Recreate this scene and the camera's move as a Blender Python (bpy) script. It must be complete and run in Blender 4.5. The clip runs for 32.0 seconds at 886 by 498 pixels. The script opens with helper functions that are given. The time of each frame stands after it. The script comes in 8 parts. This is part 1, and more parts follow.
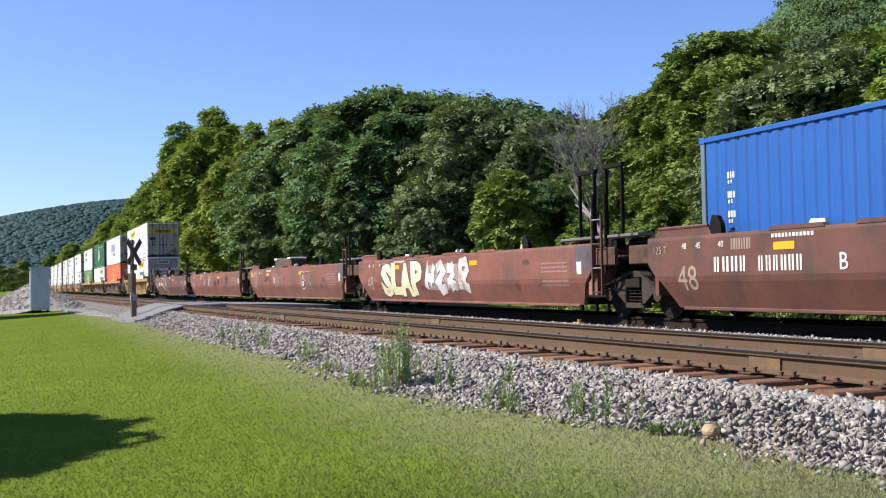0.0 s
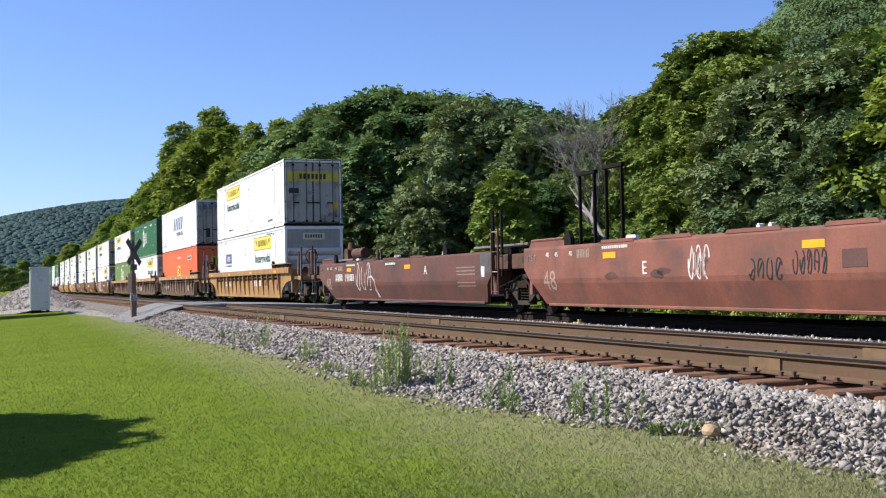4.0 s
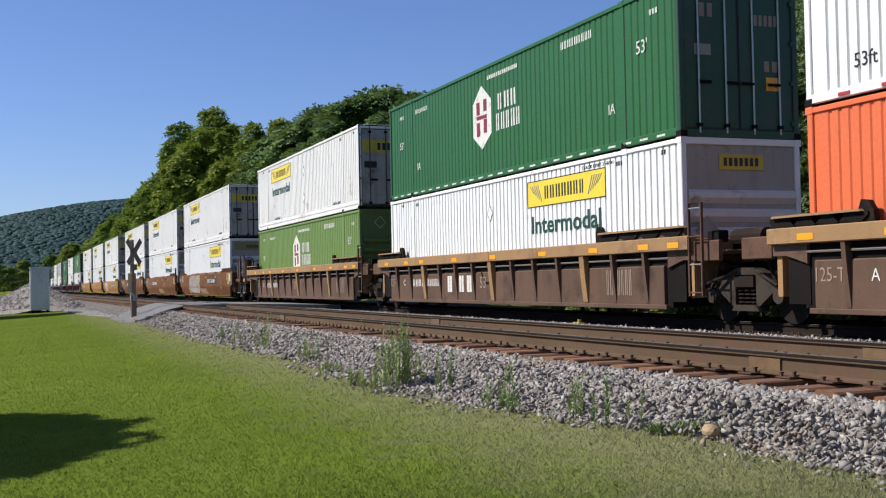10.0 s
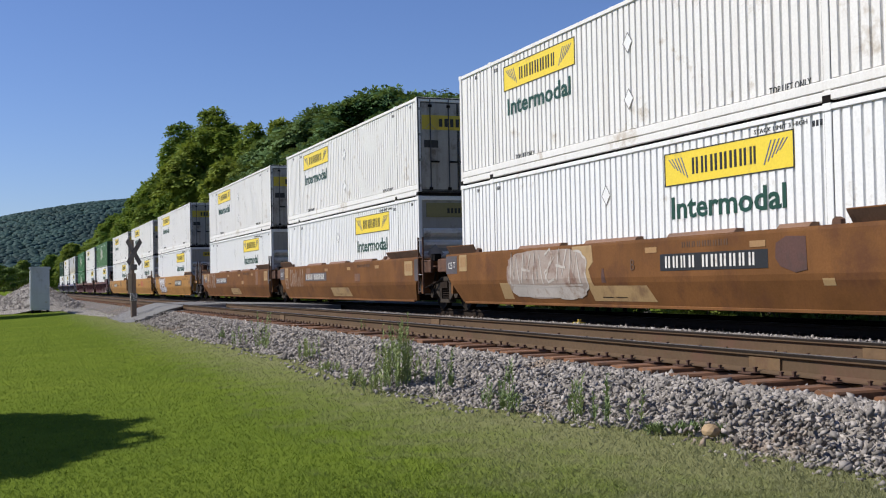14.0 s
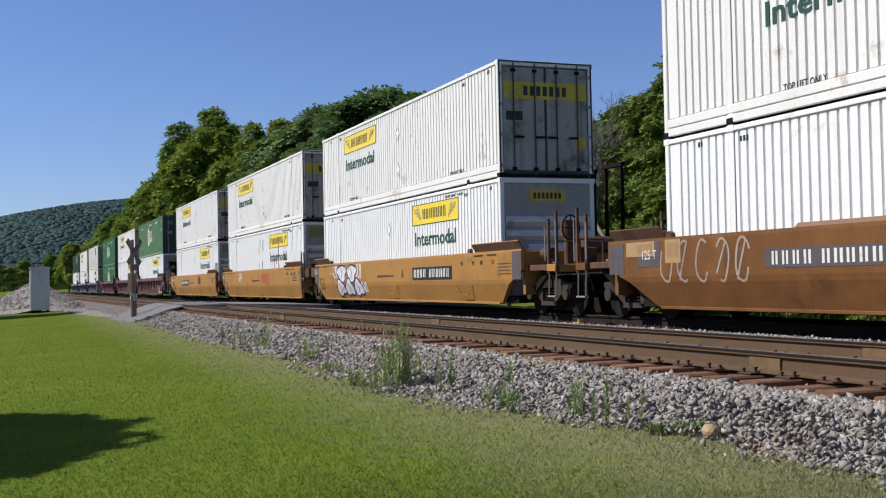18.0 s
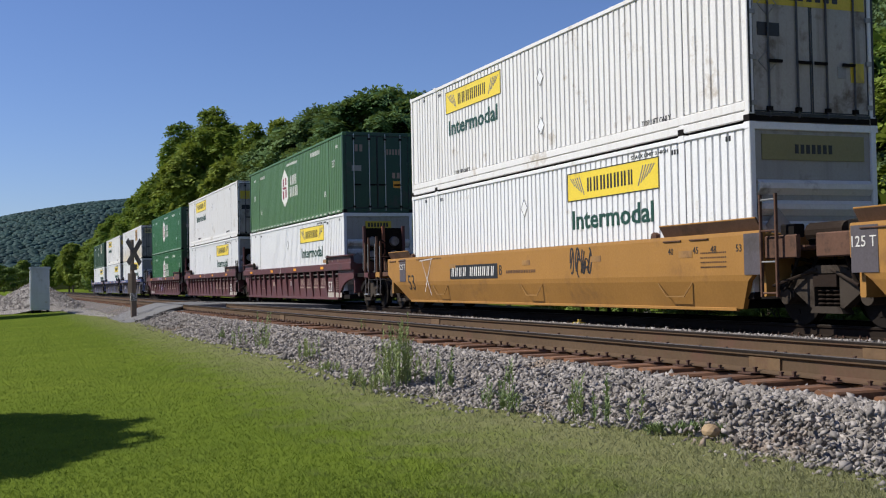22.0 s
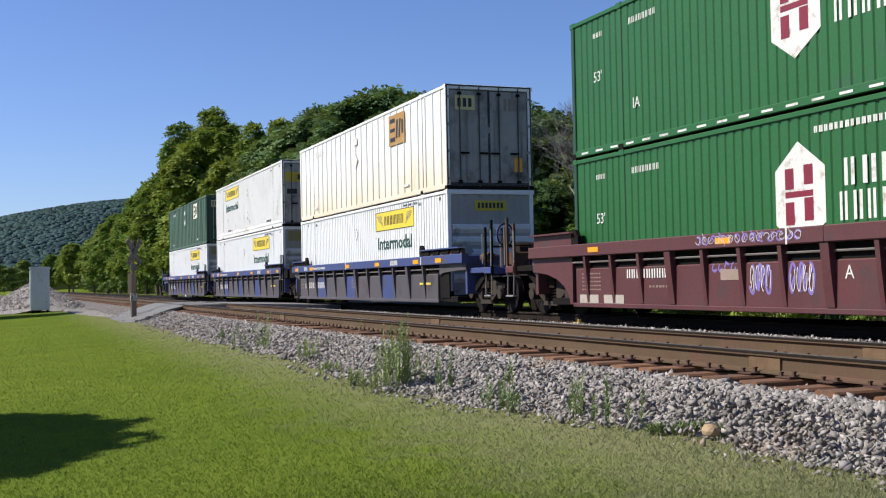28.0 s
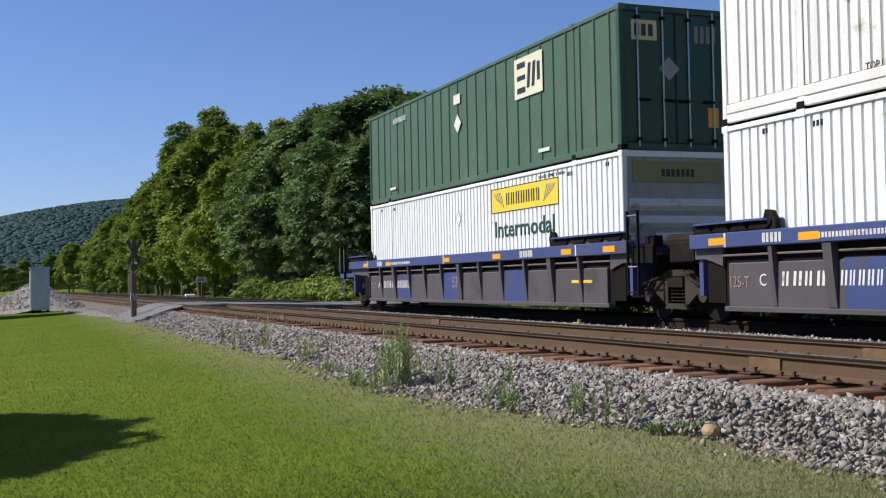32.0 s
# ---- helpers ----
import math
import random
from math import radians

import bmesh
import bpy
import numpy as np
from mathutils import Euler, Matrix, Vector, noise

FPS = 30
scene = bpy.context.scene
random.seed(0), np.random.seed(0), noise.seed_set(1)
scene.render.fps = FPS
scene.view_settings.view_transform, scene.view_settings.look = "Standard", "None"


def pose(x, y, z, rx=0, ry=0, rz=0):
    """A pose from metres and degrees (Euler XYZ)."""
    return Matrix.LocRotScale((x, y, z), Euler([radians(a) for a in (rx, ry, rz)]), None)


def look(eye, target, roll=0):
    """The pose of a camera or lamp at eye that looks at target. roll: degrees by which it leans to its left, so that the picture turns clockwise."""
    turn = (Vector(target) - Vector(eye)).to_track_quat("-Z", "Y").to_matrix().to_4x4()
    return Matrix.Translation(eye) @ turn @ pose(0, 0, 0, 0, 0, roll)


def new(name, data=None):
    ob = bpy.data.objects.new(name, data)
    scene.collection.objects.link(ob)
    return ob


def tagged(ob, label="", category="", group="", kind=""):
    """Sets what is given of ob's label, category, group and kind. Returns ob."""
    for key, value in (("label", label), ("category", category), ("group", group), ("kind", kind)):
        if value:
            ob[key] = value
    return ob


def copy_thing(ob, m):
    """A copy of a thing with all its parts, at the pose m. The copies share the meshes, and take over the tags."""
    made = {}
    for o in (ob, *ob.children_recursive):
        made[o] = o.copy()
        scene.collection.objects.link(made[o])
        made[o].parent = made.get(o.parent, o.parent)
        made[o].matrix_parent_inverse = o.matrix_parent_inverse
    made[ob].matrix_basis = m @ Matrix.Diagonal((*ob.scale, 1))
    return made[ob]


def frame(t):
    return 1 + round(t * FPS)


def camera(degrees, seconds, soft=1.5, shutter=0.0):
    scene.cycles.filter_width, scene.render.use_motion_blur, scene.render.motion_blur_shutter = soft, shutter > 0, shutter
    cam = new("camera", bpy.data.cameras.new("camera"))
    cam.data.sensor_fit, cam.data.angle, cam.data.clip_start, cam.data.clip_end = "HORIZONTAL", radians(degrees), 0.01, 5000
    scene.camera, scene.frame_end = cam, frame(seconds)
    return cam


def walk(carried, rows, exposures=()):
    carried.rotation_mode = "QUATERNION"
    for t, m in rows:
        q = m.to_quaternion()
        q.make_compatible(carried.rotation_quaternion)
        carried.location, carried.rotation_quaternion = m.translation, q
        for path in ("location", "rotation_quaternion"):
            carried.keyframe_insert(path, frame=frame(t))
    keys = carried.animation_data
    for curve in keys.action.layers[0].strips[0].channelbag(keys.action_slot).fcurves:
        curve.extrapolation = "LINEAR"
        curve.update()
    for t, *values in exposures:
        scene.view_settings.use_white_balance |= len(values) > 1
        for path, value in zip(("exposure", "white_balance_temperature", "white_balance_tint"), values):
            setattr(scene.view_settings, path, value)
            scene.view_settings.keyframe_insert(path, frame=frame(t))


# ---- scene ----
# World: x along the tracks (the train runs towards +x), y away from the viewer, z up.
# z = 0 is the rail top of the far track. The camera stands still on the lawn.
cam = camera(42.87, 32.0, soft=1.15)
EYE = (0.0, -12.592, 0.796)
YAW, PITCH, ROLL = 68.66, 1.627, -1.135
AIM = (EYE[0] - 50 * math.sin(radians(YAW)) * math.cos(radians(PITCH)),
       EYE[1] + 50 * math.cos(radians(YAW)) * math.cos(radians(PITCH)),
       EYE[2] + 50 * math.sin(radians(PITCH)))
STAND = look(EYE, AIM, ROLL)
walk(cam, [(0.0, STAND), (32.0, STAND)],
     [(0.0, 0.86), (3.0, 0.85), (6.0, 0.45), (7.0, 0.24), (8.0, 0.32), (9.0, 0.36), (11.0, 0.27), (13.0, 0.32), (14.0, 0.17), (17.0, 0.21), (18.0, 0.20), (19.0, 0.16), (20.0, 0.10),
      (22.0, 0.11), (24.0, 0.36), (25.0, 0.28), (28.0, 0.42), (29.0, 0.34), (30.0, 0.24), (32.0, 0.26)])

# ---- daylight ----
SUN_AZ = radians(206)          # clockwise from +y
SUN_EL = radians(44)
world = bpy.data.worlds.new("sky")
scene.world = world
world.use_nodes = True
wn = world.node_tree
sky = wn.nodes.new("ShaderNodeTexSky")
sky.sky_type = "NISHITA"
sky.sun_disc = False
sky.sun_elevation, sky.sun_rotation = SUN_EL, SUN_AZ
sky.altitude, sky.air_density, sky.dust_density, sky.ozone_density = 300, 1.0, 0.3, 2.0
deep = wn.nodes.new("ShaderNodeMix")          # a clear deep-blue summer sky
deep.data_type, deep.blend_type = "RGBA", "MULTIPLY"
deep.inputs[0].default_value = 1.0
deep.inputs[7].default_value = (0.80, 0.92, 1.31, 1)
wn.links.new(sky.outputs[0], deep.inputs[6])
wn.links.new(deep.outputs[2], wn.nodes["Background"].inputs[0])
wn.nodes["Background"].inputs[1].default_value = 0.077
sun = new("sun", bpy.data.lights.new("sun", "SUN"))
sun.data.energy, sun.data.angle, sun.data.color = 5.0, radians(0.53), (1.0, 0.95, 0.86)
SUN_DIR = Vector((math.sin(SUN_AZ) * math.cos(SUN_EL), math.cos(SUN_AZ) * math.cos(SUN_EL), math.sin(SUN_EL)))
sun.matrix_world = look(SUN_DIR * 100, (0, 0, 0))


# ---- materials ----
def nodes_of(name):
    m = bpy.data.materials.new(name)
    m.use_nodes = True
    nt = m.node_tree
    return m, nt, nt.nodes["Principled BSDF"]


def add(nt, kind, **values):
    n = nt.nodes.new(kind)
    for k, v in values.items():
        n.inputs[k].default_value = v
    return n


def noise_at(nt, coord, scale, detail=4.0, rough=0.6, stretch=None):
    n = add(nt, "ShaderNodeTexNoise", Scale=scale, Detail=detail, Roughness=rough)
    src = coord
    if stretch:
        mp = nt.nodes.new("ShaderNodeMapping")
        mp.inputs["Scale"].default_value = stretch
        nt.links.new(coord, mp.inputs["Vector"])
        src = mp.outputs[0]
    nt.links.new(src, n.inputs["Vector"])
    return n.outputs["Fac"]


def ramp(nt, fac, a, b, lo=0.0, hi=1.0):
    r = nt.nodes.new("ShaderNodeMapRange")
    r.inputs["From Min"].default_value, r.inputs["From Max"].default_value = a, b
    r.inputs["To Min"].default_value, r.inputs["To Max"].default_value = lo, hi
    nt.links.new(fac, r.inputs["Value"])
    return r.outputs[0]


def mixed(nt, fac, a, b, mode="MIX"):
    m = nt.nodes.new("ShaderNodeMix")
    m.data_type, m.blend_type = "RGBA", mode
    for sock, v in ((m.inputs[0], fac), (m.inputs[6], a), (m.inputs[7], b)):
        if hasattr(v, "is_linked"):
            nt.links.new(v, sock)
        elif isinstance(v, (int, float)):
            sock.default_value = v
        else:
            sock.default_value = (*v, 1)
    return m.outputs[2]


def scaled(c, k):
    return tuple(min(1.0, x * k) for x in c)


def surface(name, col, rough=0.5, metal=0.0, var=0.18, scale=0.6, grain=25.0, bump=0.08, stain=None, amount=0.0,
            stain_scale=1.2, streak=0.0, rand=0.0, island=0.0, spec=0.5):
    """A paint, wood or stone: large and fine variation, stains, streaks that run down, relief."""
    m, nt, b = nodes_of(name)
    co = nt.nodes.new("ShaderNodeTexCoord").outputs["Object"]
    big = noise_at(nt, co, scale, 5)
    fine = noise_at(nt, co, grain, 3)
    c = mixed(nt, ramp(nt, big, 0.3, 0.7), scaled(col, 1 - var), scaled(col, 1 + var))
    c = mixed(nt, ramp(nt, fine, 0.3, 0.75, 0.0, 0.35), c, scaled(col, 0.62))
    if stain and amount > 0:
        st = noise_at(nt, co, stain_scale, 8, 0.68)
        c = mixed(nt, ramp(nt, st, 0.62 - 0.22 * amount, 0.72 - 0.1 * amount), c, stain)
    if stain and streak > 0:
        run = noise_at(nt, co, 1.0, 4, 0.6, (5.0, 5.0, 0.35))
        c = mixed(nt, ramp(nt, run, 0.52, 0.78, 0.0, streak), c, stain)
    if rand or island:
        src = nt.nodes.new("ShaderNodeObjectInfo").outputs["Random"] if rand else nt.nodes.new("ShaderNodeNewGeometry").outputs["Random Per Island"]
        k = rand or island
        h = nt.nodes.new("ShaderNodeHueSaturation")
        nt.links.new(ramp(nt, src, 0, 1, 1 - k, 1 + k), h.inputs["Value"])
        nt.links.new(c, h.inputs["Color"])
        c = h.outputs[0]
    nt.links.new(c, b.inputs["Base Color"])
    nt.links.new(ramp(nt, fine, 0.2, 0.8, max(0.03, rough - 0.12), min(1, rough + 0.12)), b.inputs["Roughness"])
    b.inputs["Metallic"].default_value = metal
    b.inputs["Specular IOR Level"].default_value = spec
    if bump:
        bp = add(nt, "ShaderNodeBump", Strength=bump, Distance=0.01)
        nt.links.new(fine, bp.inputs["Height"])
        nt.links.new(bp.outputs[0], b.inputs["Normal"])
    return m


def leaf_material(name, col, col2, tint=0.2, shine=0.7, patch=0.0, lift=1.3, through_light=0.13):
    m, nt, b = nodes_of(name)
    geo = nt.nodes.new("ShaderNodeNewGeometry").outputs["Random Per Island"]
    co = nt.nodes.new("ShaderNodeTexCoord").outputs["Object"]
    obj = nt.nodes.new("ShaderNodeObjectInfo").outputs["Random"]
    c = mixed(nt, geo, col, col2)
    c = mixed(nt, ramp(nt, noise_at(nt, co, 0.45, 3), 0.35, 0.7, 0.0, 0.7), c, scaled(col, 0.6))
    if patch:          # whole trees differ in a wood
        c = mixed(nt, ramp(nt, noise_at(nt, co, patch, 2, 0.5), 0.42, 0.62, 0.0, 0.75), c, scaled((col2[0] * lift, col2[1] * lift, col2[2]), 1.1))
        c = mixed(nt, ramp(nt, noise_at(nt, co, patch * 0.37, 2, 0.5), 0.5, 0.68, 0.0, 0.6), c, scaled(col, 0.5))
    h = nt.nodes.new("ShaderNodeHueSaturation")
    nt.links.new(ramp(nt, obj, 0, 1, 0.475, 0.515), h.inputs["Hue"])
    nt.links.new(ramp(nt, obj, 0, 1, 1 + tint, 1 - tint), h.inputs["Value"])
    nt.links.new(c, h.inputs["Color"])
    nt.links.new(h.outputs[0], b.inputs["Base Color"])
    b.inputs["Roughness"].default_value = shine
    b.inputs["Specular IOR Level"].default_value = 0.12
    tr = nt.nodes.new("ShaderNodeBsdfTranslucent")
    nt.links.new(mixed(nt, 0.5, h.outputs[0], scaled((0.9, 1.0, 0.15), 0.25), "MIX"), tr.inputs["Color"])
    mx = nt.nodes.new("ShaderNodeMixShader")
    mx.inputs[0].default_value = through_light
    nt.links.new(b.outputs[0], mx.inputs[1])
    nt.links.new(tr.outputs[0], mx.inputs[2])
    nt.links.new(mx.outputs[0], nt.nodes["Material Output"].inputs["Surface"])
    return m


RUST = (0.13, 0.05, 0.025)
GRIME = (0.05, 0.04, 0.032)
MAT = {
    "white": surface("white_paint", (0.80, 0.80, 0.79), 0.42, var=0.03, stain=(0.45, 0.40, 0.33), amount=0.12, streak=0.18, bump=0.02),
    "aged_white": surface("chalky_white_paint", (0.765, 0.75, 0.725), 0.5, var=0.04, stain=(0.42, 0.35, 0.27), amount=0.16, streak=0.25, bump=0.02),
    # white for the ends: base darkened for their shade, plus dirt and grime
    "dirty_end": surface("shaded_grime_streaked_white_paint", (0.36, 0.34, 0.30), 0.65, var=0.2, stain=(0.07, 0.055, 0.042), amount=0.65, stain_scale=0.9, streak=0.8, bump=0.03),
    "white_end": surface("shaded_dusty_white_paint", (0.40, 0.375, 0.335), 0.65, var=0.15, stain=(0.13, 0.10, 0.075), amount=0.45, stain_scale=1.6, streak=0.55, bump=0.03, spec=0.2),
    "green": surface("green_paint", (0.016, 0.112, 0.022), 0.45, var=0.08, stain=(0.03, 0.09, 0.04), amount=0.15, streak=0.2, bump=0.02),
    "faded_green": surface("sun_faded_green_paint", (0.065, 0.15, 0.05), 0.5, var=0.08, stain=(0.05, 0.10, 0.04), amount=0.2, streak=0.25, bump=0.02),
    # green for the ends, darkened for their shade, with dust stains
    "green_end": surface("shaded_dusty_green_paint", (0.014, 0.06, 0.03), 0.5, var=0.15, stain=(0.05, 0.05, 0.04), amount=0.35, streak=0.3, bump=0.03),
    "light_green": surface("faded_green_paint", (0.145, 0.235, 0.05), 0.5, var=0.07, stain=(0.1, 0.14, 0.05), amount=0.2, streak=0.25, bump=0.02),
    # light green darkened for the end in shade
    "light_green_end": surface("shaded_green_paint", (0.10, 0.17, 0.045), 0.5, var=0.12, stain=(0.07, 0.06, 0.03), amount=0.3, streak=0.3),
    "dull_green": surface("dull_green_paint", (0.06, 0.115, 0.07), 0.5, var=0.1, stain=(0.10, 0.13, 0.09), amount=0.3, streak=0.3, bump=0.02),
    "orange": surface("orange_paint", (0.72, 0.145, 0.045), 0.5, var=0.06, stain=(0.50, 0.12, 0.05), amount=0.25, streak=0.25, bump=0.02),
    "bright_orange": surface("fresh_orange_paint", (0.75, 0.10, 0.012), 0.5, var=0.05),
    "blue_box": surface("blue_paint", (0.008, 0.082, 0.32), 0.5, var=0.08, stain=(0.02, 0.10, 0.30), amount=0.2, streak=0.25, bump=0.02),
    "grey_blue": surface("grey_blue_paint", (0.10, 0.14, 0.17), 0.5),
    "brown_car": surface("weathered_red_brown_paint", (0.195, 0.068, 0.042), 0.62, var=0.3, scale=0.9, stain=(0.10, 0.048, 0.036), amount=0.5, stain_scale=1.1, streak=0.55),
    "dark_brown_car": surface("sooty_red_brown_paint", (0.112, 0.040, 0.026), 0.65, var=0.3, scale=0.9, stain=(0.055, 0.028, 0.021), amount=0.5, stain_scale=1.1, streak=0.6),
    "tan_car": surface("weathered_tan_brown_paint", (0.160, 0.070, 0.023), 0.7, var=0.3, scale=0.8, stain=(0.105, 0.045, 0.020), amount=0.5, stain_scale=1.1, streak=0.5, spec=0.15),
    "yellow_car": surface("ochre_yellow_paint", (0.350, 0.178, 0.046), 0.55, var=0.10, stain=(0.22, 0.115, 0.04), amount=0.3, stain_scale=0.8, streak=0.22, spec=0.2),
    "dirty_yellow": surface("rusting_yellow_paint", (0.31, 0.165, 0.045), 0.6, var=0.2, stain=(0.15, 0.075, 0.03), amount=0.5, stain_scale=1.4, streak=0.6),
    "dirty_brown": surface("grimy_brown_paint", (0.118, 0.068, 0.044), 0.65, var=0.25, stain=(0.05, 0.03, 0.021), amount=0.45, streak=0.5, spec=0.25),
    "chord_tan": surface("grimy_tan_paint", (0.33, 0.19, 0.078), 0.6, var=0.18, stain=(0.16, 0.09, 0.045), amount=0.45, streak=0.3),
    "maroon": surface("dark_maroon_paint", (0.095, 0.026, 0.026), 0.55, var=0.2, stain=(0.055, 0.03, 0.028), amount=0.4, streak=0.4),
    "navy": surface("faded_blue_paint", (0.045, 0.065, 0.19), 0.5, var=0.15, stain=(0.07, 0.06, 0.06), amount=0.35, streak=0.3),
    "slate": surface("grimy_dark_paint", (0.080, 0.068, 0.075), 0.6, var=0.2, stain=(0.05, 0.04, 0.035), amount=0.4, streak=0.4),
    # three grimy steels, darkened further for the low light under the cars
    "dark_steel": surface("shade_dark_grimy_steel", (0.010, 0.008, 0.007), 0.85, 0.0, var=0.3, stain=(0.028, 0.018, 0.012), amount=0.35, spec=0.12),
    "truck_steel": surface("shade_dark_dusty_cast_steel", (0.024, 0.016, 0.012), 0.85, 0.0, var=0.3, stain=GRIME, amount=0.35, spec=0.12),
    "wheel_steel": surface("shade_dark_worn_wheel_steel", (0.012, 0.009, 0.007), 0.75, 0.0, var=0.2, stain=(0.03, 0.022, 0.016), amount=0.4, spec=0.15),
    "bare_steel": surface("galvanised_steel", (0.45, 0.45, 0.44), 0.4, 0.7, var=0.12),
    "sign_yellow": surface("yellow_panel", (0.80, 0.60, 0.045), 0.45, var=0.04, stain=(0.5, 0.36, 0.08), amount=0.15),
    # banner yellow for the ends: their shade in the base colour, plus grime
    "end_yellow": surface("shaded_grimy_yellow_panel", (0.62, 0.46, 0.03), 0.5, var=0.12, stain=(0.2, 0.15, 0.05), amount=0.3, streak=0.4),
    "dull_banner": surface("dull_banner_panel", (0.27, 0.24, 0.10), 0.55, var=0.1),
    "pale_tan": surface("pale_tan_paint", (0.36, 0.24, 0.11), 0.55, var=0.12, stain=(0.2, 0.12, 0.06), amount=0.35),
    "pale_grey": surface("grubby_pale_paint", (0.42, 0.37, 0.31), 0.55, var=0.12, stain=(0.2, 0.15, 0.12), amount=0.4),
    "pale_yellow": surface("faded_yellow_panel", (0.66, 0.55, 0.24), 0.5, var=0.08),
    "amber": surface("amber_reflector", (0.85, 0.36, 0.01), 0.35, var=0.05),
    "faded_logo": surface("sun_browned_logo_panel", (0.40, 0.22, 0.06), 0.55, var=0.15, stain=(0.5, 0.36, 0.16), amount=0.4, stain_scale=3),
    "pale_logo": surface("pale_logo_panel", (0.70, 0.66, 0.50), 0.55, var=0.1),
    "black": surface("black_paint", (0.015, 0.015, 0.016), 0.5, var=0.1),
    "ink_green": surface("dark_green_lettering", (0.008, 0.055, 0.035), 0.5, var=0.1),
    "ink_blue": surface("blue_grey_lettering", (0.10, 0.12, 0.22), 0.5, var=0.15),
    "navy_panel": surface("navy_panel", (0.03, 0.06, 0.22), 0.45, var=0.08),
    "lettering": surface("worn_white_lettering", (0.70, 0.68, 0.63), 0.5, var=0.1, stain=(0.3, 0.22, 0.17), amount=0.3, stain_scale=4),
    "faint": surface("faded_lettering", (0.30, 0.22, 0.17), 0.6, var=0.2),
    "maroon_ink": surface("maroon_lettering", (0.20, 0.012, 0.03), 0.5),
    "red_ink": surface("red_brown_lettering", (0.33, 0.06, 0.025), 0.55),
    "spray_cream": surface("cream_spray_paint", (0.74, 0.66, 0.42), 0.55, var=0.12, stain=(0.4, 0.3, 0.18), amount=0.35, stain_scale=3),
    "spray_white": surface("white_spray_paint", (0.62, 0.58, 0.56), 0.55, var=0.15, stain=(0.30, 0.18, 0.15), amount=0.5, stain_scale=3),
    "spray_violet": surface("violet_spray_paint", (0.20, 0.15, 0.42), 0.55, var=0.2),
    "spray_dark": surface("dark_violet_spray_paint", (0.035, 0.025, 0.06), 0.55, var=0.2),
    "spray_silver": surface("silver_grey_spray_paint", (0.62, 0.61, 0.64), 0.5, var=0.12, stain=(0.44, 0.43, 0.46), amount=0.4, stain_scale=3, streak=0.4),
    "red_panel": surface("faded_red_panel", (0.40, 0.03, 0.03), 0.5),
    "grey_paint": surface("grey_cabinet_paint", (0.50, 0.53, 0.58), 0.45, var=0.06, stain=(0.25, 0.25, 0.25), amount=0.2, streak=0.3),
    "patch_brown": surface("repainted_brown", (0.17, 0.080, 0.038), 0.6, var=0.2, stain=(0.09, 0.045, 0.03), amount=0.4),
    "post_wood": surface("weathered_timber", (0.16, 0.115, 0.085), 0.8, var=0.25, stain=(0.07, 0.05, 0.04), amount=0.4, streak=0.4),
    "sign_grey": surface("weathered_sign_metal", (0.30, 0.29, 0.27), 0.55, 0.3, var=0.15, stain=(0.12, 0.10, 0.09), amount=0.35),
    "sign_back": surface("dark_weathered_sign_metal", (0.075, 0.07, 0.075), 0.6, 0.2, var=0.2, stain=(0.13, 0.12, 0.12), amount=0.35),
    "rack_red": surface("rust_red_paint", (0.22, 0.07, 0.035), 0.6, var=0.2, stain=(0.12, 0.05, 0.03), amount=0.4),
    "rail_rust": surface("rusty_rail_steel", (0.105, 0.068, 0.040), 0.85, 0.0, spec=0.2, var=0.15, scale=1.5, stain=(0.11, 0.06, 0.04), amount=0.4),
    "rail_top": surface("polished_rail_head", (0.12, 0.105, 0.095), 0.55, 0.5, var=0.08),
    "tie_wood": surface("creosoted_timber", (0.185, 0.082, 0.036), 0.85, var=0.25, scale=3, stain=(0.09, 0.06, 0.045), amount=0.5, stain_scale=4, rand=0.25, bump=0.4),
    "spike": surface("rusty_spike_steel", (0.09, 0.045, 0.03), 0.8, 0.2),
    "asphalt": surface("worn_asphalt", (0.15, 0.145, 0.14), 0.85, var=0.2, scale=1.2, grain=60, stain=(0.10, 0.095, 0.09), amount=0.3, bump=0.3),
    "stone": surface("ballast_stone", (0.272, 0.248, 0.232), 0.92, var=0.3, scale=9, stain=(0.20, 0.15, 0.11), amount=0.2, stain_scale=0.8, island=0.5, spec=0.1, bump=0.3),
    "tan_stone": surface("tan_stone", (0.34, 0.235, 0.13), 0.8, var=0.2, scale=8),
    "bark": surface("bark", (0.115, 0.09, 0.07), 0.9, var=0.3, scale=3, bump=0.5),
    "dead_bark": surface("bare_grey_bark", (0.20, 0.18, 0.17), 0.9, var=0.2, scale=3, bump=0.4),
    "frame_dust": surface("dust_coated_cast_steel", (0.055, 0.044, 0.035), 0.85, 0.0, var=0.35, stain=(0.022, 0.016, 0.012), amount=0.5, stain_scale=3, spec=0.12),
    # far rails and ties: grease, plus the shade under the train painted in
    "shade_grease_rail": surface("shade_dark_greasy_rail_steel", (0.024, 0.017, 0.013), 0.85, 0.0, var=0.2, scale=1.5, spec=0.1),
    "shade_grease_tie": surface("shade_dark_oily_timber", (0.018, 0.013, 0.010), 0.95, var=0.25, scale=3, rand=0.25, bump=0.4, spec=0.0),
    "dark_stone": surface("near_black_stone", (0.05, 0.043, 0.038), 0.9, var=0.3, scale=9, island=0.5, spec=0.2, bump=0.3),
    # pale paint; on the nose ribs it carries their highlights in the colour
    "nose_pale": surface("lightened_worn_pale_paint", (0.72, 0.70, 0.66), 0.55, var=0.12, stain=(0.2, 0.18, 0.15), amount=0.4),
    # rail head near-black: the dark reflection on it is painted into the steel
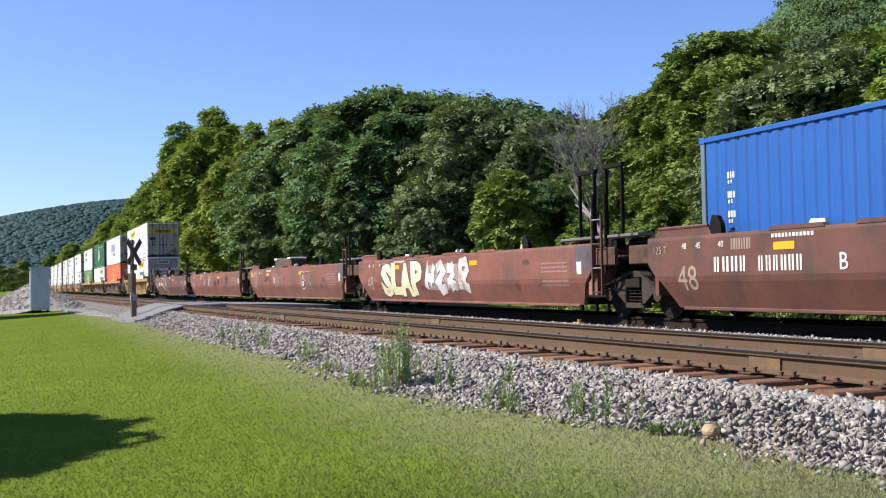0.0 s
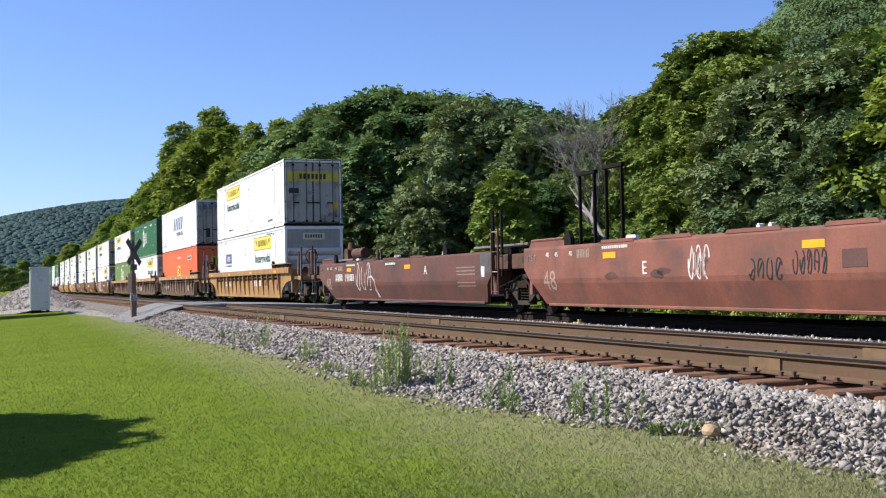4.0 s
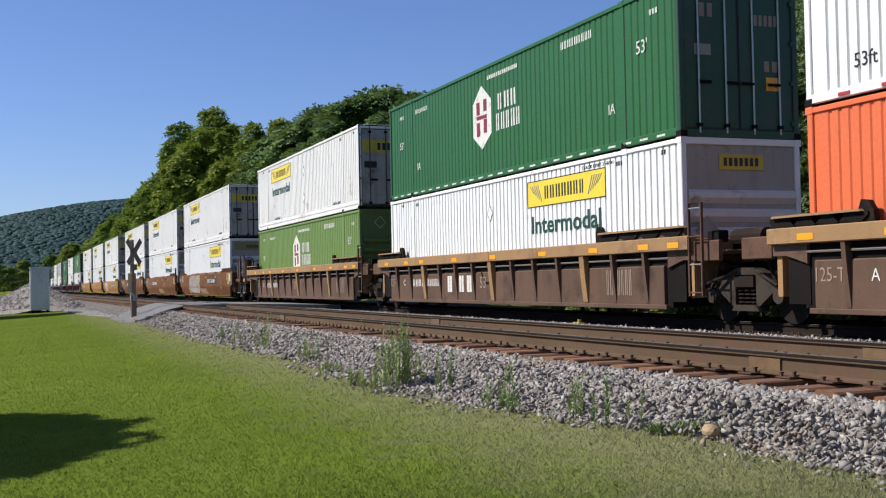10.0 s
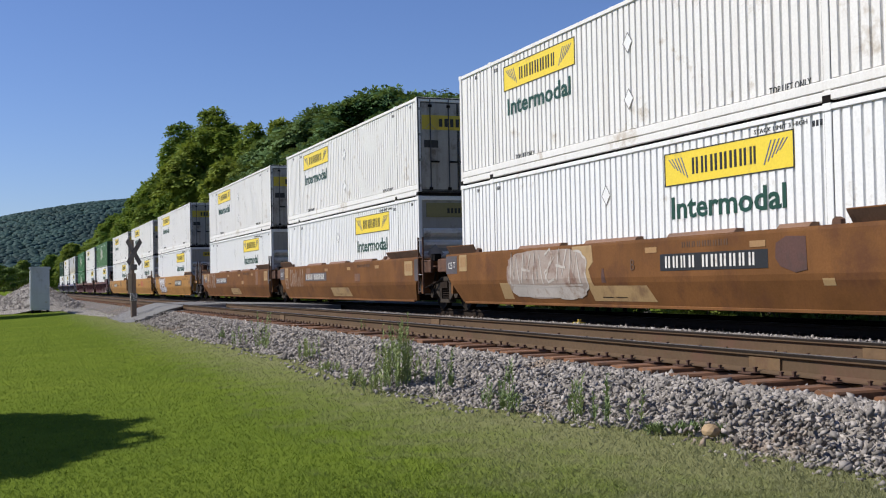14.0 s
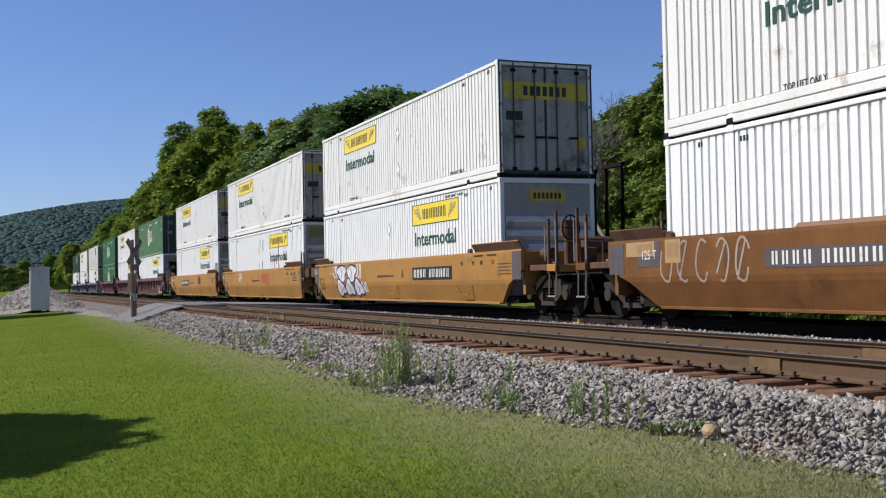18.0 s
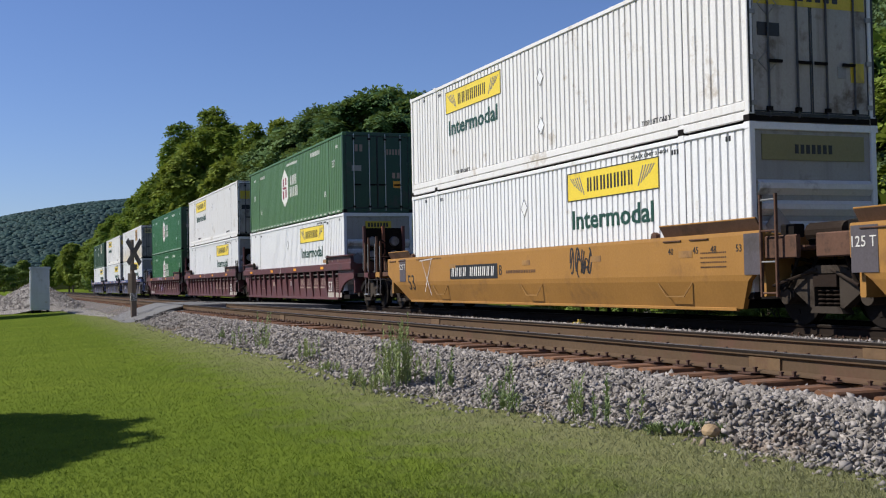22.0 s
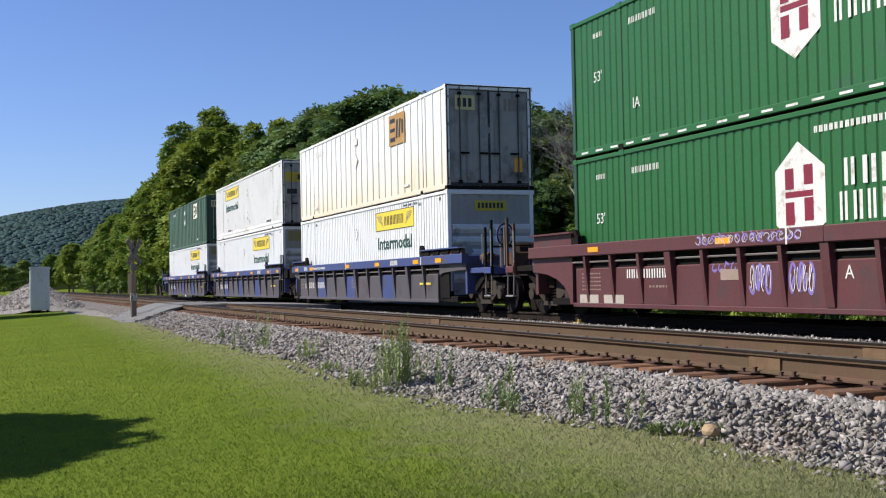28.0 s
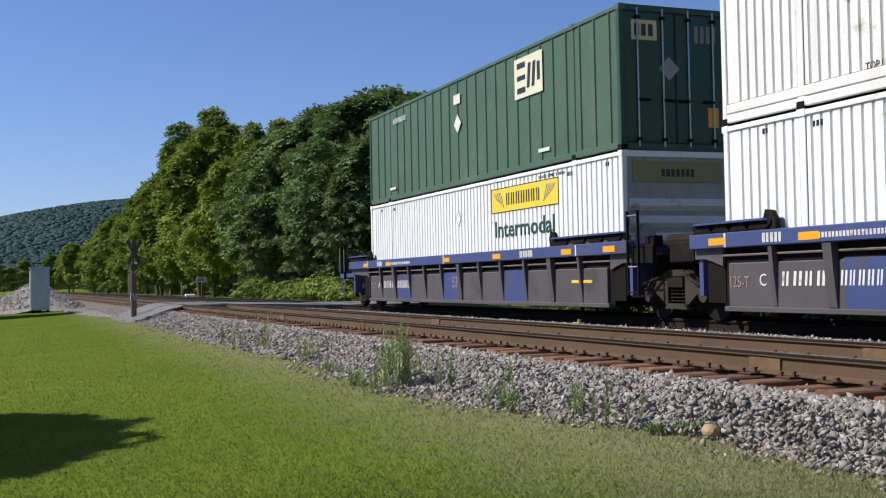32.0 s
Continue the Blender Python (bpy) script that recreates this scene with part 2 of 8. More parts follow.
    "rail_head": surface("dark_rail_head_steel", (0.020, 0.015, 0.012), 0.9, 0.0, var=0.15, scale=2, spec=0.1),
    "joint_tan": surface("fresh_rust_steel", (0.15, 0.09, 0.042), 0.7, 0.1, var=0.2, scale=6, stain=(0.12, 0.06, 0.03), amount=0.4, stain_scale=5),
    # nose white greyed by wear and by the shade between the ribs, painted in
    "nose_grey": surface("shaded_worn_white_paint", (0.36, 0.345, 0.315), 0.55, var=0.12, stain=(0.15, 0.135, 0.12), amount=0.4, streak=0.4, bump=0.03),
    "gear_brown": surface("grimy_red_brown_steel", (0.105, 0.055, 0.036), 0.75, var=0.35, stain=(0.045, 0.028, 0.02), amount=0.45, stain_scale=3, spec=0.2),
    "smudge": surface("sooty_brown_smudge", (0.085, 0.036, 0.027), 0.65, var=0.3, stain=(0.05, 0.028, 0.022), amount=0.5, stain_scale=2),
    "pipe": surface("dull_pipe_steel", (0.17, 0.15, 0.14), 0.55, 0.2, var=0.2, stain=GRIME, amount=0.4),
    "spray_mist": surface("misty_white_spray_paint", (0.46, 0.42, 0.38), 0.6, var=0.2, stain=(0.25, 0.17, 0.12), amount=0.5, stain_scale=2.5),
    "spray_thin": surface("thin_grey_spray_paint", (0.33, 0.27, 0.23), 0.6, var=0.2, stain=(0.18, 0.10, 0.07), amount=0.55, stain_scale=2.5),
    "yellow_mark": surface("yellow_marker_paint", (0.42, 0.30, 0.05), 0.6, var=0.2, stain=GRIME, amount=0.4, stain_scale=8),
    "white_mark": surface("white_marker_paint", (0.8, 0.8, 0.78), 0.5),
    "leaf_dark": leaf_material("dark_leaves", (0.092, 0.172, 0.060), (0.15, 0.25, 0.092), through_light=0.2),
    "leaf_mid": leaf_material("leaves", (0.098, 0.158, 0.030), (0.150, 0.222, 0.048)),
    # yellow-green leaves of the tree row, lightened partly to stand for haze
    "leaf_sun": leaf_material("sunny_leaves", (0.165, 0.245, 0.042), (0.235, 0.325, 0.060), tint=0.12, through_light=0.28),
    "leaf_bright": leaf_material("bright_leaves", (0.17, 0.25, 0.045), (0.25, 0.325, 0.07), tint=0.1),
    "leaf_grey": leaf_material("grey_green_leaves", (0.105, 0.158, 0.066), (0.165, 0.225, 0.098)),
    "leaf_hill": leaf_material("hill_leaves", (0.046, 0.090, 0.040), (0.070, 0.122, 0.050), patch=0.09),
    "leaf_slope": leaf_material("hillside_leaves", (0.054, 0.098, 0.046), (0.078, 0.126, 0.056), patch=0.05),
    # distance haze is mixed into this leaf colour as a blue tint
    "leaf_far": leaf_material("hazy_far_hill_leaves", (0.028, 0.066, 0.068), (0.038, 0.080, 0.079), patch=0.03, lift=1.1),
    "weed": leaf_material("weed_leaves", (0.21, 0.28, 0.12), (0.29, 0.36, 0.16)),
}


def dusty_container_material():
    """White paint that has yellowed with road dust from its lower edge up."""
    m, nt, b = nodes_of("dust_yellowed_white_paint")
    co = nt.nodes.new("ShaderNodeTexCoord").outputs["Object"]
    sep = nt.nodes.new("ShaderNodeSeparateXYZ")
    nt.links.new(co, sep.inputs[0])
    up = nt.nodes.new("ShaderNodeMath")
    up.operation = "MULTIPLY_ADD"
    nt.links.new(noise_at(nt, co, 0.45, 5, 0.6), up.inputs[0])
    up.inputs[1].default_value = 2.4
    nt.links.new(sep.outputs["Z"], up.inputs[2])
    c = mixed(nt, ramp(nt, up.outputs[0], 1.2, 2.9, 0.75, 0.0), (0.78, 0.77, 0.755), (0.68, 0.56, 0.36))
    run = noise_at(nt, co, 1.0, 4, 0.6, (4.0, 4.0, 0.3))
    c = mixed(nt, ramp(nt, run, 0.52, 0.8, 0.0, 0.45), c, (0.50, 0.36, 0.19))
    st = noise_at(nt, co, 2.2, 8, 0.7)
    c = mixed(nt, ramp(nt, st, 0.62, 0.74, 0.0, 0.5), c, (0.42, 0.33, 0.22))
    nt.links.new(c, b.inputs["Base Color"])
    b.inputs["Roughness"].default_value = 0.5
    return m


MAT["cream"] = dusty_container_material()


def lawn_material():
    m, nt, b = nodes_of("mown_lawn")
    geo = nt.nodes.new("ShaderNodeNewGeometry")
    pos = geo.outputs["Position"]
    sep = nt.nodes.new("ShaderNodeSeparateXYZ")
    nt.links.new(pos, sep.inputs[0])
    patch = noise_at(nt, pos, 0.35, 5)
    mid = noise_at(nt, pos, 2.2, 5)
    fine = noise_at(nt, pos, 45, 3)
    c = mixed(nt, ramp(nt, patch, 0.35, 0.68), (0.108, 0.155, 0.022), (0.140, 0.185, 0.027))
    c = mixed(nt, ramp(nt, mid, 0.45, 0.75, 0.0, 0.6), c, (0.07, 0.105, 0.02))
    # drier, thinner turf along the ballast
    wob = nt.nodes.new("ShaderNodeMath")
    wob.operation = "MULTIPLY_ADD"
    nt.links.new(mid, wob.inputs[0])
    wob.inputs[1].default_value = 2.6
    nt.links.new(sep.outputs["Y"], wob.inputs[2])
    near = nt.nodes.new("ShaderNodeMath")          # the far bank is green again
    near.operation = "MULTIPLY"
    nt.links.new(ramp(nt, wob.outputs[0], -8.8, -7.1, 0.0, 0.88), near.inputs[0])
    nt.links.new(ramp(nt, sep.outputs["Y"], 1.5, 3.5, 1.0, 0.0), near.inputs[1])
    c = mixed(nt, near.outputs[0], c, (0.205, 0.200, 0.102))
    c = mixed(nt, ramp(nt, fine, 0.35, 0.7, 0.25, 0.0), c, (0.08, 0.10, 0.018))
    nt.links.new(c, b.inputs["Base Color"])
    b.inputs["Roughness"].default_value = 1.0
    b.inputs["Specular IOR Level"].default_value = 0.0
    bp = add(nt, "ShaderNodeBump", Strength=0.6, Distance=0.03)
    nt.links.new(fine, bp.inputs["Height"])
    nt.links.new(bp.outputs[0], b.inputs["Normal"])
    return m


def gravel_material(name, base, warm):
    m, nt, b = nodes_of(name)
    pos = nt.nodes.new("ShaderNodeNewGeometry").outputs["Position"]
    v = add(nt, "ShaderNodeTexVoronoi", Scale=17.0)
    nt.links.new(pos, v.inputs["Vector"])
    big = noise_at(nt, pos, 0.5, 4)
    h = nt.nodes.new("ShaderNodeSeparateColor")
    nt.links.new(v.outputs["Color"], h.inputs[0])
    c = mixed(nt, h.outputs[0], scaled(base, 0.5), scaled(base, 1.35))
    c = mixed(nt, ramp(nt, big, 0.4, 0.7, 0.0, 0.6), c, warm)
    # crevice shade between the stones, painted into the colour
    c = mixed(nt, ramp(nt, v.outputs["Distance"], 0.35, 0.7, 0.0, 0.8), c, scaled(base, 0.2))
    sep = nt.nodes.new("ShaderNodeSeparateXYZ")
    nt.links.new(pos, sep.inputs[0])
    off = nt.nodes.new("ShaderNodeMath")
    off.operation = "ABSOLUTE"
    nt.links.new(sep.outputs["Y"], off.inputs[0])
    # near-black band: the train's shade painted in, with oil and brake dust
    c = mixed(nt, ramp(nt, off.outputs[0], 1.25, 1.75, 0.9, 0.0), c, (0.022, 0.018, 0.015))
    nt.links.new(c, b.inputs["Base Color"])
    b.inputs["Roughness"].default_value = 1.0
    b.inputs["Specular IOR Level"].default_value = 0.05
    bp = add(nt, "ShaderNodeBump", Strength=0.9, Distance=0.04)
    bp.invert = True
    nt.links.new(v.outputs["Distance"], bp.inputs["Height"])
    nt.links.new(bp.outputs[0], b.inputs["Normal"])
    return m


MAT["lawn"] = lawn_material()
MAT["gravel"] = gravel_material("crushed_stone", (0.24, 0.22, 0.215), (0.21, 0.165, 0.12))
MAT["pale_gravel"] = gravel_material("pale_gravel", (0.42, 0.39, 0.36), (0.40, 0.36, 0.31))


# ---- building helpers ----
def box(bm, x0, x1, y0, y1, z0, z1):
    vs = [bm.verts.new((x, y, z)) for x in (x0, x1) for y in (y0, y1) for z in (z0, z1)]
    for f in ((0, 1, 3, 2), (4, 6, 7, 5), (0, 4, 5, 1), (2, 3, 7, 6), (0, 2, 6, 4), (1, 5, 7, 3)):
        bm.faces.new([vs[i] for i in f])
    return bm


def bevel_box(bm, x0, x1, y0, y1, z0, z1, r=0.02):
    """A box with its long edges chamfered, as a prism along its longest side."""
    d = [abs(x1 - x0), abs(y1 - y0), abs(z1 - z0)]
    ax = d.index(max(d))
    lo, hi = [(x0, x1), (y0, y1), (z0, z1)], None
    u, v = [i for i in range(3) if i != ax]
    (u0, u1), (v0, v1) = sorted(lo[u]), sorted(lo[v])
    ring = [(u0 + r, v0), (u1 - r, v0), (u1, v0 + r), (u1, v1 - r), (u1 - r, v1), (u0 + r, v1), (u0, v1 - r), (u0, v0 + r)]
    ends = []
    for a in lo[ax]:
        vs = []
        for p, q in ring:
            c = [0, 0, 0]
            c[ax], c[u], c[v] = a, p, q
            vs.append(bm.verts.new(c))
        ends.append(vs)
        bm.faces.new(vs)
    for i in range(8):
        j = (i + 1) % 8
        bm.faces.new((ends[0][i], ends[0][j], ends[1][j], ends[1][i]))
    return bm


def prism(bm, ring, y0, y1):
    """A ring of (x, z) drawn out from y0 to y1."""
    a = [bm.verts.new((x, y0, z)) for x, z in ring]
    b = [bm.verts.new((x, y1, z)) for x, z in ring]
    bm.faces.new(a), bm.faces.new(b)
    for i in range(len(ring)):
        j = (i + 1) % len(ring)
        bm.faces.new((a[i], a[j], b[j], b[i]))
    return bm


def beam(bm, ring, x0, x1):
    """A ring of (y, z) drawn out from x0 to x1."""
    a = [bm.verts.new((x0, y, z)) for y, z in ring]
    b = [bm.verts.new((x1, y, z)) for y, z in ring]
    bm.faces.new(a), bm.faces.new(b)
    for i in range(len(ring)):
        j = (i + 1) % len(ring)
        bm.faces.new((a[i], a[j], b[j], b[i]))
    return bm


def rod(bm, p, q, r=0.02, n=8, r2=None):
    p, q = Vector(p), Vector(q)
    w = (q - p).normalized()
    u = w.orthogonal().normalized()
    v = w.cross(u)
    r2 = r if r2 is None else r2
    a = [bm.verts.new(p + (u * math.cos(k) + v * math.sin(k)) * r) for k in (2 * math.pi * i / n for i in range(n))]
    b = [bm.verts.new(q + (u * math.cos(k) + v * math.sin(k)) * r2) for k in (2 * math.pi * i / n for i in range(n))]
    bm.faces.new(a), bm.faces.new(b)
    for i in range(n):
        j = (i + 1) % n
        bm.faces.new((a[i], a[j], b[j], b[i]))
    return bm


def hoop(bm, c, axis, R, r, n=20, k=6):
    """A ring of tube round the axis."""
    w = Vector(axis).normalized()
    u = w.orthogonal().normalized()
    v = w.cross(u)
    rows = []
    for i in range(n):
        a = 2 * math.pi * i / n
        d = u * math.cos(a) + v * math.sin(a)
        rows.append([bm.verts.new(Vector(c) + d * (R + r * math.cos(2 * math.pi * j / k)) + w * r * math.sin(2 * math.pi * j / k)) for j in range(k)])
    for i in range(n):
        for j in range(k):
            bm.faces.new((rows[i][j], rows[(i + 1) % n][j], rows[(i + 1) % n][(j + 1) % k], rows[i][(j + 1) % k]))
    return bm


def mesh_of(name, bm, material):
    bmesh.ops.recalc_face_normals(bm, faces=bm.faces)
    me = bpy.data.meshes.new(name)
    bm.to_mesh(me)
    bm.free()
    me.materials.append(MAT[material])
    return me


def part(name, bm, material, parent, label=""):
    """Links a bmesh, or a mesh, as one object under its thing or part."""
    me = mesh_of(name, bm, material) if isinstance(bm, bmesh.types.BMesh) else bm
    ob = new(name, me)
    ob.parent = parent
    if name in FINE:
        ob["kind"] = "stuff"
    return tagged(ob, label=label) if label else ob


# parts whose pieces are too small to pick apart
FINE = {"small_writing", "number_mark", "car_mark", "caption", "capacity_mark", "small_mark", "stencil", "panel_lettering", "panel_caption",
        "banner_lettering", "banner_scroll", "door_lettering", "nose_lettering", "column_writing", "chord_lettering", "door_shape", "door_number", "stem",
        "foliage", "branchwork", "spring_nest", "badge_lettering", "logo_stripes", "rust_streaks", "fine_twigs"}


def thing(name, m, label, category, group="", kind=""):
    ob = new(name)
    ob.empty_display_size = 0.3
    ob.matrix_basis = m
    return tagged(ob, label, category, group, kind)


def plain(name, bm, material, label, category, group="", kind=""):
    ob = new(name, mesh_of(name, bm, material))
    return tagged(ob, label, category, group, kind)


def quick_mesh(name, verts, faces_n, material, smooth=False):
    """A mesh from numpy: verts (n, 3) and faces (m, k) of one size."""
    me = bpy.data.meshes.new(name)
    verts, faces_n = np.ascontiguousarray(verts, np.float32), np.ascontiguousarray(faces_n, np.int32)
    m, k = faces_n.shape
    me.vertices.add(len(verts))
    me.vertices.foreach_set("co", verts.ravel())
    me.loops.add(m * k)
    me.loops.foreach_set("vertex_index", faces_n.ravel())
    me.polygons.add(m)
    me.polygons.foreach_set("loop_start", np.arange(0, m * k, k, dtype=np.int32))
    me.polygons.foreach_set("loop_total", np.full(m, k, np.int32))
    me.update(calc_edges=True)
    me.materials.append(MAT[material])
    return me


FONT_MESHES = {}


def letters(name, text, size, material, parent, at, end=False, width=None, slant=0.0, fat=0.0):
    """Writing on a side (seen from -y) or, with end, on the front (seen from +x). at: its lower left corner. width: squeezes it to fit."""
    key = (text, material, slant, fat)
    if key not in FONT_MESHES:
        cu = bpy.data.curves.new("text", "FONT")
        cu.body, cu.size, cu.extrude, cu.shear, cu.resolution_u = text, 1.0, 0.003, slant, 2
        cu.offset = fat
        tmp = bpy.data.objects.new("text", cu)
        scene.collection.objects.link(tmp)
        bpy.context.view_layer.update()
        me = bpy.data.meshes.new_from_object(tmp.evaluated_get(bpy.context.evaluated_depsgraph_get()))
        bpy.data.objects.remove(tmp)
        me.materials.clear()
        me.materials.append(MAT[material])
        FONT_MESHES[key] = (me, max(v.co.x for v in me.vertices))
    me, w = FONT_MESHES[key]
    ob = new(name, me)
    ob.parent = parent
    if name != "graffiti":
        ob["kind"] = "stuff"
    sx = width / w if width else size
    ob.matrix_basis = Matrix.Translation(at) @ pose(0, 0, 0, 90, 0, 90 if end else 0) @ Matrix.Diagonal((sx, size, 1.0, 1))
    return ob


def bars(bm, x0, x1, z0, z1, y, n, slant=0.0, depth=0.006, seed=1):
    """Plain bars in the size of a line of n characters, on the plane y (facing -y)."""
    rnd = random.Random(seed)
    w = (x1 - x0) / n
    h = z1 - z0
    for i in range(n):
        a = x0 + i * w + 0.1 * w
        b = a + rnd.choice((0.56, 0.64, 0.7)) * w
        t = (b - a) * (0.34 if 0.12 < w < 0.5 else 0.45)
        for p, q in ((a, a + t), (b - t, b)):
            prism(bm, [(p, z0), (q, z0), (q + slant * h, z1), (p + slant * h, z1)], y - depth, y)
    return bm


def end_bars(bm, y0, y1, z0, z1, x, n, seed=1):
    w = (y1 - y0) / n
    for i in range(n):
        a = y0 + i * w + 0.1 * w
        box(bm, x, x + 0.006, a, a + 0.62 * w, z0, z1)
    return bm


# ---- ground ----
def land(y):
    """Height of the ground across the tracks."""
    if y < -8.2:
        return -0.40 - 0.05 * min(-8.2 - y, 6.0)
    if y < 2.6:
        return -0.40 if y < -7.2 else -0.6
    return -0.62 if y < 5.2 else min(-0.62 + 0.03 * (y - 5.2), 0.4)


def build_ground():
    xs = [60, 30, 15] + [10 - 1.0 * i for i in range(90)] + [-85, -95, -110, -130, -160, -200, -260, -340, -450, -600, -900, -1400, -2500]
    ys = [-2500, -800, -300, -120, -60, -30, -20] + [-16 + 0.45 * i for i in range(36)] + [0.6, 2.6, 3.4, 5.2, 8, 12, 18, 26, 40, 80, 200, 700, 2500]
    xs = [2500, 700, 200] + xs
    bm = bmesh.new()
    grid = [[bm.verts.new((x, y, land(y))) for y in ys] for x in xs]
    for i in range(len(xs) - 1):
        for j in range(len(ys) - 1):
            bm.faces.new((grid[i][j], grid[i][j + 1], grid[i + 1][j + 1], grid[i + 1][j]))
    for f in bm.faces:
        f.smooth = True
    plain("ground", bm, "lawn", "mown green lawn with drier turf towards the ballast", "ground", kind="structure")


NEAR_Y, NEAR_Z = -5.77, 0.14       # near track: centre line and rail top
BED = [(-8.6, -0.46), (-8.0, -0.335), (-7.15, -0.112), (-4.45, -0.14), (-3.3, -0.24), (-2.2, -0.115), (-1.5, -0.17), (1.5, -0.205), (2.6, -0.62)]


def bed_z(y):
    for (a, za), (b, zb) in zip(BED, BED[1:]):
        if a <= y <= b:
            return za + (zb - za) * (y - a) / (b - a)
    return -0.6


FOOT = ((-80, 0.2), (-37, 0.2), (-27, 0.02), (-22, 0.12), (-17.8, 0.2), (-14.9, 0.04), (-12.2, -0.10), (-11, 0.06), (-9.6, 0.16), (-8.8, 0.3), (-8.1, 0.45), (-7.5, 0.65), (-6.8, 0.66), (-6, 0.66), (20, 0.66))


def foot(x):
    """How far the foot of the ballast lies in from its usual line."""
    return float(np.interp(x, [a for a, b in FOOT], [b for a, b in FOOT]))


def ground_z(x, y):
    """Height of lawn or stones beside the near track."""
    f = foot(x)
    lo, hi = -8.6, -7.2          # undo the shift of the foot
    for _ in range(14):
        m = (lo + hi) / 2
        lo, hi = (m, hi) if m + f * min(1.0, max(0.0, -7.2 - m)) < y else (lo, m)
    return max(land(y), bed_z(lo)) if y < -7.2 else bed_z(y)


def build_ballast():
    bm = bmesh.new()
    ys = [-8.6, -8.3, -8.0, -7.6, -7.2, -6.5, -5.77, -5.0, -4.45, -3.9, -3.3, -2.8, -2.2, -1.8, -1.5, -1.2, 0, 1.5, 2.0, 2.6]
    xs = [45] + [12 - 0.8 * i for i in range(90)] + [-70, -90, -130, -200, -320, -600]
    grid = []
    for x in xs:
        wob = foot(x) + 0.10 * noise.noise((x * 0.5, 3.1, 0)) + 0.06 * noise.noise((x * 1.7, 1.1, 0))
        grid.append([bm.verts.new((x, y + wob * min(1.0, max(0.0, -7.2 - y)), bed_z(y) + (0.02 * noise.noise((x * 2, y * 2, 5)) if y < -7.3 else 0))) for y in ys])
    for i in range(len(xs) - 1):
        for j in range(len(ys) - 1):
            bm.faces.new((grid[i][j], grid[i][j + 1], grid[i + 1][j + 1], grid[i + 1][j]))
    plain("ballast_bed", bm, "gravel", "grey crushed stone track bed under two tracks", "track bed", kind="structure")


def stones(name, n, place, size, material, label, seed):
    """Loose broken stones: lumps of eight facets each, all in one mesh."""
    rng = np.random.default_rng(seed)
    x, y, z = place(rng, n)
    turn = np.array((0.2, 2.3, 4.4))[None] + rng.uniform(-0.5, 0.5, (n, 3))
    ring = np.stack([np.cos(turn), np.sin(turn), 0 * turn], 2) * rng.uniform(0.75, 1.25, (n, 3, 1))
    up = np.array((0, 0, 0.55))
    v = np.concatenate([ring * rng.uniform(0.6, 1.05, (n, 3, 1)) + up + rng.uniform(-0.28, 0.28, (n, 3, 3)), ring - up + rng.uniform(-0.2, 0.2, (n, 3, 3))], 1)
    v = v * rng.lognormal(math.log(size), 0.3, (n, 1, 1)) * rng.uniform(0.75, 1.25, (n, 1, 3)) * np.array((1.15, 1.0, 0.66))
    q = np.concatenate([rng.normal(0, 1.0, (n, 1)), rng.normal(0, 0.42, (n, 2)), rng.normal(0, 1.0, (n, 1))], 1)
    q /= np.linalg.norm(q, axis=1, keepdims=True)
    w, a, b, c = q.T
    R = np.stack([np.stack([1 - 2 * (b * b + c * c), 2 * (a * b - w * c), 2 * (a * c + w * b)], 1),
                  np.stack([2 * (a * b + w * c), 1 - 2 * (a * a + c * c), 2 * (b * c - w * a)], 1),
                  np.stack([2 * (a * c - w * b), 2 * (b * c + w * a), 1 - 2 * (a * a + b * b)], 1)], 1)
    v = np.einsum("nij,nkj->nki", R, v) + np.stack([x, y, z], 1)[:, None, :]
    f = np.array(((0, 1, 2), (5, 4, 3), (0, 3, 4), (0, 4, 1), (1, 4, 5), (1, 5, 2), (2, 5, 3), (2, 3, 0)))
    faces = (f[None] + 6 * np.arange(n)[:, None, None]).reshape(-1, 3)
    ob = new(name, quick_mesh(name, v.reshape(-1, 3), faces, material))
    return tagged(ob, label, "stones", kind="stuff")


def build_stones():
    bz = np.vectorize(bed_z)

    def shoulder(rng, n):
        x = -4.2 - 44 * rng.random(n) ** 1.9
        u = rng.random(n)
        f = np.vectorize(foot)(x)
        y = -8.5 + 1.45 * u
        z = bz(np.clip(y, -8.6, 2.5)) + 0.006 + 0.016 * rng.random(n)
        y = y + f * np.clip(-7.2 - y, 0, 1) - np.where(rng.random(n) < 0.07, 0.4 * rng.random(n), 0)
        y += np.where(u < 0.2, 0.10 * np.sin(2.3 * x) * np.sin(0.9 * x + 1), 0)
        return x, y, z
    stones("ballast_stones", 98000, shoulder, 0.0225, "stone", "grey and tan broken stones on the ballast shoulder", 3)

    def between(rng, n):
        x = -6.0 - 60 * rng.random(n) ** 1.7
        y = np.where(rng.random(n) < 0.45, rng.uniform(-2.7, -1.4, n), rng.uniform(-7.1, -1.6, n))
        return x, y, bz(y) + 0.012 * rng.random(n)
    stones("track_stones", 26000, between, 0.026, "stone", "grey stones between ties and tracks", 4)

    def pile(rng, n):
        x = rng.uniform(-92, -69, n)
        y = rng.uniform(-14, -6.2, n)
        return x, y, pile_z(x, y) + 0.03 * rng.random(n)
    stones("pile_stones", 6000, pile, 0.05, "stone", "loose pale stones on the gravel heap", 5)


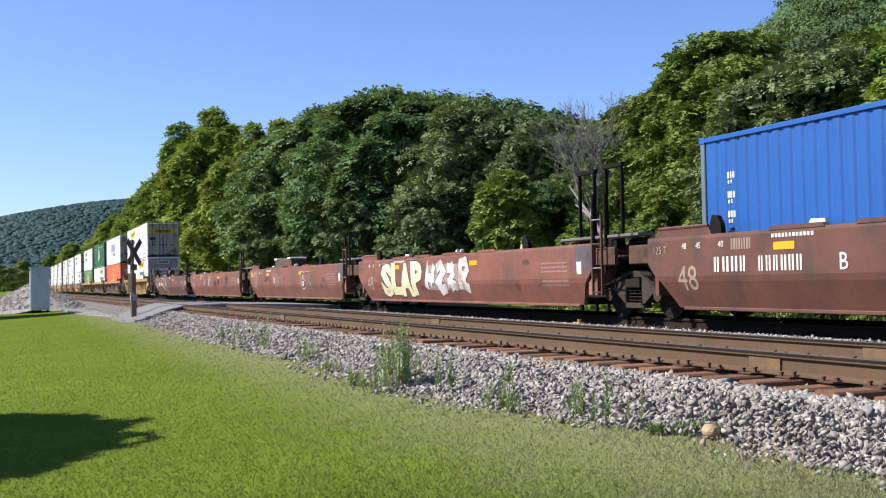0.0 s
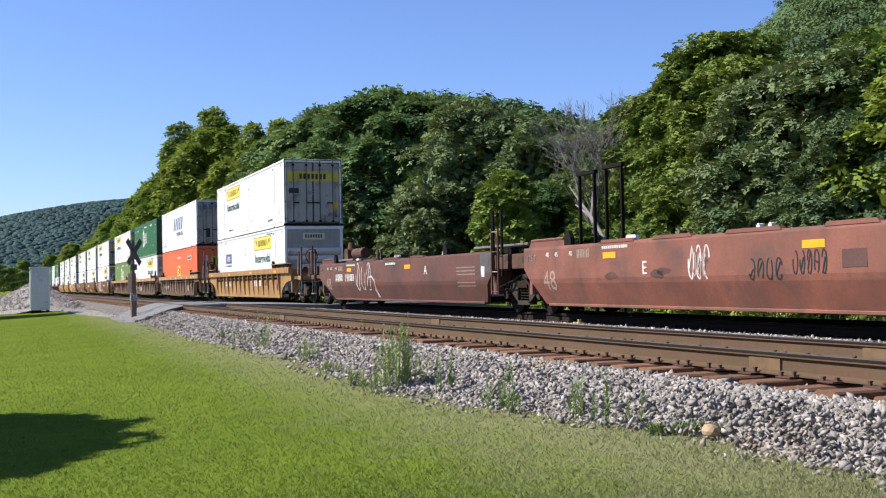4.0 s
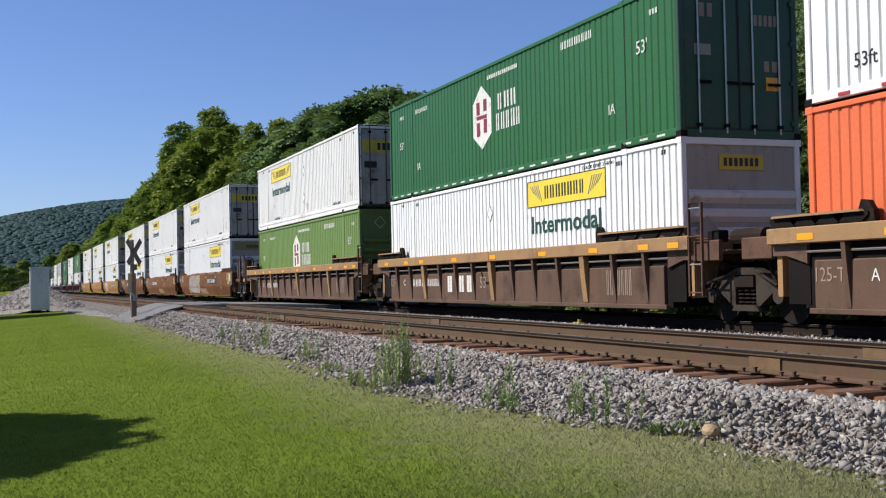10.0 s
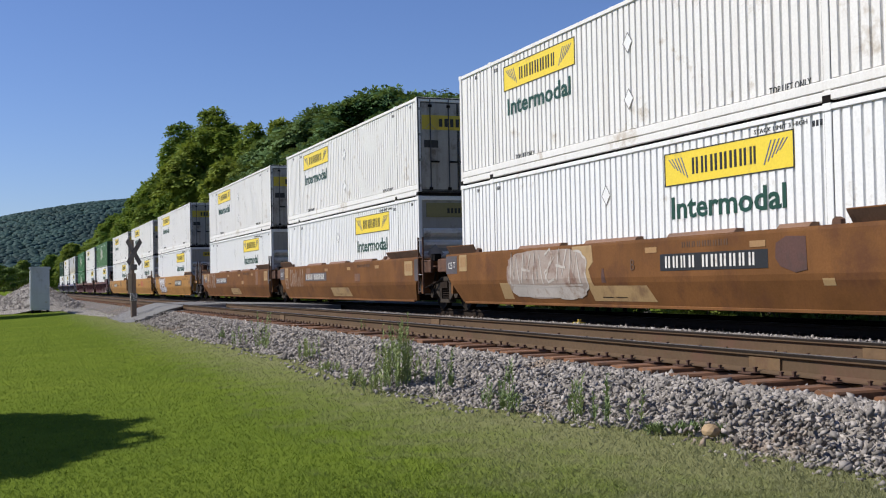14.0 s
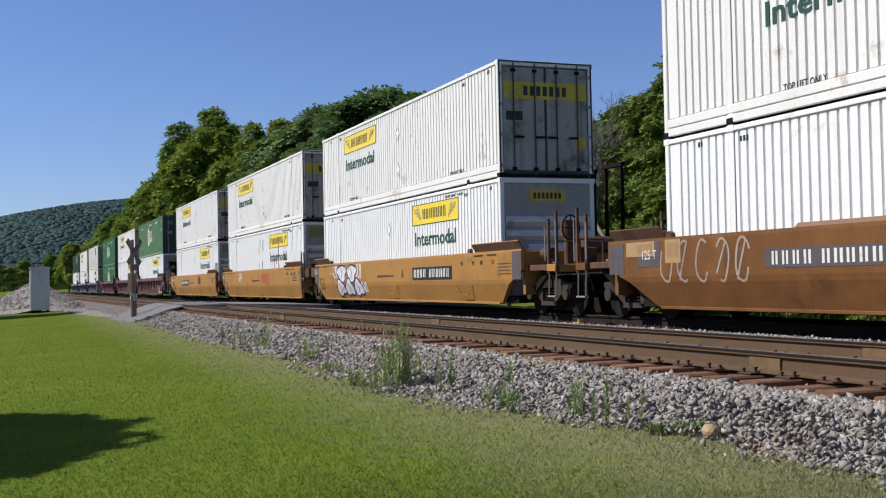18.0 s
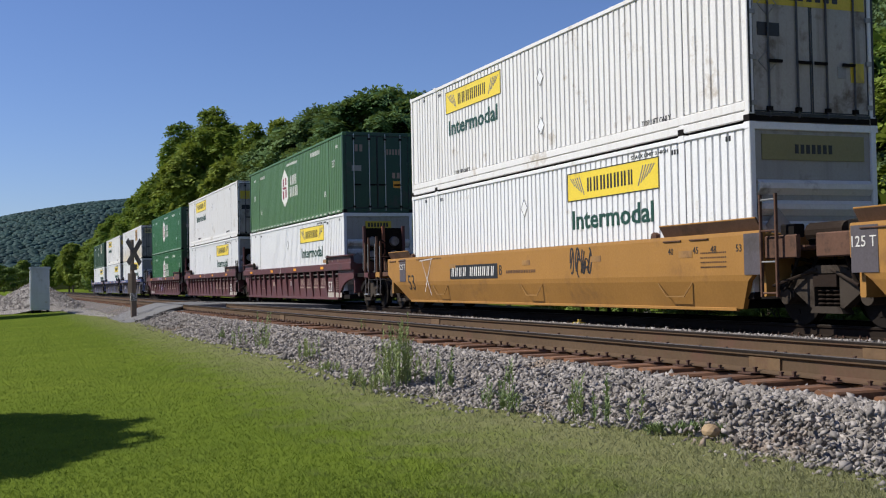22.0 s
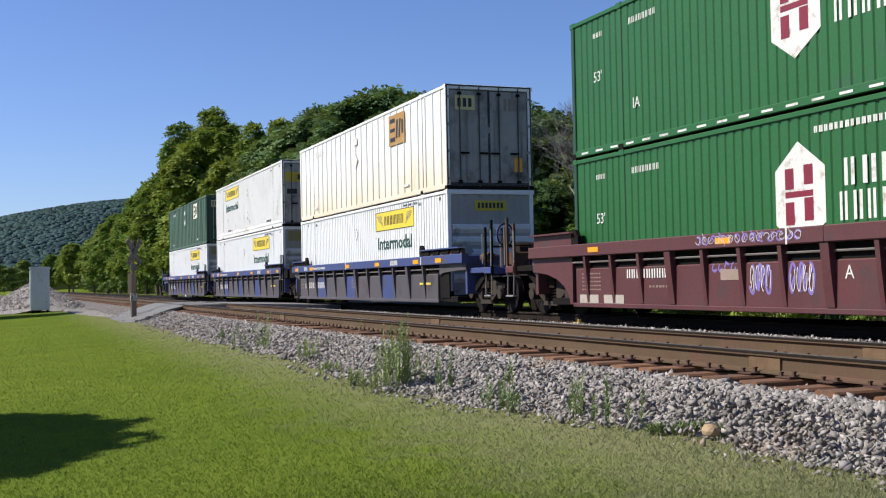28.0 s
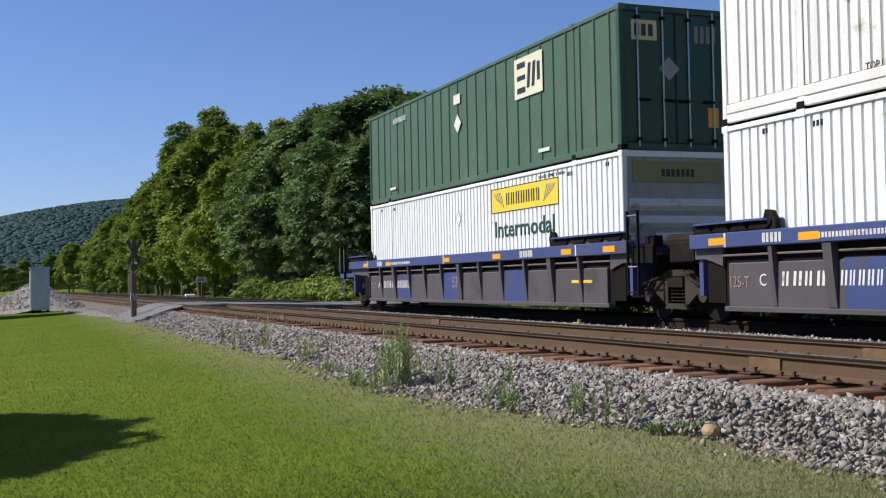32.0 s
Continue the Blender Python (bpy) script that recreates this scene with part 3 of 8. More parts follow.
def pile_z(x, y):
    """A heap of gravel beside the crossing: two merged cones."""
    a = 1.95 - 0.55 * np.sqrt((0.28 * (x + 79)) ** 2 + (y + 10.6) ** 2)
    b = 1.9 - 0.6 * np.sqrt((0.3 * (x + 80)) ** 2 + (y + 14.2) ** 2)
    return np.maximum(np.maximum(a, b), 0.0) - 0.62


def build_gravel_heap():
    bm = bmesh.new()
    xs, ys = np.linspace(-93, -67.6, 40), np.linspace(-19, -5.5, 40)
    g = [[bm.verts.new((x, y, float(pile_z(x, y)) + 0.10 * noise.noise((x * 0.6, y * 0.9, 2)))) for y in ys] for x in xs]
    for i in range(39):
        for j in range(39):
            bm.faces.new((g[i][j], g[i][j + 1], g[i + 1][j + 1], g[i + 1][j]))
    plain("gravel_heap", bm, "pale_gravel", "heap of pale grey gravel beside the crossing", "gravel heap", kind="stuff")
    bm = bmesh.new()
    pts = [(-47, -8.4), (-53, -9.0), (-60, -9.4), (-75, -9.6), (-100, -10), (-160, -9.5), (-160, -7.6), (-47, -7.6)]
    bm.faces.new([bm.verts.new((x, y, -0.40)) for x, y in pts])
    bmesh.ops.extrude_face_region(bm, geom=bm.faces[:])
    for v in list(bm.verts)[:8]:
        v.co.z = -0.6
    plain("gravel_verge", bm, "pale_gravel", "flat strip of pale gravel beside the track", "gravel", kind="structure")


# ---- tracks ----
RAIL = [(-0.075, -0.18), (0.075, -0.18), (0.075, -0.168), (0.012, -0.145), (0.009, -0.052), (0.036, -0.036), (0.037, -0.006), (0.03, 0.0),
        (-0.03, 0.0), (-0.037, -0.006), (-0.036, -0.036), (-0.009, -0.052), (-0.012, -0.145), (-0.075, -0.168)]


def build_track(name, yc, zt, label, steel="rail_rust", timber="tie_wood"):
    tr = thing(name, pose(0, yc, zt), label, "railway track", "tracks", "structure")
    for side in (-1, 1):
        bm = beam(bmesh.new(), [(y + side * 0.755, z) for y, z in RAIL], -600, 45)
        rail = part("rail", bm, steel, tr, "rust-brown steel rail")
        c = side * 0.755
        part("rail_head", beam(bmesh.new(), [(c - 0.039, -0.021), (c + 0.039, -0.021), (c + 0.0385, -0.006), (c + 0.031, 0.0004), (c - 0.031, 0.0004), (c - 0.0385, -0.006)], -600, 45), "rail_head", rail, "worn rail head, its dark reflection painted near-black")
        top = beam(bmesh.new(), [(side * 0.755 - 0.026, 0.0005), (side * 0.755 + 0.026, 0.0005), (side * 0.755 + 0.022, 0.003), (side * 0.755 - 0.022, 0.003)], -600, 45)
        part("running_surface", top, "rail_top", rail, "polished rail head")
    if zt > 0:
        for x0, side in ((-8.2, -1), (-8.5, 1), (-26.0, -1), (-20.0, 1)):
            part("joint_bar", beam(bmesh.new(), [(side * 0.755 - 0.03, -0.15), (side * 0.755 - 0.013, -0.15), (side * 0.755 - 0.013, -0.05), (side * 0.755 - 0.03, -0.05)], x0, x0 + 0.42), "joint_tan", tr, "orange rusted joint bar on the rail")
    rnd = random.Random(7)
    ties = []
    for k in range(3):
        bm = bmesh.new()
        bevel_box(bm, -0.115, 0.115, -1.295, 1.295, -0.36, -0.185 - 0.006 * k, 0.012 + 0.004 * k)
        ties.append(mesh_of("tie", bm, timber))
    n = 0
    x = -3.0
    far = bmesh.new()
    while x > -170:
        if x > -95:
            ob = part("tie", ties[n % 3], None, tr)
            ob.matrix_basis = pose(x, rnd.uniform(-0.05, 0.05), rnd.uniform(-0.012, 0.006), 0, 0, rnd.uniform(-1.2, 1.2))
        else:
            box(far, x - 0.115, x + 0.115, -1.295, 1.295, -0.36, -0.185)
        n += 1
        x -= 0.508
    ob = part("far_ties", far, timber, tr)
    tagged(ob, kind="stuff")
    bm = bmesh.new()
    x = -3.0
    while x > -60:
        for side in (-1, 1):
            yc2 = side * 0.755
            box(bm, x - 0.09, x + 0.09, yc2 - 0.17, yc2 + 0.17, -0.186, -0.174)
            for dy in (-0.095, 0.095, -0.135, 0.135):
                dx = 0.055 if dy in (-0.095, 0.135) else -0.055
                h = rnd.uniform(-0.012, 0.012)
                box(bm, x + dx - 0.011, x + dx + 0.011, yc2 + dy - 0.011, yc2 + dy + 0.011, -0.175, -0.15 + h)
                box(bm, x + dx - 0.015, x + dx + 0.015, yc2 + dy - 0.015, yc2 + dy + 0.015, -0.15 + h, -0.138 + h)
        x -= 0.508
    ob = part("spike_rows", bm, "spike", tr)
    tagged(ob, kind="stuff")
    return tr


def build_crossing():
    """The road over the tracks: ramps of asphalt and panels between the rails."""
    road = thing("road_crossing", pose(0, 0, 0), "worn grey asphalt road crossing over the two tracks", "level crossing", kind="structure")
    x0, x1 = -48.0, -40.5
    rnd = random.Random(5)
    profile = [(-8.75, -0.44), (-8.3, -0.36), (-7.9, -0.22), (-7.5, -0.08), (-7.1, 0.04), (-6.66, 0.13)]

    def ragged(y, k):
        """The worn edge of the asphalt, which runs out towards the lawn."""
        return x1 + 0.9 * (y + 6.66) / 2.1 * -1 * 0.6 + 0.22 * noise.noise((y * 3.1, k, 0.5))
    bm = bmesh.new()
    rows = []
    for i in range(26):
        y = -8.75 + 2.09 * i / 25
        z = float(np.interp(y, [a for a, b in profile], [b for a, b in profile]))
        e = ragged(y, 1.0)
        rows.append([bm.verts.new(c) for c in ((x0, y, z), (e - 1.2, y, z + 0.01), (e - 0.15, y, z), (e, y, z - 0.03), (e - 0.04, y, z - 0.10), (x0, y, z - 0.10))])
    for p, q in zip(rows, rows[1:]):
        for j in range(6):
            bm.faces.new((p[j], p[(j + 1) % 6], q[(j + 1) % 6], q[j]))
    bm.faces.new(rows[0]), bm.faces.new(rows[-1])
    part("ramp", bm, "asphalt", road)
    for y0, y1, z in ((-6.40, -5.14, 0.132), (-5.0 + 0.11, -0.89, None), (-0.63, 0.63, -0.008), (0.89, 3.2, -0.012)):
        bm = bmesh.new()
        if z is None:
            beam(bm, [(y0, -0.2), (y0, 0.13), (-3.2, 0.08), (y1, -0.01), (y1, -0.3)], x0, x1)
        else:
            beam(bm, [(y0, z - 0.25), (y0, z), (y1, z), (y1, z - 0.25)], x0, x1)
        part("panel", bm, "asphalt", road)
    # washed-out edge, dark with the lip's shade painted in, and lumps that broke off
    bm = bmesh.new()
    rows = []
    for i in range(26):
        y = -8.7 + 2.04 * i / 25
        z = float(np.interp(y, [a for a, b in profile], [b for a, b in profile])) - 0.09
        e = ragged(y, 1.0) - 0.05 + 0.10 * noise.noise((y * 6.0, 4.0, 0))
        rows.append([bm.verts.new(c) for c in ((x0 + 0.1, y, z), (e, y, z), (e + 0.10, y, z - 0.16), (e + 0.05, y, -0.7), (x0 + 0.1, y, -0.7))])
    for p, q in zip(rows, rows[1:]):
        for j in range(5):
            bm.faces.new((p[j], p[(j + 1) % 5], q[(j + 1) % 5], q[j]))
    bm.faces.new(rows[0]), bm.faces.new(rows[-1])
    part("eroded_edge", bm, "dark_stone", road, "eroded edge under the asphalt, dark with the lip's painted shade")
    for i in range(9):
        y = -8.3 + 1.5 * rnd.random()
        x = ragged(y, 1.0) + rnd.uniform(0.1, 0.7)
        s = rnd.uniform(0.10, 0.26)
        bm = bmesh.new()
        vs = [bm.verts.new((x + s * math.cos(a) * rnd.uniform(0.6, 1), y + s * math.sin(a), bed_z(y) + 0.03 + 0.05 * rnd.random())) for a in (0, 1, 2.2, 3.1, 4.3, 5.2)]
        ext = bmesh.ops.extrude_face_region(bm, geom=[bm.faces.new(vs)])
        for v in ext["geom"]:
            if isinstance(v, bmesh.types.BMVert):
                v.co.z -= 0.10
        part("broken_slab", bm, "asphalt" if i % 3 else "dark_stone", road)
    bm = bmesh.new()
    beam(bm, [(3.2, -0.7), (3.2, -0.02), (9, -0.45), (9, -0.9)], x0, x1)
    part("far_ramp", bm, "asphalt", road)


# ---- things beside the track ----
def build_crossbuck():
    x, y = -43.8, -8.05
    g = -0.4
    s = thing("crossing_sign", pose(x, y, g, 0, 0, 50), "weathered crossbuck sign on a thin dark post", "crossing sign")
    part("post", bevel_box(bmesh.new(), -0.06, 0.06, -0.06, 0.06, 0.0, 2.98, 0.015), "post_wood", s)
    for a in (46, -46):
        ob = part("blade", bevel_box(bmesh.new(), 0.065, 0.09, -0.61, 0.61, -0.115, 0.115, 0.01), "sign_back", s, "dark grey sign blade seen from behind")
        ob.matrix_basis = pose(0.03 if a > 0 else 0, 0, 2.52, a, 0, 0)
    ob = part("lower_sign", bevel_box(bmesh.new(), 0.065, 0.08, -0.2, 0.2, -0.11, 0.11, 0.01), "sign_back", s, "small dark plate under the crossbuck")
    ob.matrix_basis = pose(0, 0, 1.95)
    part("relay_box", bevel_box(bmesh.new(), -0.12, 0.09, -0.13, 0.13, 0.95, 1.72, 0.02), "post_wood", s, "weathered brown box fixed to the post")
    part("conduit", rod(bmesh.new(), (0.05, 0.12, 0.0), (0.05, 0.12, 1.0), 0.025, 6), "pipe", s, "grey conduit beside the post")
    p = thing("bollard", pose(-42.9, -8.10, g), "short dark timber marker post with a pale cap", "post")
    part("shaft", bevel_box(bmesh.new(), -0.095, 0.095, -0.095, 0.095, -0.05, 0.70, 0.02), "post_wood", p)
    part("cap", bevel_box(bmesh.new(), -0.12, 0.12, -0.12, 0.12, 0.70, 0.98, 0.02), "pale_gravel", p, "pale grey cap")


def build_cabinet():
    c = thing("signal_cabinet", pose(-67, -10.66, -0.53, 0, 0, 0), "tall grey metal signal cabinet on short legs", "signal cabinet")
    part("body", bevel_box(bmesh.new(), -0.5, 0.5, -0.5, 0.5, 0.16, 2.42, 0.02), "grey_paint", c)
    part("roof", bevel_box(bmesh.new(), -0.56, 0.56, -0.56, 0.56, 2.42, 2.56, 0.03), "grey_paint", c)
    d = part("door", bevel_box(bmesh.new(), 0.502, 0.53, -0.44, 0.44, 0.25, 2.35, 0.008), "grey_paint", c)
    part("handle", rod(bmesh.new(), (0.55, 0.32, 1.3), (0.55, 0.32, 1.55), 0.018), "bare_steel", d, "steel handle")
    part("hasp", box(bmesh.new(), 0.531, 0.56, 0.25, 0.37, 0.55, 0.63), "bare_steel", d)
    part("side_door", bevel_box(bmesh.new(), -0.42, 0.42, -0.53, -0.502, 0.25, 2.35, 0.008), "grey_paint", c)
    for sx in (-0.4, 0.4):
        for sy in (-0.4, 0, 0.4):
            part("leg", box(bmesh.new(), sx - 0.06, sx + 0.06, sy - 0.06, sy + 0.06, -0.05, 0.16), "dark_steel", c)


def build_steel_frames():
    for x, y, h, w in ((-30.6, 4.15, 3.98, 0.92), (-29.05, 4.2, 4.05, 0.92)):
        s = thing("portal_frame", pose(x, y, -0.62), "tall dark steel portal frame standing behind the tracks", "steel frame", "portal frames")
        for side in (-1, 1):
            part("upright", bevel_box(bmesh.new(), side * w / 2 - 0.038, side * w / 2 + 0.038, -0.05, 0.05, 0, h + 0.6, 0.01), "dark_steel", s)
        part("crossbar", bevel_box(bmesh.new(), -w / 2 - 0.1, w / 2 + 0.1, -0.07, 0.07, h + 0.6, h + 0.72, 0.01), "dark_steel", s)
        part("brace", rod(bmesh.new(), (-w / 2, 0, 1.0), (w / 2, 0, 2.2), 0.03), "dark_steel", s)


def build_small_things():
    s = thing("track_sign", pose(-99.5, 3.6, -0.62, 0, 0, 12), "small pale board on a thin grey post", "sign")
    part("post", rod(bmesh.new(), (0, 0, 0), (0, 0, 1.9), 0.045), "pipe", s)
    part("board", prism(bmesh.new(), [(0.03, 1.72), (0.06, 1.72), (0.06, 2.2), (0.03, 2.2)], -0.52, 0.46), "lettering", s, "pale sign board")
    part("dark_border", box(bmesh.new(), 0.061, 0.069, -0.34, 0.20, 1.85, 2.06), "sign_grey", s, "grey panel on the board")
    bm = bmesh.new()
    bevel_box(bm, -106.7, -105.9, 3.2, 4.0, -0.62, 0.06, 0.1)
    plain("marker_block", bm, "white_mark", "low white concrete block beside the far track", "block")
    y = thing("rail_marker", pose(-21.2, -1.25, -0.2), "low yellow metal fitting beside the rail", "rail fitting")
    part("base", bevel_box(bmesh.new(), -0.16, 0.16, -0.08, 0.08, 0, 0.07, 0.02), "yellow_mark", y)
    part("knob", rod(bmesh.new(), (0, 0, 0.06), (0, 0, 0.13), 0.04), "yellow_mark", y)
    rng = np.random.default_rng(2)
    bm = bmesh.new()
    bmesh.ops.create_icosphere(bm, subdivisions=2, radius=0.10)
    for v in bm.verts:
        v.co *= 0.85 + 0.3 * noise.noise(v.co * 9)
        v.co.z *= 0.75
    ob = plain("tan_rock", bm, "tan_stone", "tan rock lying at the foot of the ballast", "rock")
    ob.matrix_basis = pose(-6.99, -7.80, -0.33) @ Matrix.Diagonal((0.78, 0.78, 0.78, 1))


# ---- lawn blades and weeds ----
def build_grass():
    rng = np.random.default_rng(11)
    n = 330000
    d = 6.2 + 66 * rng.random(n) ** 2.3
    a = np.radians(68.66 + rng.uniform(-23, 22.5, n))
    x, y = -d * np.sin(a), EYE[1] + d * np.cos(a)
    edge = -8.45 + np.vectorize(foot)(x) + 0.12 * np.sin(x * 2.1)
    thin = np.clip((y - (edge - 1.3)) / 1.3, 0, 1) * 0.55
    keep = (y < edge + 0.55 * rng.random(n) ** 2.2 + 0.12 * np.sin(5.3 * x) * np.sin(1.7 * x)) & (y > -13.8) & (rng.random(n) > thin)
    x, y, d, edge = x[keep], y[keep], d[keep], edge[keep]
    n = len(x)
    z = np.where(y > edge - 0.15, np.vectorize(ground_z)(x, y), -0.40 - 0.05 * np.clip(-8.2 - y, 0, 6))
    h = rng.uniform(0.013, 0.034, n) * (1 + 1.3 * np.clip((y - edge + 0.9) / 0.9, 0, 1) * rng.random(n))
    w = rng.uniform(0.003, 0.0055, n) * (0.8 + d / 22)
    th = rng.uniform(0, 2 * math.pi, n)
    lean = rng.uniform(0.3, 1.5, n) * h
    la = rng.uniform(0, 2 * math.pi, n)
    b = np.stack([x, y, z - 0.006], 1)
    side = np.stack([np.cos(th) * w, np.sin(th) * w, 0 * w], 1)
    tip = b + np.stack([np.cos(la) * lean, np.sin(la) * lean, h], 1)
    v = np.stack([b - side, b + side, tip], 1).reshape(-1, 3)
    f = np.arange(3 * n).reshape(-1, 3)
    ob = new("grass", quick_mesh("grass", v, f, "blade"))
    tagged(ob, "short mown grass blades, greener away from the track", "grass", kind="stuff")


def blade_material():
    m, nt, b = nodes_of("grass_blades")
    geo = nt.nodes.new("ShaderNodeNewGeometry")
    sep = nt.nodes.new("ShaderNodeSeparateXYZ")
    nt.links.new(geo.outputs["Position"], sep.inputs[0])
    patch = noise_at(nt, geo.outputs["Position"], 0.5, 4)
    c = mixed(nt, geo.outputs["Random Per Island"], (0.152, 0.215, 0.024), (0.200, 0.265, 0.034))
    c = mixed(nt, ramp(nt, patch, 0.4, 0.7, 0.0, 0.55), c, (0.095, 0.135, 0.02))
    c = mixed(nt, ramp(nt, noise_at(nt, geo.outputs["Position"], 1.1, 3, 0.6), 0.5, 0.72, 0.0, 0.45), c, (0.150, 0.170, 0.04))
    wob = nt.nodes.new("ShaderNodeMath")
    wob.operation = "MULTIPLY_ADD"
    nt.links.new(noise_at(nt, geo.outputs["Position"], 2.2, 5), wob.inputs[0])
    wob.inputs[1].default_value = 2.6
    nt.links.new(sep.outputs["Y"], wob.inputs[2])
    c = mixed(nt, ramp(nt, noise_at(nt, geo.outputs["Position"], 5.5, 4, 0.65), 0.42, 0.66, 0.0, 0.75), c, (0.075, 0.115, 0.018))
    c = mixed(nt, ramp(nt, wob.outputs[0], -9.1, -7.5, 0.0, 0.85), c, (0.258, 0.256, 0.136))
    nt.links.new(c, b.inputs["Base Color"])
    b.inputs["Roughness"].default_value = 0.8
    b.inputs["Specular IOR Level"].default_value = 0.1
    tr = nt.nodes.new("ShaderNodeBsdfTranslucent")
    nt.links.new(c, tr.inputs["Color"])
    mx = nt.nodes.new("ShaderNodeMixShader")
    mx.inputs[0].default_value = 0.3
    nt.links.new(b.outputs[0], mx.inputs[1])
    nt.links.new(tr.outputs[0], mx.inputs[2])
    nt.links.new(mx.outputs[0], nt.nodes["Material Output"].inputs["Surface"])
    return m


MAT["blade"] = blade_material()


def weed(x, y, height, n_stems, seed, label):
    """A tall weed: thin stems with narrow leaves all the way up."""
    rng = np.random.default_rng(seed)
    z = ground_z(x, y)
    t = thing("weed", pose(x, y, z), label, "weed", "weeds on the ballast")
    bm = bmesh.new()
    vs, fs = [], []
    for i in range(n_stems):
        px, py = rng.normal(0, 0.07 + 0.04 * height, 2)
        lx, ly = rng.normal(0, 0.06, 2) * height
        h = height * rng.uniform(0.55, 1.0)
        rod(bm, (px, py, -0.03), (px + lx, py + ly, h), 0.006, 4, 0.002)
        for k in range(int(16 + 66 * height)):
            u = rng.uniform(0.12, 1.0)
            c = np.array((px + lx * u, py + ly * u, h * u))
            a = rng.uniform(0, 2 * math.pi)
            ln = rng.uniform(0.025, 0.06) * (1.25 - 0.6 * u)
            wd = ln * 0.17
            d = np.array((math.cos(a), math.sin(a), rng.uniform(0.5, 1.6)))
            s = np.array((-math.sin(a), math.cos(a), 0)) * wd
            j = len(vs)
            vs += [c, c + d * ln * 0.5 + s, c + d * ln, c + d * ln * 0.5 - s]
            fs.append((j, j + 1, j + 2, j + 3))
    part("stem", bm, "weed", t)
    part("foliage", quick_mesh("foliage", np.array(vs), np.array(fs), "weed"), None, t)


def build_weeds():
    rnd = random.Random(3)
    for x, y, h, n in ((-11.95, -8.42, 0.86, 15), (-12.35, -8.52, 0.74, 9), (-12.1, -8.36, 0.60, 6), (-11.1, -8.22, 0.56, 5), (-21.9, -8.30, 0.44, 5), (-20.3, -8.22, 0.74, 6), (-20.0, -8.18, 0.5, 3),
                       (-16.9, -8.26, 0.42, 7), (-17.2, -8.20, 0.34, 4), (-10.0, -8.26, 0.26, 5), (-9.8, -8.1, 0.46, 3), (-8.75, -8.05, 0.42, 4), (-8.5, -7.95, 0.36, 2), (-8.1, -8.04, 0.42, 4), (-7.9, -7.9, 0.34, 2),
                       (-7.35, -7.85, 0.08, 9), (-7.25, -7.75, 0.09, 9), (-7.1, -7.66, 0.08, 9), (-7.45, -7.95, 0.07, 8), (-12.0, -8.75, 0.24, 10), (-13.0, -8.7, 0.22, 9), (-9.4, -8.35, 0.2, 9),
                       (-19.4, -6.6, 0.28, 5), (-24.5, -8.2, 0.3, 6), (-14.8, -8.5, 0.18, 8)):
        weed(x, y, h, n, rnd.randrange(9999), "tall feathery pale green weed growing in the ballast" if h > 0.45 else "low green weed at the edge of the ballast")


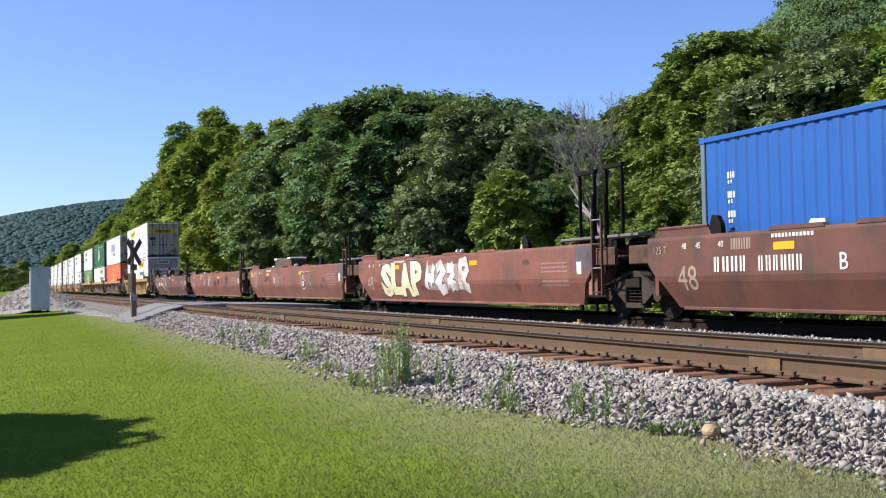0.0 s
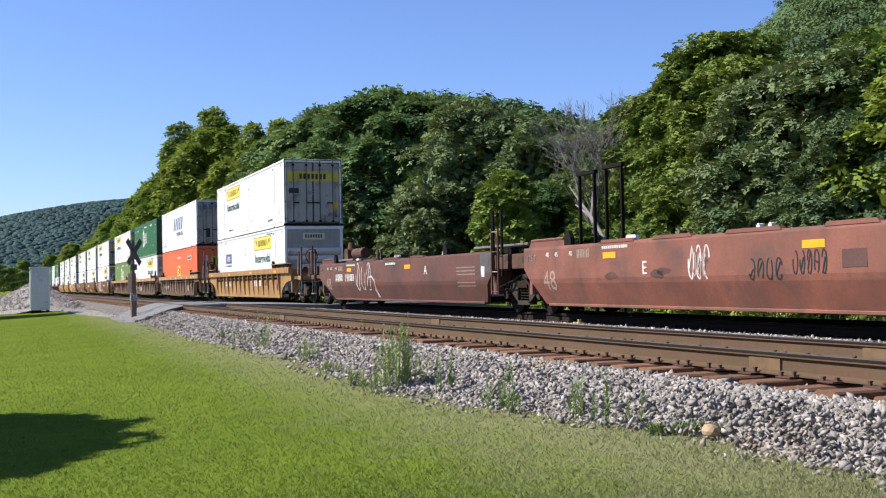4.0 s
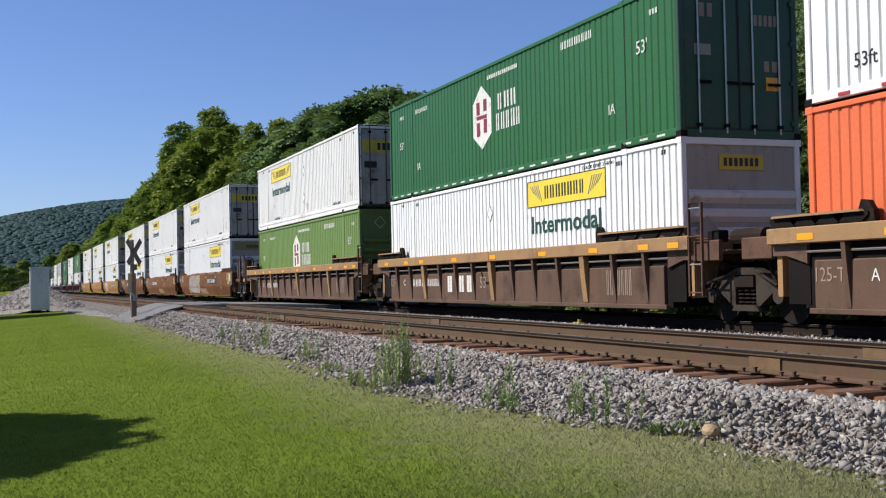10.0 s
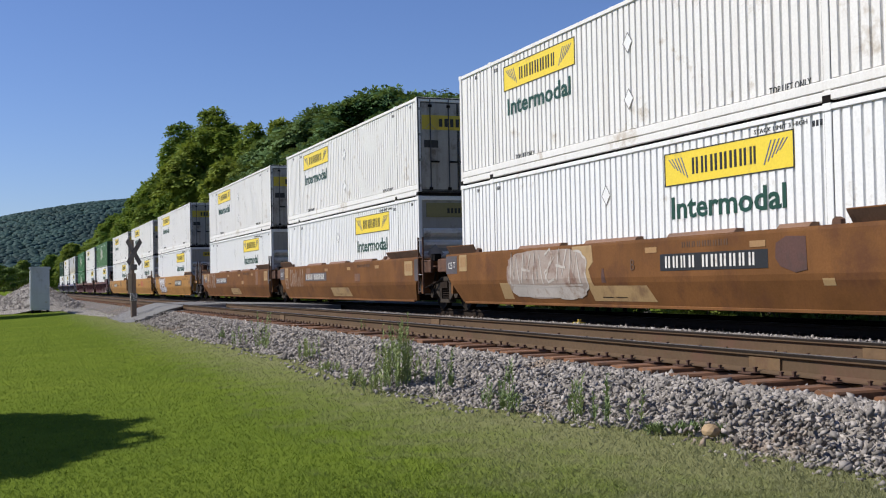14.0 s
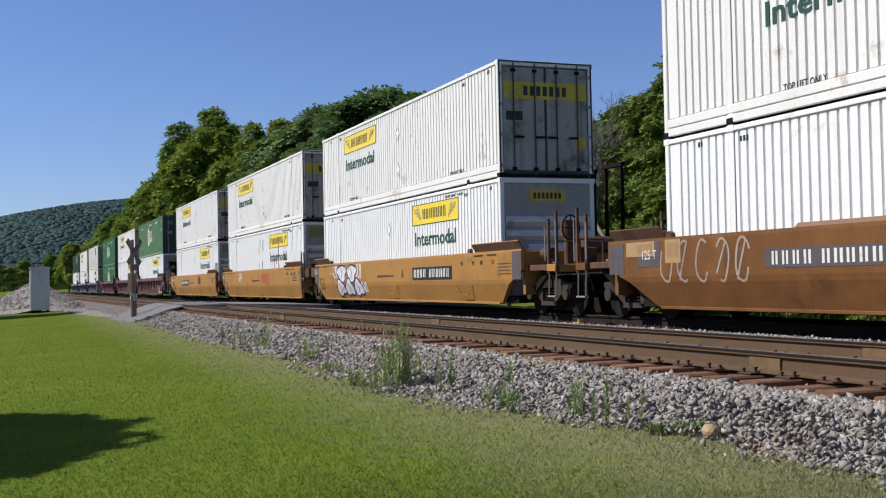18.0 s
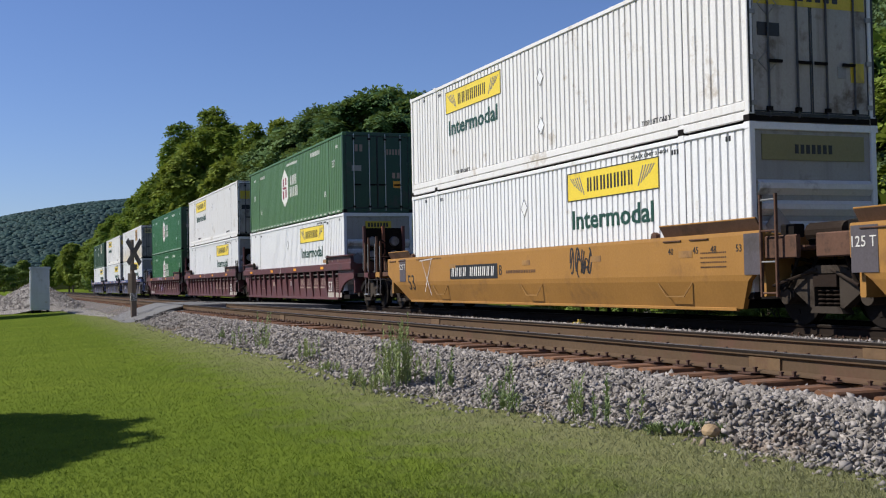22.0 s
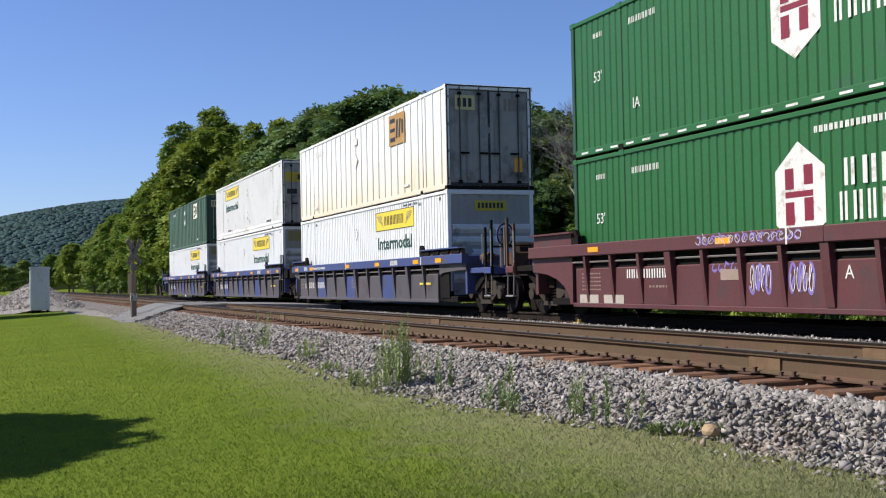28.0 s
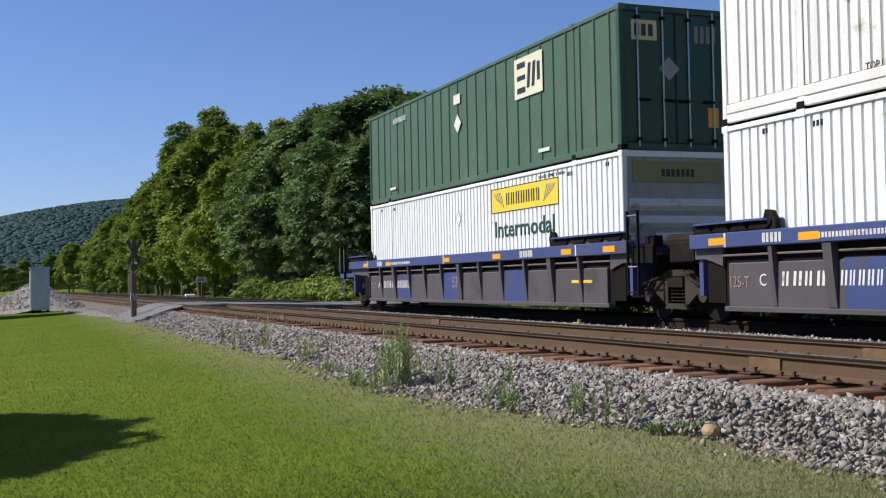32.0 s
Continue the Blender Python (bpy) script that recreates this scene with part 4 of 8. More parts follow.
# ---- trees ----
def crown_mesh(name, seed, height, width, base, leaf, lobes, per_lobe, material, shape=1.0, depth=None):
    """Leaves in many uneven lobes that fill a crown from base to height; its origin is the foot of the trunk."""
    rng = np.random.default_rng(seed)
    depth = depth or width
    mid, half = (height + base) / 2, (height - base) / 2
    cs, rs = [], []
    while len(cs) < lobes:
        u = rng.normal(size=3)
        u /= np.linalg.norm(u)
        if rng.random() < 0.25:
            u *= rng.uniform(0.4, 0.85)
        taper = 1.0 - 0.42 * max(0.0, u[2]) * shape
        r = rng.uniform(0.05, 0.125) * width
        c = np.array((u[0] * (width / 2 - 0.7 * r) * taper, u[1] * (depth / 2 - 0.7 * r) * taper, mid + u[2] * (half - 0.5 * r)))
        c *= 1 + 0.10 * np.sin(3.1 * u[0] + seed) * np.cos(2.7 * u[1] + 2 * seed)
        cs.append(c)
        rs.append(r)
    cs, rs = np.array(cs), np.array(rs)
    n = lobes * per_lobe
    which = np.repeat(np.arange(lobes), per_lobe)
    d = rng.normal(size=(n, 3))
    d[:, 2] = d[:, 2] * 0.75 + 0.45
    d /= np.linalg.norm(d, axis=1, keepdims=True)
    # ragged lobes: each drops away in a few directions
    rad = rs[which] * (0.62 + 0.58 * rng.random(n) ** 1.3) * (1 + 0.22 * np.sin(4 * d[:, 0] + 1.7 * which) * np.cos(5 * d[:, 1] + 2.3 * which))
    stretch = rng.uniform(0.7, 1.5, (lobes, 3)) * np.array((1.0, 1.0, 0.55))
    d[:, 2] = np.where(rng.random(n) < 0.8, np.abs(d[:, 2]), d[:, 2])
    p = cs[which] + d * rad[:, None] * stretch[which]
    # a thin scatter of leaves inside closes the crown
    loose = rng.random(n) < 0.16
    o = rng.normal(size=(n, 3))
    o /= np.linalg.norm(o, axis=1, keepdims=True)
    tp = 1.0 - 0.42 * np.maximum(0, o[:, 2]) * shape
    q = o * (0.50 + 0.36 * rng.random((n, 1))) * np.stack([tp * width / 2, tp * depth / 2, np.full(n, half)], 1) + np.array((0, 0, mid))
    p = np.where(loose[:, None], q, p)
    d = np.where(loose[:, None], o, d)
    nrm = d * np.array((1.0, 1.0, 1.25)) + rng.normal(0, 0.17, (n, 3)) + np.array((0, 0, 0.2))
    nrm /= np.linalg.norm(nrm, axis=1, keepdims=True)
    t = np.cross(nrm, rng.normal(size=(n, 3)))
    t /= np.linalg.norm(t, axis=1, keepdims=True)
    b = np.cross(nrm, t)
    s = (leaf * rng.uniform(0.55, 1.25, n))[:, None]
    v = np.stack([p - t * s * 0.5, p + b * s * 0.34 + nrm * s * 0.08, p + t * s * 0.5, p - b * s * 0.34 + nrm * s * 0.08], 1).reshape(-1, 3)
    f = np.arange(4 * n).reshape(-1, 4)
    return quick_mesh(name, v, f, material), cs


def spray_crown(name, seed, height, width, base, leaf, lobes, sprays, leaflets, material, shape=1.0, size=(0.09, 0.16), flat=0.6, slim=0.34):
    """A crown of drooping leaf sprays on many boughs, with dark gaps between the boughs; its origin is the foot of the trunk."""
    rng = np.random.default_rng(seed)
    mid, half = (height + base) / 2, (height - base) / 2
    us = rng.normal(size=(lobes, 3))
    us[:, 2] = np.where(us[:, 2] < -0.9, -us[:, 2], us[:, 2])
    us /= np.linalg.norm(us, axis=1, keepdims=True)
    us *= np.where(rng.random(lobes) < 0.2, rng.uniform(0.45, 0.85, lobes), 1.0)[:, None]
    rs = rng.uniform(*size, lobes) * width
    taper = 1.0 - 0.42 * np.maximum(0, us[:, 2]) * shape
    reach = 1 + 0.16 * np.sin(3.1 * us[:, 0] + seed) * np.cos(2.7 * us[:, 1] + 2 * seed)
    cs = np.stack([us[:, 0] * (width / 2 - 0.8 * rs) * taper * reach, us[:, 1] * (width / 2 - 0.8 * rs) * taper * reach, mid + us[:, 2] * (half - 0.6 * rs)], 1)
    n = lobes * sprays
    k = np.repeat(np.arange(lobes), sprays)
    d = rng.normal(size=(n, 3))
    d[:, 2] = np.where(rng.random(n) < 0.86, np.abs(d[:, 2]), d[:, 2])
    d /= np.linalg.norm(d, axis=1, keepdims=True)
    d += 0.7 * us[k]
    d /= np.linalg.norm(d, axis=1, keepdims=True)
    st = rng.uniform(0.8, 1.35, (lobes, 3)) * np.array((1, 1, flat))
    p = cs[k] + d * st[k] * (rs[k] * rng.uniform(0.72, 1.1, n))[:, None]
    a = d * np.array((1, 1, 0.35)) + rng.normal(0, 0.4, (n, 3)) + np.array((0, 0, -0.22))
    a /= np.linalg.norm(a, axis=1, keepdims=True)
    nr = d * 0.8 + np.array((0, 0, 0.55)) + rng.normal(0, 0.22, (n, 3))
    b = np.cross(nr, a)
    b /= np.linalg.norm(b, axis=1, keepdims=True)
    quads = []
    ln = 2.1 * leaf * rng.uniform(0.7, 1.2, n)
    for j in range(leaflets):
        t = (j // 2 + 0.5) / (leaflets / 2)
        side = 1 if j % 2 else -1
        q = p + a * ((t - 0.35) * ln)[:, None] - np.array((0, 0, 1)) * (0.3 * t * t * ln)[:, None]
        e = b * side * 0.85 + a * (0.35 + 0.5 * t) + np.array((0, 0, -0.18)) + rng.normal(0, 0.14, (n, 3))
        e /= np.linalg.norm(e, axis=1, keepdims=True)
        l = (leaf * (1.15 - 0.5 * abs(t - 0.45)) * rng.uniform(0.7, 1.2, n))[:, None]
        w = np.cross(a, b)
        w = np.cross(w, e) * l * slim
        quads.append(np.stack([q, q + e * l * 0.5 + w, q + e * l, q + e * l * 0.5 - w], 1))
    # sparse leaves inside close the crown
    m = lobes * 26
    o = rng.normal(size=(m, 3))
    o /= np.linalg.norm(o, axis=1, keepdims=True)
    tp = 1.0 - 0.42 * np.maximum(0, o[:, 2]) * shape
    q = o * rng.uniform(0.35, 0.74, (m, 1)) * np.stack([tp * width / 2, tp * width / 2, np.full(m, half)], 1) + np.array((0, 0, mid))
    e, w = rng.normal(size=(m, 3)), rng.normal(size=(m, 3))
    e /= np.linalg.norm(e, axis=1, keepdims=True)
    w = np.cross(e, w)
    w /= np.linalg.norm(w, axis=1, keepdims=True)
    g = leaf * 1.5
    quads.append(np.stack([q - e * g, q + w * g * 0.6, q + e * g, q - w * g * 0.6], 1))
    v = np.concatenate(quads).reshape(-1, 3)
    return quick_mesh(name, v, np.arange(len(v)).reshape(-1, 4), material), cs


def limbs(bm, rng, p, d, length, r, depth, thin=0.012):
    """A limb that forks."""
    q = p + d * length
    rod(bm, p, q, r, 6 if depth > 1 else 4, max(thin, r * 0.62))
    if depth == 0:
        return
    for i in range(rng.choice((2, 3))):
        k = Vector((rng.uniform(-1, 1), rng.uniform(-1, 1), rng.uniform(-0.25, 0.9)))
        limbs(bm, rng, p + d * length * rng.uniform(0.55, 1.0), (d + k * 0.75).normalized(), length * rng.uniform(0.55, 0.8), r * 0.6, depth - 1, thin)


def tree_kind(name, seed, height, width, base, leaf, lobes, sprays, leaflets, material, label, shape=1.0, size=(0.09, 0.16), flat=0.6, slim=0.34):
    """One tree with its trunk, limbs and crown, far below the ground as the pattern for its copies."""
    rng = random.Random(seed)
    t = thing(name, pose(0, 0, 0), label, "tree", "trees behind the tracks")
    me, cs = spray_crown("crown", seed, height, width, base, leaf, lobes, sprays, leaflets, material, shape, size, flat, slim)
    bm = bmesh.new()
    r = 0.018 * height
    top = base + (height - base) * 0.62
    pts = [Vector((0, 0, -0.4))]
    for i in range(5):
        pts.append(Vector((pts[-1].x + rng.uniform(-0.2, 0.2), pts[-1].y + rng.uniform(-0.2, 0.2), -0.4 + (top + 0.4) * (i + 1) / 5)))
    for i in range(5):
        rod(bm, pts[i], pts[i + 1], r * (1.15 - 0.19 * i), 9, r * (1.15 - 0.19 * (i + 1)))
    part("trunk", bm, "bark", t)
    bm = bmesh.new()
    for c in cs[::2]:
        c = Vector(c)
        k = min(4, max(1, int(5 * (c.z - base * 0.5) / max(0.1, top) * 0.7)))
        p = pts[k]
        m = p.lerp(c, 0.5) + Vector((0, 0, 0.08 * (c - p).length))
        rod(bm, p, m, r * 0.38, 5, r * 0.22)
        rod(bm, m, c, r * 0.22, 4, 0.015)
    part("branchwork", bm, "bark", t)
    part("crown", me, None, t)
    return t


def build_trees():
    k = {
        "dome": tree_kind("tree", 1, 13.6, 13.0, 0.8, 0.34, 112, 62, 6, "leaf_dark", "broad dark green tree hung with layered drooping leaves", 0.55, (0.075, 0.14), 0.6, 0.30),
        "mid": tree_kind("tree", 2, 12.0, 7.2, 1.0, 0.20, 80, 58, 6, "leaf_mid", "green broadleaf tree with a dense clumped crown", 0.9, (0.09, 0.16), 0.75, 0.36),
        "tall": tree_kind("tree", 3, 18.5, 4.9, 2.0, 0.34, 56, 46, 5, "leaf_sun", "tall slender green tree with an open knobbly top", 0.2, (0.14, 0.24), 0.95, 0.38),
        "grey": tree_kind("tree", 4, 10.0, 7.5, 0.8, 0.22, 80, 60, 6, "leaf_grey", "grey-green tree hung with vines", 0.7, (0.08, 0.15), 0.6, 0.30),
        "lit": tree_kind("tree", 5, 5.2, 2.9, 0.5, 0.15, 40, 60, 6, "leaf_bright", "young tree with bright yellow-green leaves", 0.9, (0.10, 0.2), 0.7, 0.36),
        "far": tree_kind("tree", 6, 14.0, 8.6, 0.2, 0.42, 62, 40, 5, "leaf_sun", "green tree in the row along the track", 0.8, (0.10, 0.19), 0.8, 0.40),
    }
    places = [
        # kind, x, y, scale, turn
        ("tall", -135.4, 11.0, 1.21, 120), ("tall", -156.6, 10.5, 1.27, 155), ("tall", -132.0, 12.5, 1.08, 52), ("far", -136.5, 9.5, 1.28, 202), ("tall", -116.3, 12.0, 0.97, 245), ("tall", -107.7, 12.5, 0.93, 79),
        ("mid", -102.1, 10.0, 1.19, 46), ("far", -115.9, 9.5, 0.99, 34), ("far", -169.5, 10.5, 1.26, 10), ("far", -180.0, 10.0, 1.24, 205), ("far", -195.0, 10.0, 1.19, 281), ("far", -214.5, 10.0, 1.11, 148),
        ("far", -237.5, 9.5, 1.12, 30), ("far", -258.1, 9.0, 1.09, 113), ("far", -298.1, 9.0, 0.96, 266), ("dome", -71.5, 11.5, 1.03, 274), ("dome", -88.1, 13.0, 1.14, 184), ("dome", -69.0, 13.5, 0.98, 141),
        ("grey", -59.1, 12.0, 1.13, 88), ("dome", -91.3, 10.5, 1.04, 54), ("mid", -99.1, 13.0, 1.33, 134), ("grey", -67.8, 8.5, 0.85, 109), ("grey", -76.1, 8.2, 0.81, 13), ("grey", -89.3, 8.5, 0.93, 328),
        ("grey", -56.5, 8.3, 0.62, 133), ("lit", -43.9, 7.6, 1.16, 139), ("lit", -37.2, 7.4, 0.66, 84), ("grey", -56.1, 13.5, 1.02, 148),
        ("grey", -52.3, 13.5, 0.94, 321), ("mid", -50.5, 14.5, 0.71, 190), ("dome", -46.5, 10.5, 0.42, 44), ("mid", -43.0, 13.0, 0.73, 310), ("mid", -40.3, 12.5, 0.74, 172), ("mid", -37.6, 12.0, 0.75, 343),
        ("mid", -34.3, 11.5, 0.84, 198), ("mid", -34.1, 12.5, 0.84, 259), ("mid", -33.0, 9.0, 0.48, 127), ("lit", -29.5, 6.7, 0.5, 126), ("mid", -30.3, 9.5, 0.70, 242),
        ("grey", -27.8, 9.2, 0.74, 143), ("grey", -28.2, 10.5, 0.79, 45), ("grey", -25.8, 10.0, 0.77, 280), ("grey", -27.0, 8.0, 0.53, 153), ("grey", -24.3, 7.5, 0.42, 3), ("grey", -23.2, 8.3, 0.55, 149),
        ("mid", -26.2, 11.5, 0.71, 293), ("far", -24.1, 11.0, 0.56, 159), ("far", -22.1, 9.0, 0.46, 260),
        ("far", -380, 8.5, 1.1, 250), ("far", -395, 8.0, 1.05, 120), ("far", -450, 5.0, 1.0, 220),
        ("far", -530, -4.0, 1.0, 330), ("far", -600, -12.0, 0.9, 80), ("far", -520, -22, 0.7, 180), ("mid", -38, 20, 0.8, 60), ("dome", -112, 19, 0.95, 160),
        ("far", -150, 10.0, 0.85, 90), ("far", -168, 9.0, 0.95, 200), ("far", -125, 9.0, 0.72, 10), ("grey", -80, 17, 1.1, 220),
    ]
    last = {}
    for kind, x, y, s, turn in places:
        m = pose(x, y, land(y) - 0.05, 0, 0, turn) @ Matrix.Diagonal((s, s, s, 1))
        if kind in last:
            copy_thing(k[kind], m)
        else:
            last[kind] = m
    for kind, m in last.items():
        k[kind].matrix_basis = m
    # the lawn tree that throws its shade into the view
    t = tree_kind("yard_tree", 9, 8.2, 6.0, 2.8, 0.22, 80, 56, 6, "leaf_mid", "broadleaf lawn tree shading the grass", 0.8)
    tagged(t, group="lawn trees")
    t.matrix_basis = pose(-14.2, -20.2, -0.75, 0, 0, 30)
    copy_thing(t, pose(-63, -17.3, -0.75, 0, 0, 200))
    # bare tree
    d = thing("bare_tree", pose(-39.8, 9.8, -0.4), "bare grey dead tree with a haze of fine twigs", "tree", "trees behind the tracks")
    rng = random.Random(21)
    part("trunk", rod(bmesh.new(), (0, 0, -0.4), (-0.1, -0.25, 4.2), 0.17, 8, 0.12), "dead_bark", d)
    for i in range(12):
        a = rng.uniform(0, 6.28)
        bm = bmesh.new()
        limbs(bm, rng, Vector((-0.1, -0.2, 2.6 + 0.14 * i)), Vector((0.34 * math.cos(a) - 0.06, 0.34 * math.sin(a) - 0.20, 1)).normalized(), rng.uniform(1.6, 2.2), 0.036, 5, 0.006)
        part("limb", bm, "dead_bark", d)
    # fallen bare limb by the frames
    t = thing("leaning_trunk", pose(-33.5, 8.0, -0.5), "pale bare trunk leaning in the undergrowth", "dead wood")
    part("trunk", rod(bmesh.new(), (0, 0, 0), (-4.2, 0.2, 3.6), 0.12, 8, 0.08), "dead_bark", t)
    for q in ((-5.9, 0.2, 4.9), (-4.9, 0.8, 5.6), (-6.0, 0.5, 4.2)):
        part("limb", rod(bmesh.new(), (-4.2, 0.2, 3.6), q, 0.07, 6, 0.025), "dead_bark", t)


def build_shrubs():
    """Low bright bushes along the far side of the tracks."""
    rng = np.random.default_rng(31)
    kinds = []
    for i, (mt, lab) in enumerate((("leaf_bright", "bright yellow-green bush beside the track"), ("leaf_mid", "low green bush beside the track"))):
        s = thing("bush", pose(0, 0, 0), lab, "bush", "bushes along the track")
        me, _ = crown_mesh("foliage", 40 + i, 1.7, 2.6, 0.1, 0.115, 20, 230, mt)
        part("foliage", me, None, s)
        bm = bmesh.new()
        for j in range(6):
            rod(bm, (0, 0, -0.1), (math.cos(j) * 0.7, math.sin(j) * 0.7, 1.1), 0.02, 4, 0.008)
        part("stem", bm, "bark", s)
        kinds.append(s)
    first = [None, None]
    xs = list(np.arange(-92, -57, 1.5)) + list(np.arange(-56, -48, 2.3)) + list(np.arange(-36, -12, 1.9))
    for x in xs:
        i = 0 if (-93 < x < -57 and rng.random() < 0.75) or rng.random() < 0.35 else 1
        y = rng.uniform(5.2, 6.8)
        s = rng.uniform(0.65, 1.15) * (1.15 if x < -57 else 1.0)
        m = pose(float(x), float(y), -0.66, 0, 0, float(rng.uniform(0, 360))) @ Matrix.Diagonal((s, s, s, 1))
        if first[i] is None:
            first[i] = m
        else:
            copy_thing(kinds[i], m)
    # dark understorey beneath the row of trees, and scrub at the foot of the far ridge
    for i in range(34):
        x = -96 - 7.6 * i
        q = rng.uniform(2.0, 3.0) * (1 + 0.012 * i)
        copy_thing(kinds[1], pose(x, float(rng.uniform(10.5, 13.5)), -0.9, 0, 0, float(rng.uniform(0, 360))) @ Matrix.Diagonal((q, q, q, 1)))
    for x, y, q in ((-330, -33, 6.0), (-350, -42, 6.5), (-340, -52, 6.0), (-372, -27, 6.0), (-390, -15, 6.5), (-420, -8, 6.0), (-380, -62, 7.0)):
        copy_thing(kinds[1], pose(x, y, -1.2, 0, 0, x) @ Matrix.Diagonal((q, q, q, 1)))
    for b, m in zip(kinds, first):
        b.matrix_basis = m
    # tall weeds on the far bank
    n = 16000
    x, y = rng.uniform(-75, -10, n), rng.uniform(2.8, 7.5, n)
    h = rng.uniform(0.15, 0.5, n)
    a = rng.uniform(0, 6.28, n)
    z = np.full(n, -0.64)
    w = 0.02
    v = np.stack([np.stack([x - w * np.cos(a), y - w * np.sin(a), z], 1), np.stack([x + w * np.cos(a), y + w * np.sin(a), z], 1),
                  np.stack([x + 0.15 * np.sin(a), y + 0.1 * np.cos(a), z + h], 1)], 1).reshape(-1, 3)
    ob = new("bank_grass", quick_mesh("bank_grass", v, np.arange(3 * n).reshape(-1, 3), "weed"))
    tagged(ob, "bright long grass on the bank behind the tracks", "grass", kind="stuff")


# ---- hills ----
HILLS = [  # centre x, y, height, reach along x, reach along y
    (-643, 203, 79, 299, 138), (-545, 262, 36, 110, 64), (-166, 187, 54, 141, 100), (-120, 220, 138, 201, 47),
    (-1380, 150, 84, 330, 330), (-1300, -420, 69, 360, 300), (-1000, 330, 74, 300, 220), (-1700, -900, 60, 500, 400),
]


def hill_z(x, y):
    z = np.zeros_like(x)
    for cx, cy, h, rx, ry in HILLS:
        z = np.maximum(z, h * np.exp(-(((x - cx) / rx) ** 2 + ((y - cy) / ry) ** 2))) + 0.22 * h * np.exp(-(((x - cx) / rx) ** 2 + ((y - cy) / ry) ** 2))
    return z - 2.5


def build_hills():
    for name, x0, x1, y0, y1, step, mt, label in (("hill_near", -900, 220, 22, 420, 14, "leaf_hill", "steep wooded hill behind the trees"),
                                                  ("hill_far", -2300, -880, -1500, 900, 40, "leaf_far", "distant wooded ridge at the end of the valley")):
        xs, ys = np.arange(x0, x1 + 1, step, dtype=float), np.arange(y0, y1 + 1, step, dtype=float)
        X, Y = np.meshgrid(xs, ys, indexing="ij")
        Z = hill_z(X, Y)
        nx, ny = X.shape
        v = np.stack([X, Y, Z], -1).reshape(-1, 3)
        i, j = np.meshgrid(np.arange(nx - 1), np.arange(ny - 1), indexing="ij")
        a = (i * ny + j).ravel()
        f = np.stack([a, a + ny, a + ny + 1, a + 1], 1)
        ob = new(name, quick_mesh(name, v, f, mt))
        tagged(ob, label, "hill", kind="structure")


def forest(name, seed, n, spread, crown, leaf, quads, material, label):
    """A wood on the hills: thousands of crowns of large leaf clumps in one mesh."""
    rng = np.random.default_rng(seed)
    x, y = spread(rng, n)
    z = hill_z(x, y)
    keep = z > -1.5
    x, y, z = x[keep], y[keep], z[keep]
    n = len(x)
    r = crown * rng.uniform(0.65, 1.35, n)
    h = r * rng.uniform(0.8, 1.5, n)
    d = rng.normal(size=(n, quads, 3))
    d[..., 2] = np.abs(d[..., 2]) * 0.9 + 0.05
    d /= np.linalg.norm(d, axis=2, keepdims=True)
    rad = 0.75 + 0.3 * rng.random((n, quads, 1))
    c = np.stack([x, y, z + 0.3 * r], 1)[:, None, :]
    p = c + d * rad * np.stack([r, r, h], 1)[:, None, :]
    nrm = d + rng.normal(0, 0.1, d.shape) + np.array((0, 0, 0.15))
    nrm /= np.linalg.norm(nrm, axis=2, keepdims=True)
    t = np.cross(nrm, rng.normal(size=d.shape))
    t /= np.linalg.norm(t, axis=2, keepdims=True)
    b = np.cross(nrm, t)
    s = leaf * rng.uniform(0.6, 1.3, (n, quads, 1))
    v = np.stack([p - t * s * 0.5, p + b * s * 0.4 + nrm * s * 0.15, p + t * s * 0.5, p - b * s * 0.4 + nrm * s * 0.15], 2).reshape(-1, 3)
    ob = new(name, quick_mesh(name, v, np.arange(len(v)).reshape(-1, 4), material))
    return tagged(ob, label, "forest", kind="stuff")


def round_wood(name, seed, n, spread, crown, material, label):
    """A distant wood: full rounded crowns with uneven tops, in one mesh."""
    rng = np.random.default_rng(seed)
    x, y = spread(rng, n)
    z = hill_z(x, y)
    m, k = 9, 4
    i, j = np.meshgrid(np.arange(m), np.arange(k), indexing="ij")
    az, el = 2 * math.pi * (i + 0.5 * (j % 2)) / m, math.pi / 2 * j / (k - 0.6)
    d = np.stack([np.cos(az) * np.cos(el), np.sin(az) * np.cos(el), np.sin(el)], -1).reshape(-1, 3)
    r = crown * rng.uniform(0.55, 1.4, (n, 1, 1))
    v = d[None] * r * rng.uniform(0.8, 1.1, (n, m * k, 1)) * np.array((1, 1, 0.6))
    v += np.stack([x, y, z], 1)[:, None, :]
    a = (i * k + j)[:, :-1].ravel()
    b = (((i + 1) % m) * k + j)[:, :-1].ravel()
    one = np.stack([a, b, b + 1, a + 1], 1)
    f = (one[None] + m * k * np.arange(n)[:, None, None]).reshape(-1, 4)
    me = quick_mesh(name, v.reshape(-1, 3), f, material)
    me.polygons.foreach_set("use_smooth", np.ones(len(me.polygons), bool))
    return tagged(new(name, me), label, "forest", kind="stuff")


def wedge(g, n):
    """The stretch of hillside that shows over the trees."""
    y = 30 + 215 * g.random(n) ** 1.1
    a = np.radians(g.uniform(42, 72, n))
    return -(y + 12.6) * np.tan(a), y


